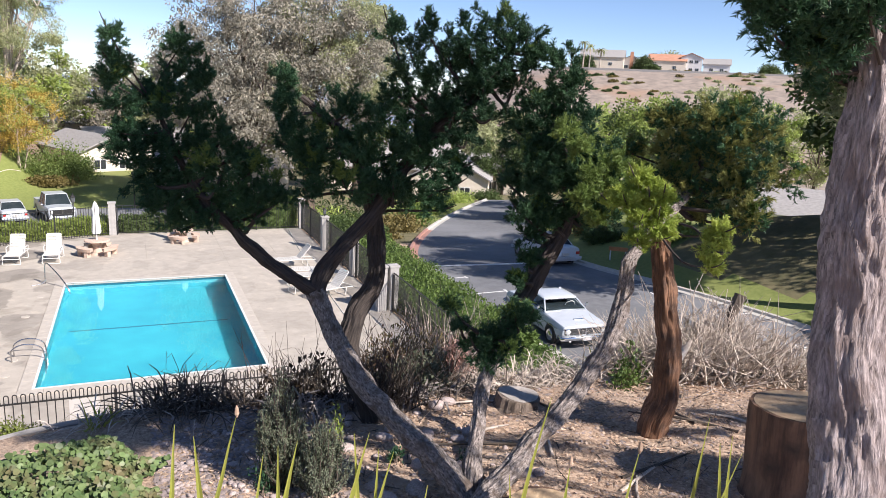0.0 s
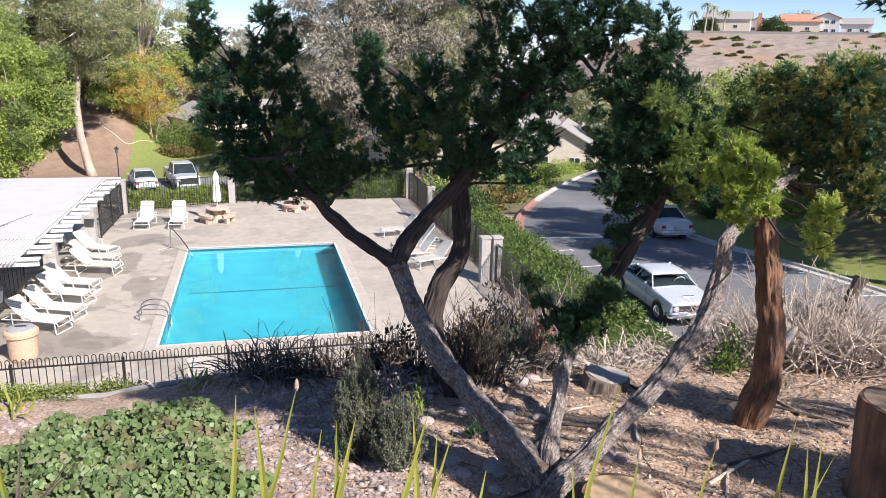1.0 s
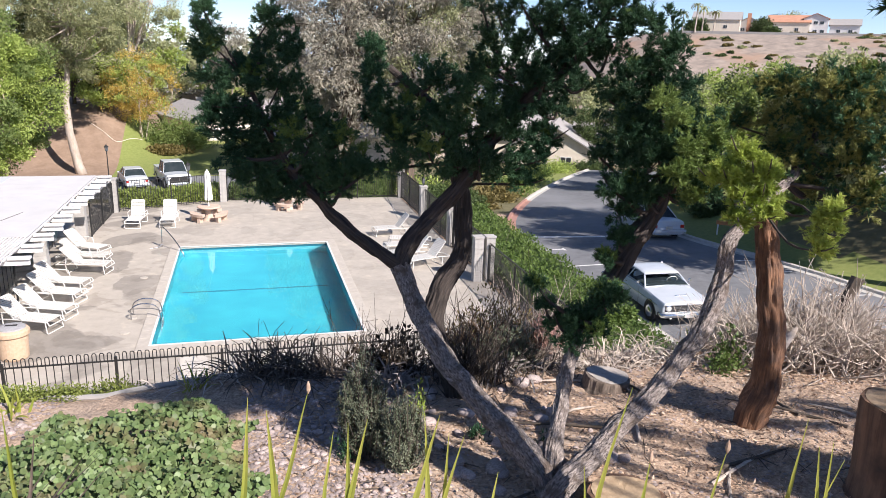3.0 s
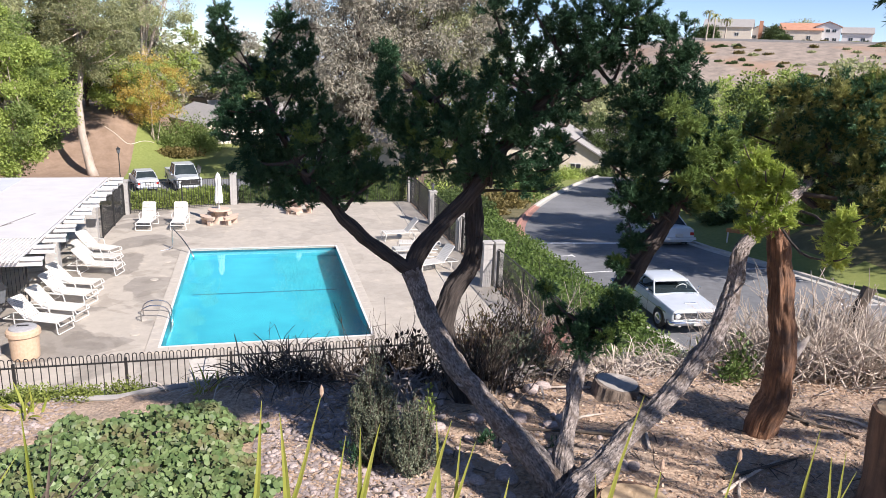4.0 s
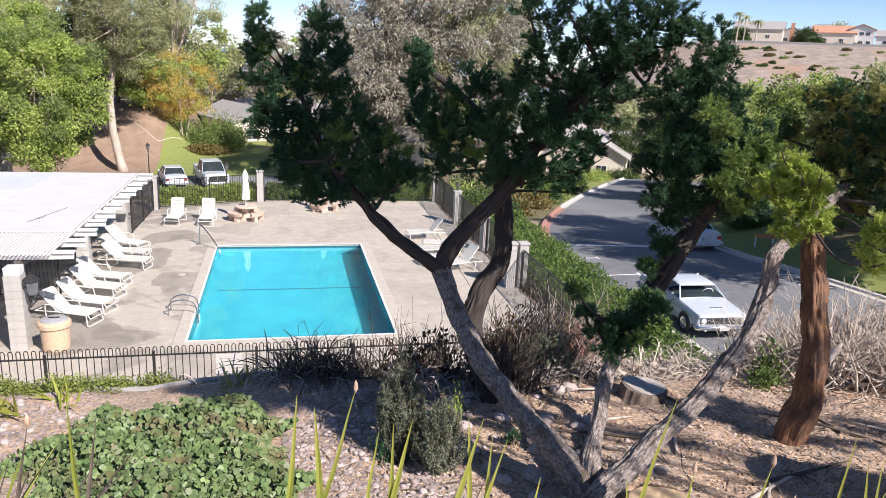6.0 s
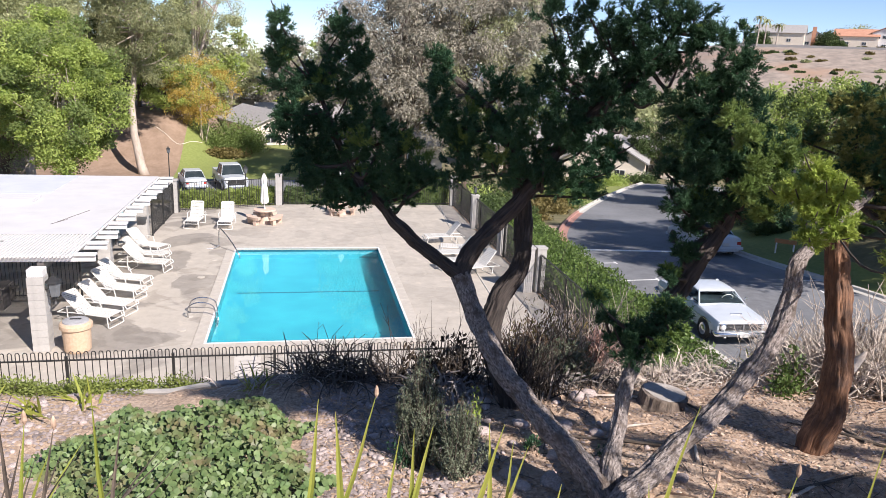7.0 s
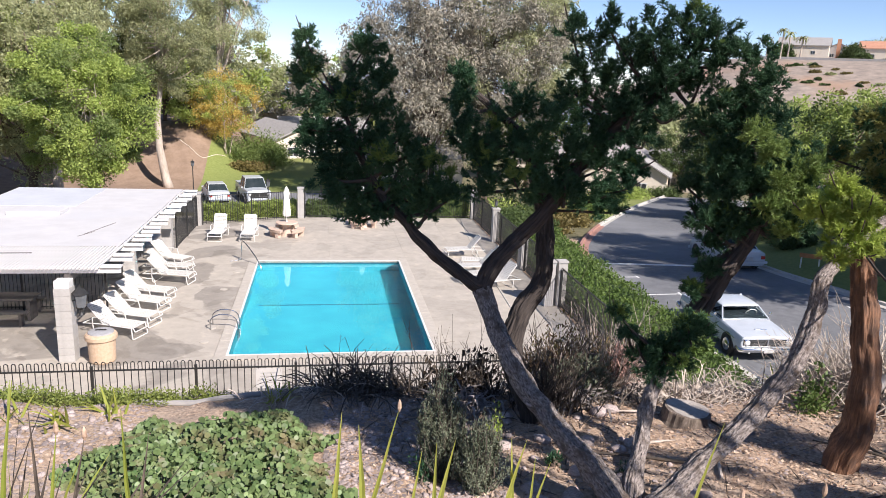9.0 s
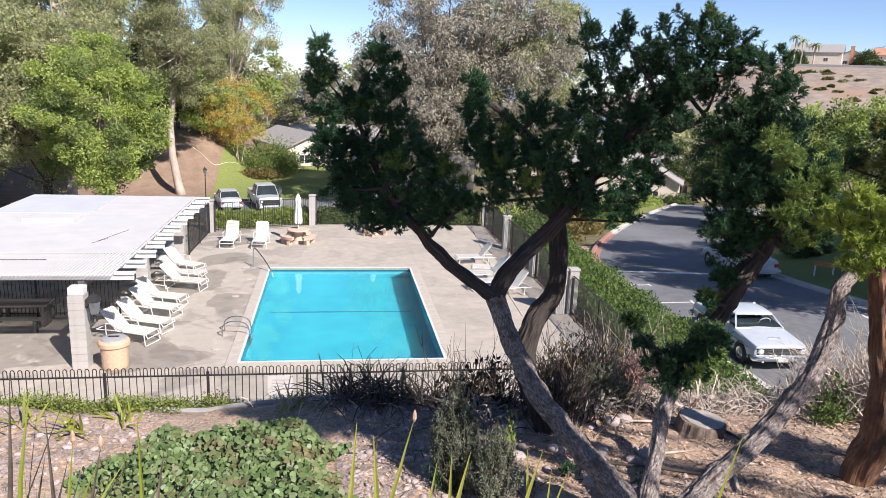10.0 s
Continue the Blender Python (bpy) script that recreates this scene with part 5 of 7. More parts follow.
    for sx in (-1, 1):
        hl = part("headlight", lathe(bmesh.new(), [(0.088, 0), (0.082, 0.022), (0.05, 0.038), (0.01, 0.042)], 20), M_LAMPGLASS, t)
        hl.matrix_local = pose(sx * 0.665, -0.015, 0.645, 90, 0, 0)
        part("bezel", lathe(bmesh.new(), [(0.112, -0.01), (0.115, 0.012), (0.09, 0.022)], 20), M_CHROME, hl)
        part("indicator", lathe(bmesh.new(), [(0.04, 0), (0.035, 0.02), (0.01, 0.025)], 12), M_LAMPGLASS, t).matrix_local = pose(sx * 0.62, -0.10, 0.36, 90, 0, 0)
        part("tail_light", lathe(bmesh.new(), [(0.1, 0), (0.09, 0.04), (0.03, 0.05)], 18), M_TAIL, t).matrix_local = pose(sx * 0.68, 4.48, 0.62, -90, 0, 0)
    for yb, s in ((-0.1, -1), (4.56, 1)):
        bm = tubed([(-0.90, yb - s * 0.30, 0.43), (-0.90, yb - s * 0.06, 0.43), (-0.80, yb, 0.43), (0.80, yb, 0.43), (0.90, yb - s * 0.06, 0.43), (0.90, yb - s * 0.30, 0.43)], 0.036, 8)
        for v in bm.verts:
            v.co.z = 0.43 + (v.co.z - 0.43) * 2.0
        part("bumper", bm, M_CHROME, t, smooth=True)
    part("number_plate", boxed(-0.16, 0.16, -0.152, -0.14, 0.36, 0.47), M_SIGN, t)
    part("hood_ornament", boxed(-0.2, 0.2, 0.46, 0.52, 0.885, 0.905, 0.008), M_CHROME, t)
    for y in (0.78, 3.55):
        for sx in (-1, 1):
            # no cut-out here: a black disc gives the dark of the wheel well
            ar = part("wheel_arch", lathe(bmesh.new(), [(0.365, -0.03), (0.365, 0.006)], 28), M_BLACK, t)
            ar.matrix_local = pose(sx * 0.885, y, 0.335, 0, 90 * sx, 0)
            wh = part("wheel", lathe(bmesh.new(), [(0.2, -0.09), (0.30, -0.09), (0.318, -0.06), (0.318, 0.06), (0.30, 0.085), (0.2, 0.075)], 28), M_RUBBER, t)
            wh.matrix_local = pose(sx * 0.83, y, 0.318, 0, 90 * sx, 0)
            part("hubcap", lathe(bmesh.new(), [(0.2, 0.076), (0.185, 0.09), (0.12, 0.085), (0.06, 0.105), (0.01, 0.11)], 20), M_CHROME, wh)
    return t


vintage_sedan("white and chrome vintage two-door sedan parked at the kerb", pose(16.12, -1.42, -0.015, 0, 0, -3))
car("white modern sedan parked along the street", pose(22.95, 14.7, float(road_z(14.7)) - 0.015, 0, 0, 176) @ pose(0, 0, 0, 4.4), 4.6, 1.82, 1.45, 0.95, 1.2, 0.9)
car("white sedan parked in the car park", pose(-6.73, 44.4, -2.98, 0, 0, 196), 4.5, 1.78, 1.45, 0.96, 1.2, 0.9)
car("white pickup truck parked in the car park", pose(-2.35, 39.7, -2.98, 0, 0, 16), 5.6, 2.0, 1.98, 1.2, 1.5, 2.2, 0.4, pickup=True, wheel_r=0.42, nose=1.2)


# ---- houses ----
def house(label, x, y, z, w, d, h, rise, rot, wall, rooftile, gable_front=True, windows=((0.3, 0.45), (0.7, 0.45)), two=False, chimney=False):
    """Walls, gabled roof with eaves; windows on the -y side."""
    t = thing("house", label, "house", "", pose(x, y, z, 0, 0, rot))
    part("wall", boxed(-w / 2, w / 2, 0, d, -0.6, h), wall, t)
    bm = bmesh.new()
    o = 0.45
    if gable_front:
        prof = [(-w / 2 - o, h - 0.12), (0, h + rise), (w / 2 + o, h - 0.12)]
        rows = [[(px, yy, pz + dz) for px, pz in prof] for yy in (-o, d + o) for dz in (0, 0.16)]
        for yy in (0.001, d - 0.001):
            gb = bmesh.new()
            gb.faces.new([gb.verts.new(q) for q in ((-w / 2, yy, h - 0.001), (w / 2, yy, h - 0.001), (0, yy, h + rise - 0.14))])
            part("gable", gb, wall, t)
    else:
        prof = [(-o, h - 0.12), (d / 2, h + rise), (d + o, h - 0.12)]
        rows = [[(xx, py, pz + dz) for py, pz in prof] for xx in (-w / 2 - o, w / 2 + o) for dz in (0, 0.16)]
        for xx in (-w / 2 + 0.001, w / 2 - 0.001):
            gb = bmesh.new()
            gb.faces.new([gb.verts.new(q) for q in ((xx, 0, h - 0.001), (xx, d, h - 0.001), (xx, d / 2, h + rise - 0.14))])
            part("gable", gb, wall, t)
    vs = [[bm.verts.new(q) for q in r] for r in rows]
    a, b, c, e = vs
    for i in range(2):
        bm.faces.new((b[i], b[i + 1], e[i + 1], e[i]))
        bm.faces.new((a[i], c[i], c[i + 1], a[i + 1]))
        bm.faces.new((a[i], a[i + 1], b[i + 1], b[i]))
        bm.faces.new((c[i], e[i], e[i + 1], c[i + 1]))
    bm.faces.new((a[0], b[0], e[0], c[0]))
    bm.faces.new((a[2], c[2], e[2], b[2]))
    part("roof", bm, rooftile, t)
    for u, zz in windows:
        wx, wz = -w / 2 + w * u, h * zz
        fr = part("window", boxed(wx - 0.65, wx + 0.65, -0.06, -0.002, wz - 0.5, wz + 0.6), M_WHITE, t)
        for k in (-0.31, 0.31):
            part("pane", boxed(wx + k - 0.27, wx + k + 0.27, -0.08, -0.061, wz - 0.42, wz + 0.52), M_PANE, fr)
    if chimney:
        part("chimney", boxed(-0.6, 0.6, -0.7, -0.05, -0.3, h + rise + 1.2, 0.03), M_TERRACOTTA, t)
    return t


house("cream bungalow with a grey shingle gable roof", 0.6, 64.5, -2.5, 6.5, 12, 2.5, 1.5, 24, M_STUCCO, M_SHINGLE)
house("cream bungalow with a long grey shingle roof", 3.5, 82, -3.2, 12, 8, 2.7, 1.6, 10, M_STUCCO, M_SHINGLE, False)
house("pale house with a low grey roof in the valley", -3, 96, -2.0, 14, 8, 3.0, 1.6, 0, M_STUCCO, M_SHINGLE, False)
house("cream house with grey shingle roof at the street's end", 36.5, 57, -4.8, 9, 10, 2.6, 2.6, -28, M_STUCCO, M_SHINGLE)
house("cream house with a wide grey shingle roof", 30.5, 62, -4.6, 14, 9, 3.2, 2.9, -24, M_STUCCO, M_SHINGLE, False)
house("cream house with grey roof beyond the street", 45.5, 60, -4.8, 9, 9, 2.7, 2.0, -30, M_STUCCO, M_SHINGLE, False)
house("pale house beyond the grassy bank", 56, 27, -4.2, 11, 9, 2.6, 1.9, -50, M_STUCCO, M_SHINGLE, False)
house("grey-roofed house glimpsed behind the hedge", 11, 53, -3.1, 12, 8, 2.7, 1.8, 0, M_STUCCO, M_SHINGLE, False)
HZ = 16.9
house("pale hilltop house with a tan gable roof", 156, 202, HZ, 15, 10, 4.2, 2.6, -38, M_STUCCO, M_SHINGLE, False)
house("small white hilltop house with a brick chimney", 168, 201, HZ, 9, 9, 3.0, 2.4, -38, M_WHITE, M_SHINGLE, True, chimney=True)
house("hilltop house with a terracotta tile roof", 183, 200, HZ, 13, 10, 4.3, 2.4, -40, M_STUCCO, M_TERRACOTTA, False)
house("two-storey white hilltop house with a tiled gable", 190, 195.5, HZ, 7.5, 10, 5.6, 1.6, -42, M_WHITE, M_TERRACOTTA, True, ((0.25, 0.75), (0.5, 0.75), (0.75, 0.75), (0.2, 0.25), (0.5, 0.25), (0.8, 0.25)))
house("white hilltop house wing with a tan roof", 197, 190, HZ, 9, 9, 3.6, 2.0, -42, M_WHITE, M_SHINGLE, False)
house("white hilltop house at the ridge's end", 226, 172, HZ, 14, 9, 4.0, 2.4, -45, M_STUCCO, M_TERRACOTTA, False)
tagged(part("garden_wall", boxed(140, 250, -0.1, 0.1, 0, 0.8, 0.0, Matrix.Translation((148, 199, HZ - 0.6)) @ Matrix.Rotation(radians(-38), 4, "Z") @ Matrix.Translation((-150, 0, 0))), M_SHINGLE), "low grey garden wall along the hilltop", "wall", kind="structure")
for i, (x, y, r, h) in enumerate([(170.5, 197, 3.6, 5.5), (192, 210, 6.0, 8.5), (186, 212, 4, 7.0), (161, 206, 4, 6), (150, 204, 4, 5), (214, 182, 4, 5), (170, 192, 3, 3)]):
    bush("hilltop_tree", "rounded green tree among the hilltop houses", x, y, HZ - 1, (r, r, h), M_EUCLEAF if i == 1 else M_DKTREE, 16000, (0.5, 0.34), 130 + i, category="tree", group="hilltop trees")
for i in range(110):
    rng_ = random.Random(300 + i)
    x, y = rng_.uniform(130, 215), rng_.uniform(110, 185)
    bush("hill_shrub", "low dry shrub on the brown hillside", x, y, float(ground_z(x, y)) - 0.2, (rng_.uniform(0.6, 2.2), 1.2, rng_.uniform(0.3, 1.0)), (M_DKTREE, M_JUNDRY, M_EUCLEAF)[i % 3], 500, (0.5, 0.3), 330 + i, group="shrubs on the hillside")


def palm(x, y, h, seed):
    rng = np.random.default_rng(seed)
    t = thing("palm_tree", "tall thin palm tree on the hilltop", "palm tree", "hilltop palms", pose(x, y, HZ - 0.5))
    part("trunk", tubed([(0, 0, 0), (0.2, 0, h * 0.5), (0.1, 0, h)], [0.28, 0.2, 0.16], 8), M_EUCBARK, t)
    V = []
    for k in range(26):
        a, e = rng.uniform(0, 6.28), rng.uniform(-0.2, 1.1)
        d = np.array([math.cos(a), math.sin(a)])
        prev = np.array([0.1, 0, h])
        for s in range(4):
            e2 = e - 0.55 * s
            nxt = prev + np.array([*(d * math.cos(e2) * 0.7), math.sin(e2) * 0.7])
            w = np.array([-d[1], d[0], 0.1]) * (0.32 - 0.06 * s)
            V += [prev - w, prev + w, nxt + w * 0.8, nxt - w * 0.8]
            prev = nxt
    v = np.array(V)
    raw_mesh("fronds", v, np.arange(len(v)).reshape(-1, 4), M_EUCLEAF, t)


for i, (x, y, h) in enumerate([(146.7, 199.6, 8.5), (149.5, 200, 7.5), (152.5, 198, 6.5), (144, 203, 6)]):
    palm(x, y, h, 150 + i)

# a pale rope lying on the bare slope, and lamp posts by the lawn
rope = thing("rope", "pale rope lying along the bare slope", "rope")
rp = smooth_path([(-11.6, 56.2, 0), (-10.2, 55.0, 0), (-9.2, 54.2, 0), (-8.6, 54.4, 0), (-7.8, 55.6, 0), (-7.0, 56.6, 0)], 6)
part("strand", tubed([(a, b, float(ground_z(a, b)) + 0.03) for a, b, _ in rp], 0.032, 6), M_STUCCO, rope)
for x, y, z in ((-8.1, 43.5, -2.6), (2.6, 44, -2.3), (-1.0, 31, -2.2)):
    lm = thing("lamp_post", "black garden lamp post with a small lantern", "lamp post", "garden lamp posts", pose(x, y, z))
    part("pole", tubed([(0, 0, -0.3), (0, 0, 2.0)], [0.05, 0.035], 8), M_BLACK, lm)
    lantern(lm, 2.0, s=1.4)
bar = thing("orange_barrier", "orange and white board barrier on the far verge", "barrier", "", pose(26.5, 11.0, float(ground_z(26.5, 11)), 0, 0, -35))
part("board", boxed(-0.5, 0.5, -0.02, 0.02, 0.4, 0.62), M_ORANGE, bar)
for s in (-0.4, 0.4):
    part("leg", boxed(s - 0.03, s + 0.03, -0.25, 0.25, -0.1, 0.41), M_WHITE, bar)


# ---- foreground junipers: limbs (x, y, z, radius) and foliage clumps ----
STEM_A = [(4.53, -16.73, 5.72, 0.078), (4.35, -16.42, 5.94, 0.070), (4.19, -16.10, 6.09, 0.069), (4.03, -15.77, 6.33, 0.065), (3.94, -15.50, 6.55, 0.064), (3.89, -15.39, 6.71, 0.068)]
LIMB_A_LEFT = [(3.89, -15.39, 6.71, 0.051), (3.70, -15.29, 6.84, 0.044), (3.46, -15.18, 7.03, 0.041), (3.31, -15.12, 7.19, 0.037), (3.13, -15.07, 7.41, 0.031), (2.98, -14.97, 7.71, 0.021), (2.88, -14.95, 7.99, 0.014)]
LIMB_A_RIGHT = [(3.89, -15.39, 6.71, 0.064), (4.01, -15.31, 6.90, 0.061), (4.19, -15.25, 7.08, 0.055), (4.35, -15.27, 7.25, 0.052), (4.53, -15.28, 7.53, 0.048), (4.75, -15.32, 7.84, 0.045), (5.00, -15.41, 8.07, 0.038), (5.22, -15.52, 8.36, 0.028), (5.29, -15.57, 8.62, 0.017)]
STEM_B = [(4.43, -15.12, 5.59, 0.1), (4.31, -15.08, 5.85, 0.092), (4.24, -15.02, 6.09, 0.085), (4.3, -14.97, 6.34, 0.078), (4.5, -14.92, 6.65, 0.072), (4.52, -14.84, 7.01, 0.07)]
LIMB_B = [(4.51, -14.88, 6.83, 0.068), (4.52, -14.84, 7.01, 0.068), (4.47, -14.75, 7.36, 0.060), (4.29, -14.65, 7.80, 0.038), (3.84, -14.54, 8.17, 0.019)]
STEM_C = [(4.60, -16.68, 5.80, 0.067), (4.70, -16.50, 5.97, 0.046), (4.84, -16.29, 6.26, 0.044), (4.95, -16.19, 6.45, 0.045)]
LIMB_C = [(4.88, -16.25, 6.32, 0.038), (4.95, -16.19, 6.45, 0.041), (5.17, -16.14, 6.74, 0.064), (5.33, -16.09, 7.00, 0.065), (5.47, -16.06, 7.19, 0.056), (5.59, -16.02, 7.49, 0.043), (5.53, -15.93, 7.86, 0.030), (5.46, -15.87, 8.26, 0.017)]
STEM_D = [(4.55, -16.88, 5.73, 0.077), (4.91, -16.75, 5.95, 0.061), (5.26, -16.63, 6.19, 0.056), (5.53, -16.56, 6.41, 0.057), (5.70, -16.52, 6.66, 0.051), (5.78, -16.48, 6.91, 0.048), (5.82, -16.45, 7.12, 0.045)]
STUB_E = [(6.49, -16.23, 6.16, 0.053), (6.57, -16.22, 6.25, 0.041), (6.62, -16.23, 6.32, 0.026), (6.66, -16.23, 6.37, 0.008)]
LIMB_D = [(5.78, -16.47, 6.94, 0.042), (5.82, -16.45, 7.12, 0.042), (6.03, -16.38, 7.27, 0.033), (6.40, -16.25, 7.49, 0.028), (6.60, -16.24, 7.87, 0.014)]
STEM_E = [(6.45, -16.18, 5.67, 0.113), (6.48, -16.20, 5.92, 0.099), (6.45, -16.24, 6.21, 0.089), (6.39, -16.24, 6.56, 0.080), (6.34, -16.21, 6.89, 0.075), (6.27, -16.22, 7.13, 0.060), (6.24, -16.21, 7.33, 0.028)]
CLUMPS_SPIRE = [(2.62, -15.05, 8.43, 0.06), (2.60, -15.05, 8.28, 0.09), (2.62, -15.05, 8.13, 0.10), (2.64, -15.05, 7.98, 0.11), (2.67, -15.06, 7.81, 0.12), (2.68, -15.08, 7.64, 0.12)]
CLUMPS_LEFT = [(3.05, -14.75, 8.40, 0.10), (3.07, -14.75, 8.24, 0.14), (2.97, -14.85, 8.08, 0.14), (3.17, -14.76, 8.11, 0.11), (2.88, -14.96, 7.93, 0.15), (3.08, -14.96, 7.92, 0.15), (2.80, -14.97, 7.71, 0.16), (3.04, -14.98, 7.68, 0.19), (3.27, -15.09, 7.75, 0.15), (2.78, -15.00, 7.47, 0.15), (3.01, -15.01, 7.44, 0.19), (3.27, -15.12, 7.51, 0.18), (3.46, -15.13, 7.54, 0.14), (3.13, -15.04, 7.30, 0.15), (2.89, -15.03, 7.29, 0.13), (3.34, -15.15, 7.32, 0.14), (3.54, -15.16, 7.40, 0.15), (3.43, -15.11, 7.68, 0.08), (3.19, -15.11, 7.21, 0.10), (3.50, -15.18, 7.27, 0.10), (2.97, -15.05, 7.20, 0.08), (3.66, -15.19, 7.35, 0.08)]
CLUMPS_MID = [(3.78, -14.83, 8.23, 0.08), (3.77, -14.83, 8.09, 0.10), (3.74, -14.94, 7.91, 0.13), (3.80, -14.96, 7.71, 0.16), (4.03, -15.01, 7.72, 0.19), (4.18, -15.03, 7.97, 0.17), (3.95, -15.01, 7.53, 0.17), (4.25, -15.17, 7.67, 0.20), (4.17, -15.18, 7.43, 0.18), (4.44, -15.21, 7.93, 0.19), (4.52, -15.25, 7.69, 0.19), (4.41, -15.25, 7.44, 0.18), (4.67, -15.29, 7.86, 0.19), (4.72, -15.34, 7.60, 0.19), (4.68, -15.36, 7.37, 0.14), (4.89, -15.42, 7.47, 0.12), (3.90, -15.03, 7.36, 0.09), (4.80, -15.41, 7.30, 0.08), (4.96, -15.43, 7.61, 0.08)]
CLUMPS_TOP = [(4.48, -15.22, 8.55, 0.12), (4.64, -15.27, 8.37, 0.15), (4.54, -15.23, 8.13, 0.15), (4.77, -15.32, 8.14, 0.18), (4.90, -15.37, 8.34, 0.16), (4.74, -15.31, 8.56, 0.14), (4.96, -15.51, 8.49, 0.17), (5.01, -15.53, 8.23, 0.15), (5.14, -15.59, 8.37, 0.15), (5.15, -15.61, 8.59, 0.16), (5.32, -15.69, 8.54, 0.12), (5.37, -15.71, 8.38, 0.09), (5.26, -15.64, 8.21, 0.12), (5.41, -15.73, 8.45, 0.07), (4.96, -15.40, 8.03, 0.12)]
CLUMPS_RIGHT = [(5.50, -15.90, 8.37, 0.13), (5.54, -15.92, 8.21, 0.16), (5.35, -15.81, 8.07, 0.13), (5.51, -15.91, 8.00, 0.17), (5.64, -15.99, 7.97, 0.16), (5.27, -15.78, 7.91, 0.11), (5.47, -15.90, 7.79, 0.17), (5.60, -16.10, 7.76, 0.17), (5.29, -15.93, 7.70, 0.15), (5.49, -16.06, 7.57, 0.18), (5.67, -16.17, 7.59, 0.15), (5.33, -15.98, 7.50, 0.14), (5.58, -16.15, 7.40, 0.15), (5.40, -16.05, 7.32, 0.13), (5.69, -16.16, 7.74, 0.13), (5.71, -16.32, 7.58, 0.12), (5.22, -15.79, 7.53, 0.08), (5.67, -16.33, 7.39, 0.09)]
CLUMPS_LIMB = [(4.85, -15.52, 8.00, 0.17), (5.05, -15.6, 8.20, 0.16), (4.62, -15.45, 7.75, 0.16), (4.45, -15.42, 7.45, 0.12), (5.12, -15.6, 8.0, 0.12), (4.98, -15.5, 7.82, 0.12)]
CLUMPS_RIGHT += [(5.21, -16.0, 7.36, 0.11), (5.38, -16.0, 7.34, 0.13), (5.29, -16.0, 7.19, 0.09)]
# sprays added as sunlit fingers, in the brighter leaf colour
CLUMPS_TIPS = [(5.42, -16.35, 7.84, 0.09), (5.5, -16.35, 7.67, 0.08), (5.42, -16.35, 7.51, 0.07), (5.65, -16.35, 7.56, 0.08), (5.59, -16.35, 7.36, 0.06), (5.3, -16.35, 7.95, 0.08), (5.68, -16.35, 7.76, 0.08)]
CLUMPS_FAR_RIGHT = [(6.29, -16.03, 8.03, 0.104), (6.43, -16.14, 8.02, 0.136), (6.51, -16.35, 8.02, 0.152), (6.62, -16.45, 8.07, 0.152), (6.37, -16.11, 7.81, 0.136), (6.52, -16.24, 7.79, 0.16), (6.59, -16.45, 7.82, 0.152), (6.72, -16.56, 7.94, 0.184), (6.43, -16.2, 7.56, 0.128), (6.56, -16.31, 7.54, 0.136), (6.63, -16.52, 7.57, 0.144), (6.75, -16.63, 7.67, 0.184), (6.59, -16.52, 7.35, 0.096), (6.51, -16.3, 7.38, 0.08), (6.7, -16.63, 7.38, 0.112), (6.35, -16.12, 7.62, 0.096), (6.21, -15.85, 7.78, 0.088)]
CLUMPS_BRIGHT = [(5.61, -16.73, 7.68, 0.082), (5.56, -16.71, 7.54, 0.09), (5.66, -16.8, 7.57, 0.098), (5.71, -16.85, 7.6, 0.057), (5.61, -16.78, 7.44, 0.082), (5.69, -16.85, 7.47, 0.074), (5.68, -16.93, 7.37, 0.057), (5.6, -16.8, 7.32, 0.049), (5.84, -17.19, 7.35, 0.066), (5.82, -17.19, 7.24, 0.049), (5.54, -16.57, 7.53, 0.057), (5.87, -17.2, 7.45, 0.049)]
CLUMPS_LOW = [(5.20, -16.17, 7.06, 0.06), (5.11, -16.17, 6.91, 0.06), (5.06, -16.29, 6.66, 0.10), (4.93, -16.26, 6.56, 0.09), (4.79, -16.21, 6.51, 0.08), (4.85, -16.29, 6.39, 0.09), (4.72, -16.13, 6.62, 0.05), (4.67, -16.06, 6.75, 0.04), (5.14, -16.31, 6.72, 0.06), (5.00, -16.32, 6.50, 0.07)]
CLUMPS_OVER = [(5.12, -18.03, 8.55, 0.12), (5.15, -18.21, 8.54, 0.14), (5.25, -18.32, 8.46, 0.13), (5.20, -18.25, 8.39, 0.11), (5.23, -18.45, 8.51, 0.14), (5.13, -18.17, 8.43, 0.09), (5.34, -18.25, 8.31, 0.10), (5.07, -17.99, 8.62, 0.10)]
STEM_F = [(5.20, -18.76, 6.58, 0.190), (5.24, -18.69, 6.72, 0.169), (5.31, -18.59, 6.97, 0.153), (5.37, -18.49, 7.29, 0.145), (5.41, -18.42, 7.62, 0.137), (5.43, -18.38, 7.96, 0.127), (5.47, -18.34, 8.30, 0.118), (5.48, -18.30, 8.62, 0.109), (5.45, -18.26, 9.14, 0.095), (5.37, -18.21, 9.80, 0.065)]


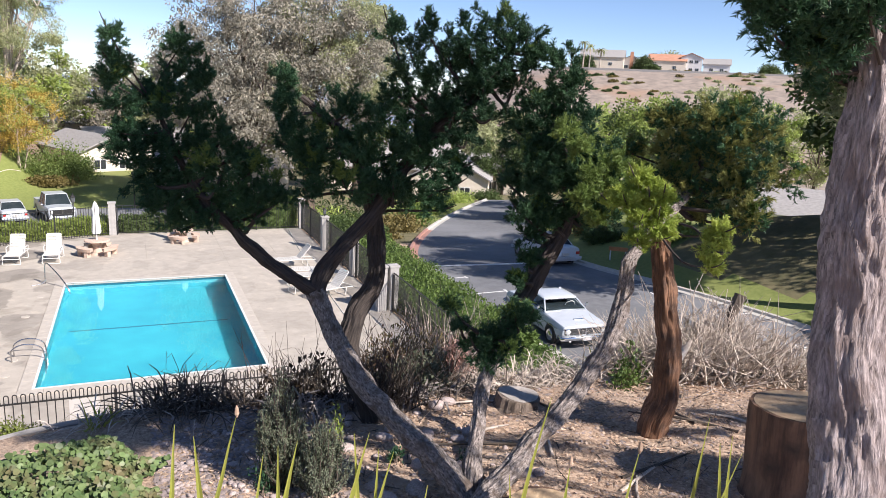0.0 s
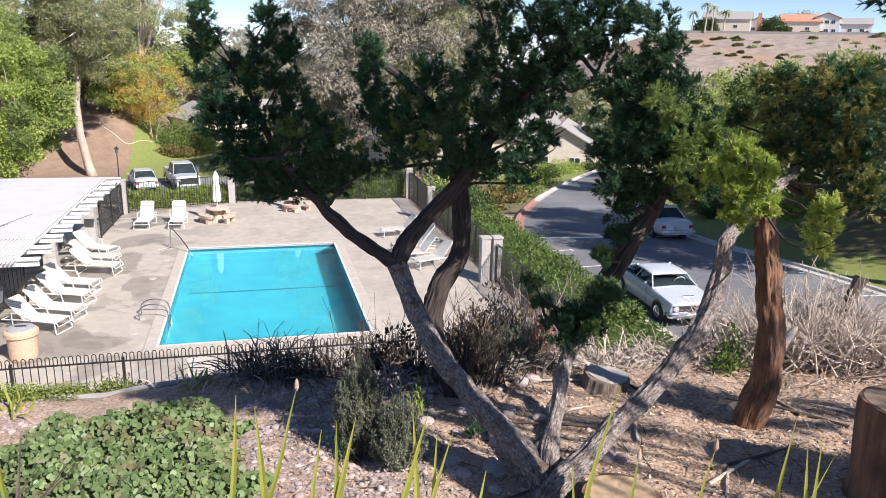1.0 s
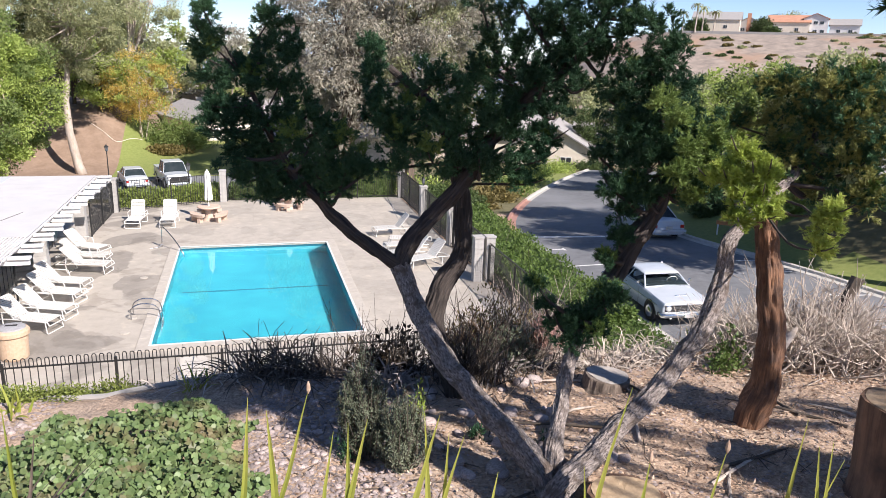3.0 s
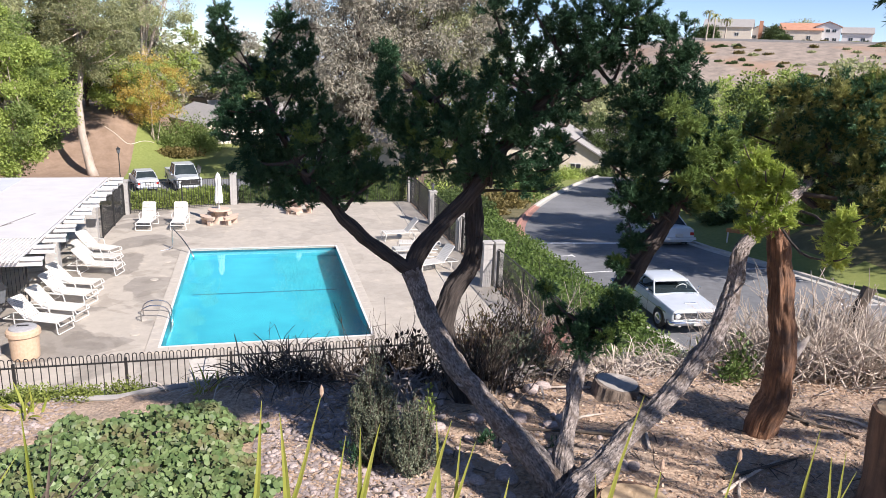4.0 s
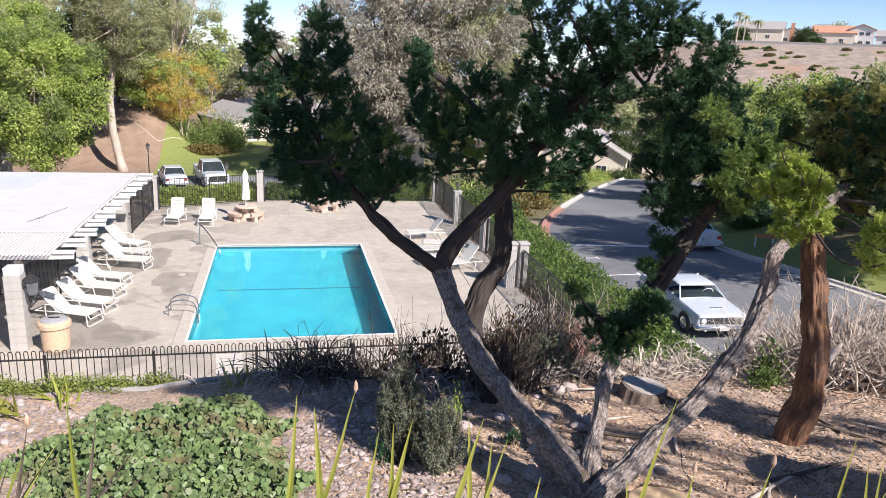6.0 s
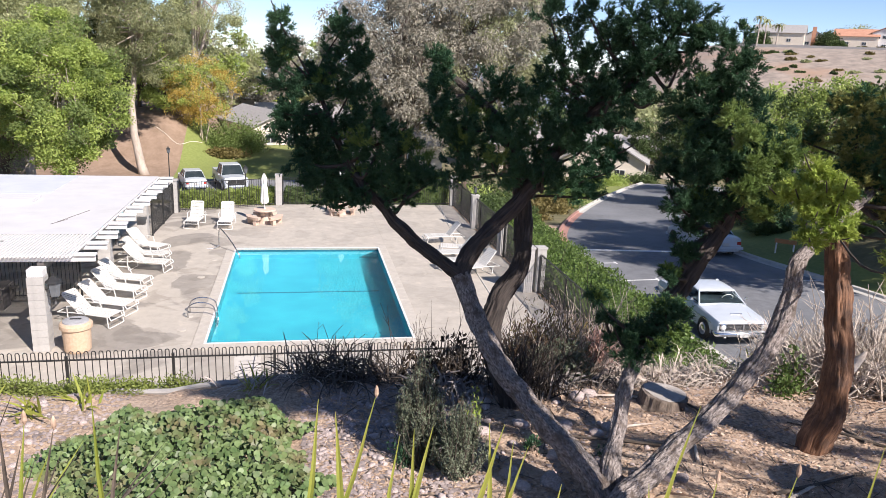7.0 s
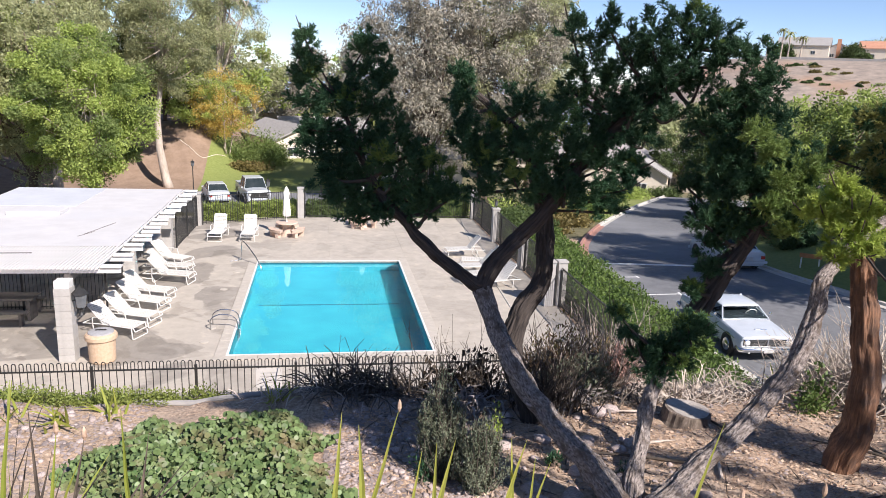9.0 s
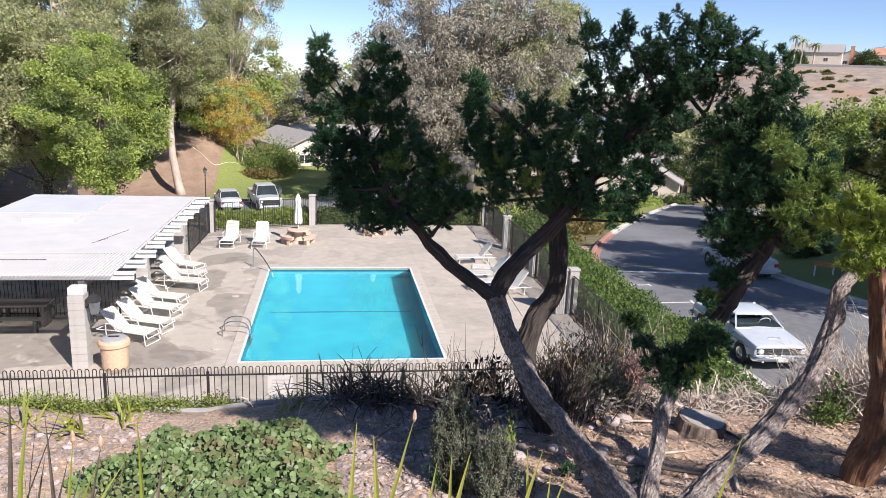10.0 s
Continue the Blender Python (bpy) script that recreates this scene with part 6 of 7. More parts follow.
def foliage(rng, clumps, density=1.0, length=0.044, width=0.0068, k=13, up=0.75, fingers=18):
    """Juniper foliage: each clump is a bunch of upward fingers set with fine scale-leaved twiglets."""
    cs, ds = [], []
    for x, y, z, r in clumps:
        for _ in range(fingers):
            u = rng.normal(size=3)
            u /= np.linalg.norm(u)
            a = np.array([x, y, z]) + u * rng.uniform(0.0, 0.85) * r
            ax = u * 0.7 + rng.normal(size=3) * 0.25
            ax[2] += up
            ax /= np.linalg.norm(ax)
            L, R = r * rng.uniform(0.45, 1.0), r * rng.uniform(0.14, 0.26)
            n = int(density * 4900 * L * R) + 7
            q = rng.random((n, 1)) ** 0.8
            side = unit(rng.normal(size=(n, 3)))
            cs.append(a + ax * q * L + side * R * (1.08 - q) * rng.uniform(0.2, 1.0, (n, 1)))
            ds.append(unit(ax * 0.9 + side * 0.7 + rng.normal(size=(n, 3)) * 0.3))
    c, d = np.concatenate(cs), np.concatenate(ds)
    n = len(c)
    L = length * rng.uniform(0.6, 1.4, (n, 1))
    V = []
    for j in range(k):
        q = 0.05 + 0.85 * j / k
        side = unit(np.cross(d, rng.normal(size=(n, 3))))
        e = unit(d * rng.uniform(0.5, 1.2, (n, 1)) + side * 0.75)
        ln = L * rng.uniform(0.4, 0.85, (n, 1)) * (1.15 - 0.5 * q)
        w = unit(np.cross(e, rng.normal(size=(n, 3)))) * width * 0.5
        a = c + d * L * q
        V.append(np.stack([a - w, a + w, a + e * ln], 1))
    v = np.concatenate(V).reshape(-1, 3)
    return v, np.arange(len(v)).reshape(-1, 3)


def limb_mesh(rows, n=48, relief=0.019, crook=0.016, root=False):
    """A crooked limb with shaggy strips of bark along it; u runs round, v along, both in metres."""
    rows = [tuple(r) for r in rows]
    if root:
        a, b = np.array(rows[0]), np.array(rows[1])
        d = (a - b)[:3]
        d = d / np.linalg.norm(d) * 0.2 + np.array([0, 0, -0.3])
        rows = [(*(a[:3] + d), a[3] * 1.15)] + rows
    p = smooth_path(rows, 6)
    seg = np.linalg.norm(np.diff(p[:, :3], axis=0), axis=1)
    s = np.concatenate([[0], np.cumsum(seg)])
    m = max(6, int(s[-1] / 0.028))
    t = np.linspace(0, s[-1], m)
    q = np.stack([np.interp(t, s, p[:, i]) for i in range(4)], 1)
    bm = bmesh.new()
    uvl = bm.loops.layers.uv.new("UVMap")
    rings, side = [], None
    for i in range(m):
        c = Vector(q[i, :3])
        d = Vector(q[min(i + 1, m - 1), :3] - q[max(i - 1, 0), :3]).normalized()
        if side is None:
            side = d.cross(Vector((0, 1, 0))) if abs(d.y) < 0.9 else d.cross(Vector((1, 0, 0)))
        side = (side - d * side.dot(d)).normalized()
        other = d.cross(side)
        r = q[i, 3]
        k = min(1.0, r / 0.05)
        c = c + Vector(noise.noise_vector(c * 4.5)) * crook * k
        ring = []
        for a_ in range(n):
            a = 2 * math.pi * a_ / n
            w = a + t[i] * 0.5
            ca, sa = math.cos(w), math.sin(w)
            strip = noise.noise(Vector((ca * r / 0.02, sa * r / 0.02, t[i] / 0.16 + c.x)))
            fine = noise.noise(Vector((ca * r / 0.009, sa * r / 0.009, t[i] / 0.10)))
            big = noise.noise(Vector((ca * 1.1, sa * 1.1, t[i] * 2.2 + c.y)))
            rr = r * (1 + 0.16 * big) + relief * k * (0.9 * strip + 0.9 * fine)
            ring.append(bm.verts.new(c + side * (math.cos(a) * rr) + other * (math.sin(a) * rr)))
        rings.append(ring)
    for i in range(m - 1):
        ru = 2 * math.pi * max(0.03, q[i, 3])
        for a_ in range(n):
            b_ = (a_ + 1) % n
            f = bm.faces.new((rings[i][a_], rings[i][b_], rings[i + 1][b_], rings[i + 1][a_]))
            for loop, (u, v) in zip(f.loops, ((a_, i), (a_ + 1, i), (a_ + 1, i + 1), (a_, i + 1))):
                loop[uvl].uv = (u / n * ru , t[v] + q[0, 0])
    bm.faces.new(rings[0][::-1])
    bm.faces.new(rings[-1])
    return bm


def twigs(rng, parent, limb, clumps, thick=0.018):
    """A thin branch from a limb to each of its clumps."""
    p = smooth_path(limb, 5)
    for x, y, z, r in clumps:
        c = np.array([x, y, z])
        near = p[np.argmin(np.linalg.norm(p[:, :3] - c, axis=1) + 0.6 * np.maximum(p[:, 2] - z, 0))]
        mid = (near[:3] + c) / 2 + rng.normal(size=3) * 0.05 - np.array([0, 0, 0.03])
        path = smooth_path([near[:3], mid, c, c + (c - mid) * 0.4 + np.array([0, 0, 0.04])], 3)
        part("branch", tubed(path, np.linspace(min(thick, near[3] * 0.6), 0.003, len(path)), 6, 0.2), M_SHADELIMB, parent)


def juniper(label, stem, limbs, groups, bark=M_BARK, seed=1, stem_n=56):
    rng = np.random.default_rng(seed)
    x, y, z = stem[0][:3]
    t = thing("juniper_tree", label, "tree", "junipers on the bank")
    part("trunk", limb_mesh(stem, stem_n, root=True), bark, t, smooth=True)
    # most limbs get the bark with crown shade in its colour
    for l in limbs:
        part("limb", limb_mesh(l, 40), bark if stem is STEM_D else M_SHADELIMB, t, smooth=True)
    for limb, clumps, material, dens in groups:
        if material not in (M_JUNSUNOLIVE, M_JUNSUNLIT):
            twigs(rng, t, limb, clumps, 0.010 if limb is STEM_E else 0.018)
        v, f = foliage(rng, clumps, dens)
        raw_mesh("foliage", v, f, material, t)
        # brighter sprays on the clumps' tops paint in sunlit edges
        edge = [(a + rng.normal() * r * 0.3, b + rng.normal() * r * 0.3, c + r * 0.6, r * 0.55) for a, b, c, r in clumps if rng.random() < 0.25]
        if material == M_JUNIPER and edge:
            v, f = foliage(rng, edge, 0.6, up=1.0, fingers=7)
            raw_mesh("foliage", v, f, M_JUNSUNLIT, t)["label"] = "yellow-green sprays coloured as sunlit edges"
    return t


juniper("leaning juniper with shaggy grey bark and dark green foliage", STEM_A, [LIMB_A_LEFT, LIMB_A_RIGHT],
        [(LIMB_A_LEFT, CLUMPS_SPIRE + CLUMPS_LEFT, M_JUNIPER, 1.0), (LIMB_A_RIGHT, CLUMPS_TOP + CLUMPS_LIMB, M_JUNIPER, 0.9)], M_BARK, 81)
juniper("juniper with a thick trunk coloured dark brown for shade", STEM_B, [LIMB_B], [(LIMB_B, CLUMPS_MID, M_JUNIPER, 1.0)], M_SHADELIMB, 82)
juniper("slim dark juniper leaning over the street", STEM_C, [LIMB_C], [(LIMB_C, CLUMPS_RIGHT + CLUMPS_LOW, M_JUNIPER, 1.0)], M_BARK, 83)
# the right-hand clumps repeat in olive, as their sunlit share
juniper("diagonal juniper with peeling grey bark", STEM_D, [LIMB_D], [(LIMB_D, CLUMPS_TIPS, M_JUNSUNLIT, 0.45), (LIMB_D, CLUMPS_FAR_RIGHT, M_JUNIPER, 0.40), (LIMB_D, CLUMPS_FAR_RIGHT, M_JUNSUNOLIVE, 0.38)], M_BARK, 84)
juniper("juniper with a peeled red-brown trunk", STEM_E, [], [(STEM_E, CLUMPS_BRIGHT, M_JUNBRIGHT, 1.0)], M_REDBARK, 85, 60)
juniper("large old juniper with furrowed pinkish grey bark", STEM_F, [], [(STEM_F, CLUMPS_OVER, M_JUNIPER, 1.0)], M_PALEBARK, 86, 96)

# a torn pale stub on the peeled trunk
peeled = [o for o in scene.objects if o.name.startswith("juniper_tree")][-2]
part("broken_stub", limb_mesh(STUB_E, 20, 0.006), M_DRYSTICK, peeled, "torn pale broken stub", True)

# the old juniper's crown overhead, out of view, its clumps placed to cast shade
rng = np.random.default_rng(87)
crown = []
for i in range(26):
    u = rng.normal(size=3)
    u = u / np.linalg.norm(u) * rng.random() ** 0.4
    crown.append((5.65 + u[0] * 0.8, -18.65 + u[1] * 1.2, 10.6 + u[2] * 0.9, rng.uniform(0.22, 0.48)))
for i in range(10):
    crown.append((4.9 + rng.normal() * 0.35, -17.8 + rng.normal() * 0.3, 10.6 + rng.normal() * 0.3, rng.uniform(0.2, 0.4)))
# unseen clumps added far from the trunk to dapple the right-hand soil
for i in range(16):
    px, py = 10.2, -22.4
    crown.append((px + rng.normal() * 0.75, py + rng.normal() * 0.5, rng.uniform(10.2, 11.0), rng.uniform(0.16, 0.36)))
old = [o for o in scene.objects if o.name.startswith("juniper_tree")][-1]
twigs(rng, old, STEM_F, crown, 0.03)
v, f = foliage(rng, crown, 0.28, 0.12, 0.026, 6, fingers=12)
raw_mesh("foliage", v, f, M_JUNIPER, old)


# ---- planting and litter on the bank ----
def soil(x, y):
    """Height of the bank's soil with its unevenness."""
    p = Vector((float(x), float(y), 0))
    return float(ground_z(x, y)) + 0.07 * noise.noise(p * 1.4) + 0.03 * noise.noise(p * 5.0) + 0.015 * noise.noise(p * 11.0)


def soil_many(xy):
    return np.array([soil(a, b) for a, b in xy])


def blades(rng, roots, dirs, length, width, arch=0.5, seg=5):
    """Arching tapered blades."""
    n = len(roots)
    L = length * rng.uniform(0.6, 1.2, (n, 1))
    d = unit(dirs)
    side = unit(np.cross(d, np.array([0, 0, 1.0]) + rng.normal(size=(n, 3)) * 0.3)) * width / 2
    p, rows = roots.copy(), []
    for s in range(seg + 1):
        q = s / seg
        w = side * (1 - q) ** 0.6 * (0.6 + 0.8 * min(1, q * 3)) + side * 0.04
        rows.append((p - w, p + w))
        dd = d.copy()
        dd[:, 2] -= arch * 2.2 * q
        p = p + unit(dd) * L / seg
    V = np.stack([v for r in rows for v in r], 1)
    f = []
    for s in range(seg):
        b = np.arange(n)[:, None] * (2 * (seg + 1)) + 2 * s
        f.append(b + np.array([[0, 1, 3, 2]]))
    return V.reshape(-1, 3), np.concatenate(f)


def tuft(name, label, x, y, n, length, width, spread_, material, seed, arch=0.5, lean=1.0, category="grass", group="", flat=1.0):
    rng = np.random.default_rng(seed)
    t = thing(name, label, category, group)
    r = np.stack([x + rng.normal(size=n) * spread_, y + rng.normal(size=n) * spread_ * flat, np.zeros(n)], 1)
    r[:, 2] = soil_many(r[:, :2]) - 0.02
    d = rng.normal(size=(n, 3)) * lean
    d[:, 2] = np.abs(d[:, 2]) * 0.6 + 0.7
    v, f = blades(rng, r, d, length, width, arch)
    raw_mesh("blade_mass", v, f, material, t)["kind"] = "stuff"
    return t


def stick_bush(name, label, x, y, n, h, r, material, seed, lean=0.6, thick=0.006, group="", forks=2):
    """Bare twigs: each a bent stem with forks."""
    rng = np.random.default_rng(seed)
    t = thing(name, label, "shrub", group)
    bm_v, bm_f = [], []

    def stick(a, b, w0, w1):
        d = unit((b - a)[None])[0]
        u = unit(np.cross(d, rng.normal(size=3))[None])[0]
        w = np.cross(d, u)
        k = len(bm_v)
        for p, q in ((a, w0), (b, w1)):
            for c in range(3):
                an = c * 2.0944
                bm_v.append(p + (u * math.cos(an) + w * math.sin(an)) * q)
        for c in range(3):
            bm_f.append((k + c, k + (c + 1) % 3, k + 3 + (c + 1) % 3, k + 3 + c))

    for i in range(n):
        a = np.array([x + rng.normal() * r * 0.5, y + rng.normal() * r * 0.4, 0])
        a[2] = soil(a[0], a[1]) - 0.03
        d = np.array([rng.normal() * lean, rng.normal() * lean, 1.0])
        d /= np.linalg.norm(d)
        L = h * rng.uniform(0.5, 1.15)
        m = a + d * L * 0.5 + rng.normal(size=3) * 0.04
        e = m + (d + rng.normal(size=3) * 0.35) * L * 0.5
        stick(a, m, thick * 1.2, thick * 0.8)
        stick(m, e, thick * 0.8, thick * 0.35)
        for _ in range(forks):
            q = rng.uniform(0, 1)
            p = m + (e - m) * q
            stick(p, p + (d + rng.normal(size=3) * 0.6) * L * rng.uniform(0.15, 0.35), thick * 0.5, thick * 0.25)
    raw_mesh("twig_mass", np.array(bm_v), np.array(bm_f), material, t)["kind"] = "stuff"
    return t


def stone_mesh(seed):
    bm = bmesh.new()
    bmesh.ops.create_icosphere(bm, subdivisions=2, radius=1)
    off = Vector((seed * 3.1, seed * 1.7, 0))
    for v in bm.verts:
        v.co *= 1 + 0.28 * noise.noise(v.co * 1.1 + off) + 0.08 * noise.noise(v.co * 3 + off)
        v.co.z *= 0.62
    return bm


# ivy bed
rng = np.random.default_rng(200)
ivy = thing("ivy_bed", "dense bed of round-leaved green ivy on the bank", "ivy")
n = 17000
xy = np.stack([rng.uniform(0.95, 3.0, n), rng.uniform(-17.6, -14.55, n)], 1)
edge = 1.22 + 0.16 * np.sin(xy[:, 1] * 4.1) + 0.10 * np.sin(xy[:, 1] * 9.3)
right = 2.80 + 0.10 * np.sin(xy[:, 1] * 5.3) + 0.06 * np.sin(xy[:, 1] * 13)
top = -15.02 + 0.12 * np.sin(xy[:, 0] * 6.1) - 0.25 * sstep(2.2, 3.0, xy[:, 0])
keep = (xy[:, 0] > edge) & (xy[:, 0] < right) & (xy[:, 1] < top)
xy = xy[keep]
n = len(xy)
inner = np.minimum.reduce([xy[:, 0] - edge[keep], right[keep] - xy[:, 0], top[keep] - xy[:, 1]])
mound = 0.04 + 0.13 * sstep(0, 0.35, inner) + 0.05 * np.sin(xy[:, 0] * 7) * np.sin(xy[:, 1] * 6)
c = np.column_stack([xy, soil_many(xy) + mound * rng.uniform(0.45, 1.12, n)])
d = rng.normal(size=(n, 3)) * 0.55
d[:, 1] -= 0.35
nrm = unit(d * 1.25 + np.array([0.05, -0.25, 0.9]))
a1 = unit(np.cross(nrm, rng.normal(size=(n, 3))))
a2 = np.cross(nrm, a1)
s = rng.uniform(0.010, 0.024, (n, 1))
ring = []
for k in range(7):
    an = 2 * math.pi * k / 7
    rr = 1.0 if k else 1.25
    ring.append(c + (a1 * math.cos(an) + a2 * math.sin(an)) * s * rr + nrm * s * (0.18 if k % 2 else -0.05))
raw_mesh("leaf_mass", np.stack(ring, 1).reshape(-1, 3), np.arange(7 * n).reshape(n, 7), M_IVY, ivy)["kind"] = "stuff"
stems_ = c[rng.random(n) < 0.12] - np.array([0, 0, 0.05])
v, f = blades(rng, stems_ - np.array([0, 0, 0.12]), rng.normal(size=(len(stems_), 3)) * 0.5 + np.array([0, 0, 1]), 0.16, 0.006, 0.3, 3)
raw_mesh("stem_mass", v, f, M_DARKSTICK, ivy)["kind"] = "stuff"

# low green edging at the crest
for i, (x, y, rx, ry) in enumerate([(1.0, -14.25, 0.28, 0.14), (1.35, -14.2, 0.32, 0.14), (1.75, -14.15, 0.3, 0.13), (0.1, -14.1, 0.4, 0.18), (-0.5, -14.1, 0.4, 0.2), (0.55, -14.3, 0.3, 0.14)]):
    bush("ground_cover", "low small-leaved green ground cover at the crest", x, y, soil(x, y) - 0.03, (rx, ry, 0.20), M_COVER, 3200, (0.025, 0.016), 210 + i, group="crest ground cover")

# sage bush in two lobes
rng = np.random.default_rng(220)
sage = thing("sage_bush", "upright grey-green sage bush with woody base", "shrub", "", pose(3.66, -16.1, soil(3.66, -16.1)))
V, F, k0 = [], [], 0
bm = bmesh.new()
for i in range(210):
    lobe = rng.random() < 0.6
    bx, hgt = (-0.13, 0.74) if lobe else (0.10, 0.52)
    ang, rad = rng.uniform(0, 6.28), rng.random() ** 0.5
    spread = 0.19 if lobe else 0.20
    tip = np.array([bx + math.cos(ang) * rad * spread, (0.12 if lobe else -0.12) + math.sin(ang) * rad * spread, hgt * (1.08 - 0.6 * rad**1.5) * rng.uniform(0.74, 1.06)])
    base_ = np.array([bx * 0.8 + rng.normal() * 0.04, (0.12 if lobe else -0.12) + rng.normal() * 0.04, -0.03])
    mid = base_ * 0.4 + tip * 0.6 + np.array([rng.normal() * 0.03, rng.normal() * 0.03, -0.06])
    tube(bm, [base_, mid, tip], [0.008, 0.005, 0.002], 4, False)
    m = 150
    q = rng.uniform(0.2, 1.0, (m, 1)) ** 0.8
    c = np.where(q < 0.6, base_ + (mid - base_) * q / 0.6, mid + (tip - mid) * (q - 0.6) / 0.4)
    o = rng.normal(size=(m, 3)) * 0.7
    o[:, 2] += 0.7
    vv, ff = leaves(rng, c + rng.normal(size=(m, 3)) * 0.008, 0.021, 0.007, 0, o, 0.3)
    V.append(vv)
    F.append(ff + k0)
    k0 += len(vv)
part("stem", bm, M_DARKSTICK, sage)
raw_mesh("foliage", np.concatenate(V), np.concatenate(F), M_SAGE, sage)

# tufts, dry stems and shrubs along the crest
tuft("dark_tuft", "dark arching dried grass tuft at the crest", 3.05, -14.35, 340, 0.58, 0.013, 0.18, M_DARKSTICK, 230, 0.62, 1.3, flat=0.6)
tuft("dark_tuft", "dark arching dried grass tuft at the crest", 3.45, -14.3, 240, 0.52, 0.012, 0.18, M_DARKSTICK, 231, 0.62, 1.3, flat=0.6)
bush("leafy_shrub", "twiggy shrub with small dark reddish leaves", 3.95, -14.3, soil(3.95, -14.3), (0.34, 0.2, 0.55), M_RUSSETDARK, 900, (0.055, 0.036), 232, twig=M_DARKSTICK)
stick_bush("twig_shrub", "dark twigs filling the shaded hollow beneath the junipers", 4.05, -14.35, 120, 0.5, 0.35, M_DARKSTICK, 233, 0.35, 0.005)
# dark twigs added to give the deep shade under the junipers
stick_bush("twig_shrub", "dark twigs filling the shaded hollow beneath the junipers", 4.62, -14.85, 190, 0.46, 0.3, M_DARKSTICK, 495, 0.35, 0.006)
stick_bush("dry_shrub", "dry brown flowering shrub with pale tips", 5.15, -14.1, 130, 0.75, 0.5, M_DARKSTICK, 234, 0.4, 0.006)
stick_bush("dry_shrub", "dry tan shrub with pinkish seed heads", 5.45, -14.0, 120, 0.85, 0.35, M_DRYSTICK, 235, 0.4, 0.006)
bush("dry_shrub", "dry shrub with scattered olive and russet leaves", 5.2, -14.0, soil(5.2, -14.0), (0.6, 0.3, 0.7), M_JUNDRY, 3400, (0.05, 0.014), 236, up=0.8, twig=M_DARKSTICK)
M_RUSSET = leaf_mat("russet_leaf", (0.12, 0.075, 0.045), (0.26, 0.17, 0.10), 0.4, 0.2)
for i, (x, y, rx, rz_, m_, k) in enumerate([(4.85, -14.15, 0.42, 0.62, M_RUSSET, 2600), (5.12, -14.05, 0.40, 0.75, M_JUNDRY, 2600), (5.42, -13.95, 0.42, 0.72, M_RUSSET, 2600), (5.05, -14.45, 0.40, 0.42, M_SAGE, 1800)]):
    bush("dry_shrub", "dry shrub dense with small russet and olive leaves", x, y, soil(x, y), (rx, 0.26, rz_), m_, k, (0.055, 0.017), 480 + i, up=0.6, twig=M_DARKSTICK, group="dry shrubs at the crest")
bush("flower_spikes", "faded pink seed heads over dry stems", 5.70, -14.12, soil(5.7, -14.12) + 0.22, (0.2, 0.12, 0.42), mat("faded_pink_heads", (0.42, 0.25, 0.20), (0.62, 0.42, 0.36), scale=20, rough=0.9, bump=0, rand=0.2, translucent=0.2), 520, (0.10, 0.024), 237, up=1.2, twig=M_DRYSTICK)
M_GREYSTRAP = mat("grey_dead_strap_leaf", (0.16, 0.14, 0.13), (0.36, 0.32, 0.29), scale=10, rough=0.9, bump=0.2, rand=0.4)
for i, (x, y) in enumerate([(4.02, -14.72), (3.82, -14.55), (4.62, -14.55), (4.9, -14.7)]):
    tuft("dead_strap_plant", "clump of drooping grey dead strap leaves", x, y, 90, 0.42, 0.02, 0.10, M_GREYSTRAP, 490 + i, 0.9, 0.9, "plant", "dead strap plants")
tuft("straw_heap", "heap of flattened pale dry straw", 6.25, -14.35, 900, 0.58, 0.011, 0.34, M_DRYSTICK, 238, 0.75, 2.2, flat=0.45)
tuft("straw_heap", "heap of flattened pale dry straw", 5.3, -14.6, 300, 0.4, 0.010, 0.4, M_DARKSTICK, 239, 0.75, 2.2, flat=0.45)
tuft("straw_heap", "scattered dry stems lying on the soil", 7.0, -14.6, 300, 0.4, 0.009, 0.4, M_DRYSTICK, 240, 0.8, 2.4, flat=0.4)
tuft("straw_heap", "scattered dry stems lying on the soil", 2.6, -14.45, 130, 0.4, 0.010, 0.28, M_DRYSTICK, 241, 0.8, 2.4, flat=0.3)
bush("green_shrub", "loose yellow-green leafy shrub at the crest", 6.95, -15.1, soil(6.95, -15.1), (0.32, 0.22, 0.42), M_HEDGE, 700, (0.05, 0.022), 242, up=0.5)
for i, (x, y) in enumerate([(7.1, -14.3), (7.35, -14.25), (6.2, -14.1), (6.6, -14.05), (8.6, -14.7), (8.9, -14.9)]):
    tuft("green_tuft", "fresh yellow-green strappy plant", x, y, 34, 0.26, 0.026, 0.06, M_GRASSBLADE, 245 + i, 0.25, 0.7, "plant", "strappy plants")
stick_bush("dry_bush", "large tangle of bare pale grey dry stems", 8.05, -15.0, 620, 0.62, 0.6, M_DRYSTICK, 255, 0.85, 0.010, "dry bushes", 3)
stick_bush("dry_bush", "large tangle of bare pale grey dry stems", 8.7, -15.3, 420, 0.5, 0.5, M_DRYSTICK, 256, 0.9, 0.010, "dry bushes", 3)
stick_bush("dry_bush", "tangle of bare grey dry stems", 7.45, -14.6, 160, 0.5, 0.3, M_DRYSTICK, 257, 0.7, 0.006, "dry bushes", 3)
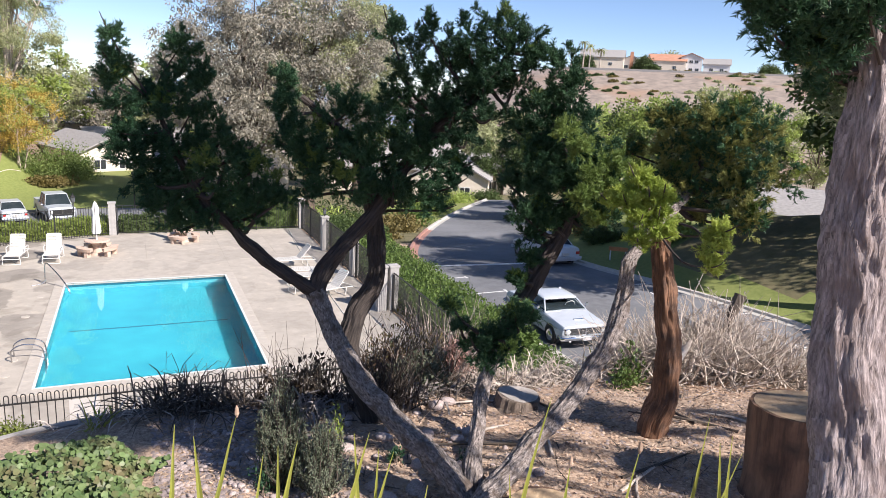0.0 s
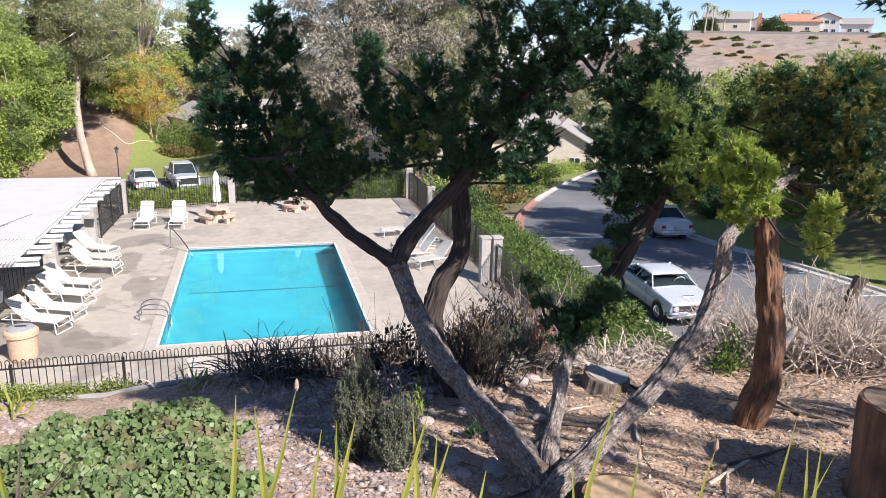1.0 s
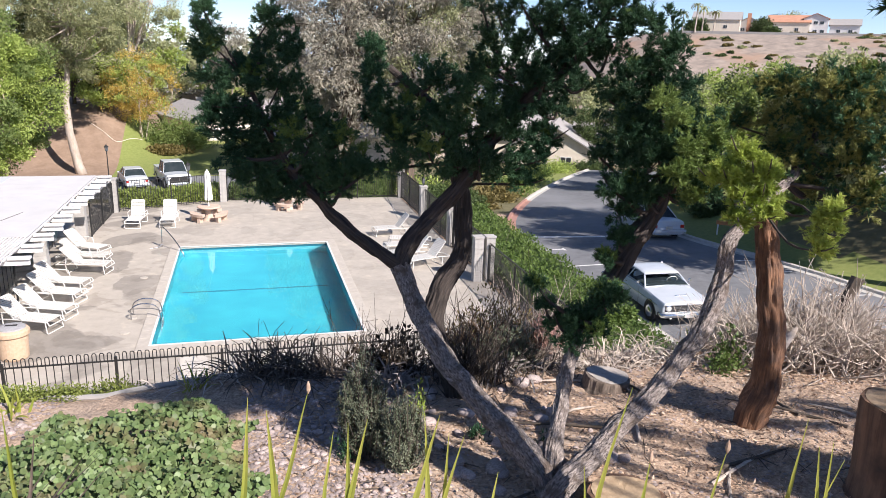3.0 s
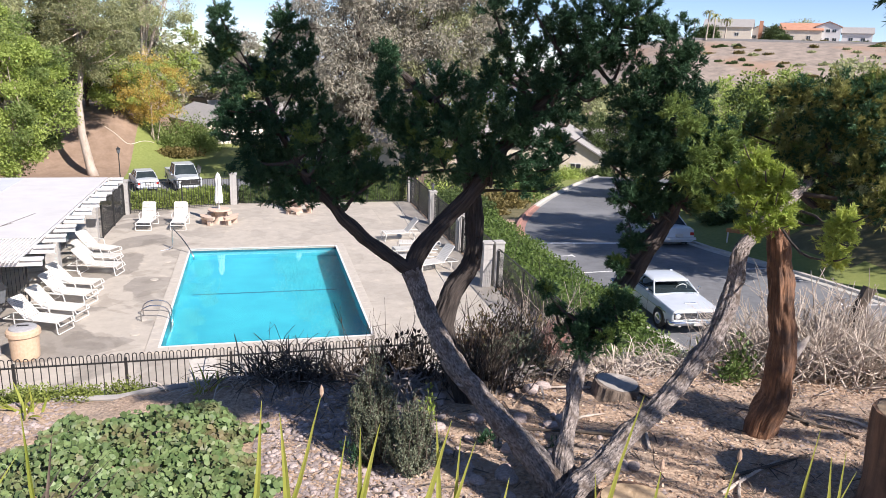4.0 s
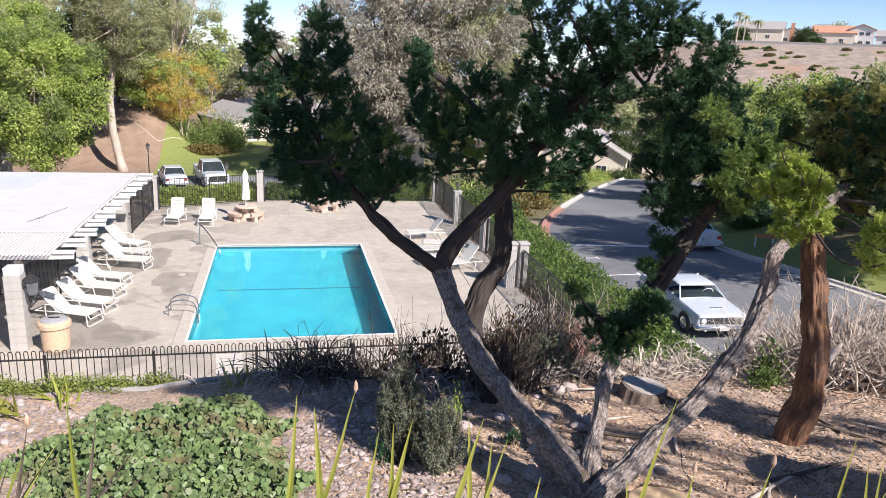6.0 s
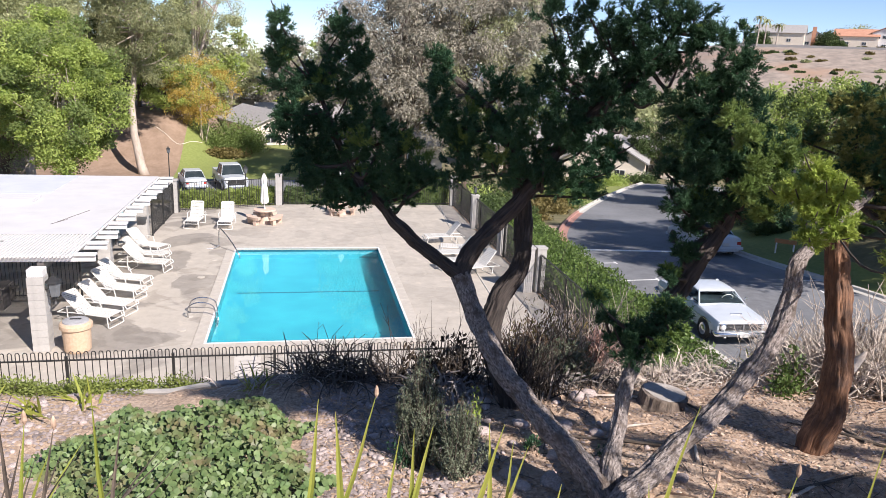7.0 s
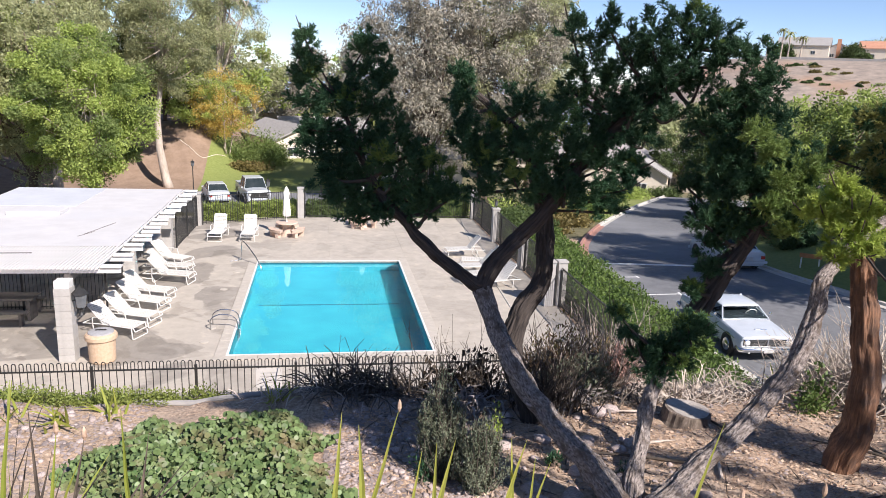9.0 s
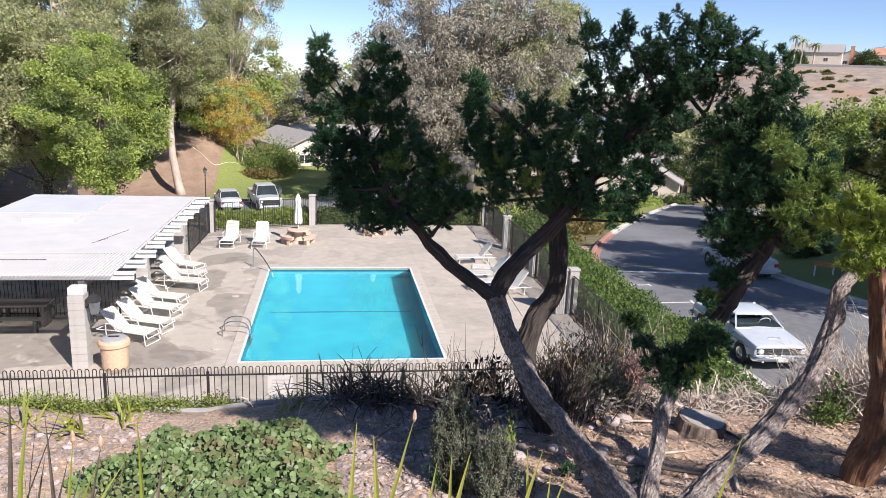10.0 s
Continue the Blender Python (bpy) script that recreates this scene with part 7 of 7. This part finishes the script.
for i, (x, y, g, h) in enumerate([(3.42, -16.0, 0.10, 0.22), (4.35, -15.95, 0.05, 0.1), (4.78, -16.2, 0.08, 0.2), (4.0, -15.55, 0.07, 0.35)]):
    bush("juniper_sprout", "small green juniper sprout", x, y, soil(x, y), (g, g, h), M_JUNBRIGHT if i == 3 else M_JUNIPER, 260, (0.04, 0.01), 260 + i, up=0.9, group="juniper sprouts")


# ---- stumps, charred stub, pipe ----
def stump(label, x, y, r, h, bark, top, tilt=(0, 0), seed=0):
    t = thing("tree_stump", label, "stump", "", pose(x, y, soil(x, y) - 0.04, tilt[0], tilt[1], 0))
    bm = bmesh.new()
    nn, rings = 40, []
    for z, k in ((0, 1.18), (0.08 * h, 1.08), (0.3 * h, 1.0), (0.6 * h, 0.98), (0.9 * h, 0.97), (h, 0.95)):
        ring = []
        for i in range(nn):
            a = 2 * math.pi * i / nn
            w = 1 + 0.10 * noise.noise(Vector((math.cos(a) * 1.6 + seed, math.sin(a) * 1.6, z * 0.6))) + 0.05 * noise.noise(Vector((math.cos(a) * 6, math.sin(a) * 6 + seed, z * 1.5)))
            ring.append(bm.verts.new((r * k * w * math.cos(a), r * k * w * math.sin(a), z)))
        rings.append(ring)
    for a, b in zip(rings, rings[1:]):
        for i in range(nn):
            bm.faces.new((a[i], a[(i + 1) % nn], b[(i + 1) % nn], b[i]))
    bm.faces.new(rings[-1])
    part("wood", bm, bark, t)
    bm = bmesh.new()
    last = None
    for k in (0.88, 0.7, 0.45, 0.2):
        ring = [bm.verts.new((r * k * (1 + 0.05 * math.sin(3 * q + k)) * math.cos(q), r * k * (1 + 0.05 * math.sin(3 * q + k)) * math.sin(q), h + 0.004 + 0.006 * noise.noise(Vector((math.cos(q) * k * 5, math.sin(q) * k * 5, seed))))) for q in np.linspace(0, 2 * math.pi, 24, endpoint=False)]
        if last:
            for i in range(24):
                bm.faces.new((last[i], last[(i + 1) % 24], ring[(i + 1) % 24], ring[i]))
        last = ring
    bm.faces.new(last)
    part("cut_face", bm, top, t)
    return t


stump("tall reddish brown stump with a weathered flat top", 6.53, -17.38, 0.27, 0.66, M_STUMPWOOD, M_CUTWOOD, (0, -3), 3)
stump("low sawn stump with a grey cut face", 5.74, -15.2, 0.20, 0.13, mat("grey_stump_bark", (0.09, 0.07, 0.055), (0.30, 0.24, 0.19), scale=25, rough=0.95, bump=1.0, stretch=(1, 1, 0.3), spot=(0.07, 0.05, 0.04), spot_scale=6), mat("grey_cut_wood", (0.30, 0.27, 0.24), (0.42, 0.38, 0.34), scale=20, rough=0.9, bump=0.4), (2, 5), 5)
stump("low orange-brown sawn stump among the grasses", 4.86, -17.12, 0.22, 0.16, M_STUMPWOOD, M_CUTWOOD, (0, 0), 8)
stub = thing("charred_stub", "short charred branch stub poking from dry stems", "stub", "", pose(8.35, -14.9, soil(8.35, -14.9)))
part("wood", tubed([(0, 0, 0), (0.05, 0, 0.5), (0.16, 0, 0.75)], [0.05, 0.05, 0.06], 10, 0.25), M_DARKSTICK, stub)
pipe = thing("irrigation_pipe", "weathered grey pipe lying along the crest", "pipe")
pp = [(x, -14.3 + 0.07 * math.sin(x * 1.7), 0) for x in np.linspace(0.95, 4.4, 16)]
part("tube", tubed([(a, b, soil(a, b) + 0.024) for a, b, _ in pp], 0.028, 8), M_SHINGLE, pipe)

# ---- river stones: the nearest lie as single stones in the bed ----
rng = np.random.default_rng(270)
bed = thing("stone_bed", "scatter of grey and tan river stones on the soil", "stones")
shapes = []
for k in range(5):
    ob = part("stone", stone_mesh(k), M_STONE, bed, smooth=True)
    shapes.append(ob.data)
    ob.matrix_local = pose(3.0 + 0.13 * k, -15.4 - 0.1 * k, soil(3.0 + 0.13 * k, -15.4 - 0.1 * k) + 0.01) @ Matrix.Diagonal((0.04, 0.035, 0.03, 1))
spots = []
for i in range(285):
    if i < 190:
        x, y, s_ = rng.uniform(2.8, 3.75), rng.uniform(-16.9, -14.7), rng.uniform(0.012, 0.032)
    elif i < 235:
        x, y, s_ = rng.uniform(0.2, 1.25), rng.uniform(-15.9, -14.5), rng.uniform(0.015, 0.04)
    else:
        x, y, s_ = rng.uniform(4.0, 5.2), rng.uniform(-16.7, -14.9), rng.uniform(0.02, 0.08)
    spots.append((x, y, s_))
for i, (x, y, s_) in enumerate(spots):
    o = new("stone", shapes[i % 5])
    o.parent = bed
    o.matrix_local = pose(x, y, soil(x, y) + s_ * 0.2, rng.uniform(-15, 15), rng.uniform(-15, 15), rng.uniform(0, 360)) @ Matrix.Diagonal((s_, s_ * rng.uniform(0.7, 1), s_ * rng.uniform(0.7, 1), 1))

# small gravel, bark chips and needles
oc = np.array([(0, 0, 1), (1, 0, 0), (0.3, 0.9, 0.1), (-0.8, 0.6, 0), (-0.9, -0.5, 0.1), (0.2, -1, 0)], float)
of = np.array([(0, 1, 2), (0, 2, 3), (0, 3, 4), (0, 4, 5), (0, 5, 1)])
V, F = [], []
for i in range(11000):
    q = rng.random()
    if q < 0.5:
        x, y, s_ = rng.uniform(2.75, 3.9), rng.uniform(-17.2, -14.6), rng.uniform(0.008, 0.026)
    elif q < 0.75:
        x, y, s_ = rng.uniform(-0.6, 1.35), rng.uniform(-16.4, -14.3), rng.uniform(0.008, 0.028)
    else:
        x, y, s_ = rng.uniform(3.8, 8.4), rng.uniform(-17.4, -14.6), rng.uniform(0.006, 0.022)
    a = rng.uniform(0, 6.28)
    r2 = np.array([[math.cos(a), -math.sin(a), 0], [math.sin(a), math.cos(a), 0], [0, 0, 1]])
    V.append((oc * np.array([s_, s_ * rng.uniform(0.6, 1), s_ * rng.uniform(0.4, 0.8)])) @ r2.T + np.array([x, y, soil(x, y)]))
    F.append(of + 6 * i)
tagged(raw_mesh("gravel", np.concatenate(V), np.concatenate(F), M_STONE), "small mixed gravel scattered over the soil", "gravel", kind="stuff")
n = 30000
xy = np.stack([rng.uniform(2.9, 9.0, n), rng.uniform(-17.8, -14.3, n)], 1)
c = np.column_stack([xy, soil_many(xy) + 0.006])
o = rng.normal(size=(n, 3))
o[:, 2] *= 0.22
v, f = leaves(rng, c, 0.034, 0.009, 0, o * 3, 0.2)
M_CHIP = mat("bark_litter", (0.16, 0.095, 0.06), (0.60, 0.45, 0.33), scale=9, rough=0.95, bump=0.2, rand=0.6)
tagged(raw_mesh("bark_litter", v, f, M_CHIP), "dry bark chips and needles littering the soil", "litter", kind="stuff")
n = 1900
xy = np.stack([rng.uniform(3.3, 9.0, n), rng.uniform(-17.8, -14.3, n)], 1)
c = np.column_stack([xy, soil_many(xy) + 0.012])
o = rng.normal(size=(n, 3))
o[:, 2] *= 0.35
v, f = leaves(rng, c, 0.036, 0.022, 0, o * 3, 0.2)
M_PALELEAF = mat("pale_dead_leaf", (0.34, 0.24, 0.16), (0.70, 0.56, 0.44), scale=9, rough=0.9, bump=0.1, rand=0.5)
tagged(raw_mesh("leaf_litter", v, f, M_PALELEAF), "curled pale dead leaves on the soil", "litter", kind="stuff")
n = 700
xy = np.stack([rng.uniform(2.9, 9.0, n), rng.uniform(-17.6, -14.4, n)], 1)
c = np.column_stack([xy, soil_many(xy) + 0.01])
o = rng.normal(size=(n, 3))
o[:, 2] *= 0.12
v, f = blades(rng, c, o, 0.22, 0.009, 0.0, 3)
tagged(raw_mesh("twig_litter", v, f, M_DARKSTICK), "thin fallen twigs on the soil", "litter", kind="stuff")
for i in range(16):
    x, y, a = rng.uniform(4.2, 8.2), rng.uniform(-17, -14.8), rng.uniform(0, 3.14)
    L = rng.uniform(0.15, 0.45)
    fs = thing("fallen_stick", "short dry stick lying on the soil", "stick", "fallen sticks")
    part("wood", tubed([(x - L * math.cos(a), y - L * math.sin(a), soil(x - L * math.cos(a), y - L * math.sin(a)) + 0.012), (x, y + 0.02, soil(x, y) + 0.02), (x + L * math.cos(a), y + L * math.sin(a), soil(x + L * math.cos(a), y + L * math.sin(a)) + 0.012)], [0.013, 0.011, 0.006], 6, 0.3), M_DRYSTICK if i % 2 else M_DARKSTICK, fs)


# ---- tall grass stems nearest the viewer ----
def reed(x, y, z, seed, lean, material=M_GRASSBLADE, w=0.02, head=False):
    """One tall blade whose tip is at the given place."""
    rng = random.Random(seed)
    t = thing("tall_grass", "tall yellow-green grass blade" if not head else "dry grass stalk with a brown seed head", "grass", "tall grasses")
    rx, ry = x + lean, y + rng.uniform(-0.08, 0.08)
    rz = soil(rx, ry) - 0.03
    bend = rng.uniform(-0.06, 0.06)
    bm = bmesh.new()
    rows = []
    for i in range(9):
        q = i / 8
        px = rx + (x - rx) * q**1.6 + bend * math.sin(6.0 * q) * (1 - q)
        py = ry + (y - ry) * q
        pz = rz + (z - rz) * q
        ww = w * (0.55 + 0.7 * math.sin(math.pi * min(1, q * 1.15) * 0.9)) * (1 - q**5) * 0.5 + 0.001
        tw = rng.uniform(-0.2, 0.2)
        rows.append([bm.verts.new((px - ww, py + ww * tw, pz)), bm.verts.new((px, py + ww * 0.5, pz)), bm.verts.new((px + ww, py - ww * tw, pz))])
    for a, b in zip(rows, rows[1:]):
        bm.faces.new((a[0], a[1], b[1], b[0]))
        bm.faces.new((a[1], a[2], b[2], b[1]))
    part("blade", bm, material, t)
    if head:
        bm = bmesh.new()
        lathe(bm, [(0.002, -0.005), (0.010, 0.012), (0.008, 0.035), (0.002, 0.05)], 8, (x, y, z - 0.01))
        part("seed_head", bm, M_CHIP, t)


TIPS = [(2.82, -17.57, 6.86), (2.89, -17.57, 6.80), (3.06, -17.57, 6.87), (3.21, -17.66, 6.75), (3.29, -17.66, 6.76), (3.15, -17.66, 6.72), (3.52, -17.7, 6.78), (3.58, -17.72, 6.78), (3.61, -17.76, 6.72), (3.67, -17.78, 6.71),
        (3.78, -17.9, 6.6), (4.1, -18.01, 6.65), (4.31, -17.96, 6.95), (4.33, -18.11, 6.71), (4.57, -18.24, 6.8), (4.81, -18.35, 6.96), (4.82, -18.41, 6.88), (4.87, -18.48, 6.86), (4.86, -18.43, 6.91)]
for i, (x, y, z) in enumerate(TIPS):
    reed(x, y, z, 400 + i, (-0.07, 0.04, -0.2, -0.02, -0.16)[i % 5] if i not in (12,) else -0.2, head=i in (2, 13, 14), w=(0.021, 0.027, 0.017)[i % 3])
TIPS_LEFT = [(1.6, -17.79, 7.2), (1.66, -17.79, 7.14), (1.71, -17.81, 7.04), (1.8, -17.82, 6.95), (1.89, -17.81, 6.92), (2.0, -17.74, 6.99), (2.1, -17.77, 6.89)]
for i, (x, y, z) in enumerate(TIPS_LEFT):
    reed(x, y, z, 430 + i, (-0.1, -0.16, 0.02)[i % 3], M_GRASSBLADE if i % 2 else M_DARKSTICK, head=i in (3, 4), w=0.018)
tuft("reed_tuft", "clump of long dark and green reeds", 1.45, -17.6, 60, 1.05, 0.018, 0.10, M_DARKSTICK, 450, 0.12, 0.35)
tuft("reed_tuft", "clump of long yellow-green reeds", 1.35, -17.4, 40, 0.8, 0.018, 0.12, M_GRASSBLADE, 451, 0.25, 0.5)
for i, (x, y) in enumerate([(0.35, -14.75), (0.75, -14.85), (0.1, -15.2), (1.05, -14.6), (2.35, -14.55)]):
    tuft("green_tuft", "fresh yellow-green strappy plant", x, y, 16, 0.28, 0.02, 0.05, M_GRASSBLADE, 460 + i, 0.3, 0.8, "plant", "strappy plants")
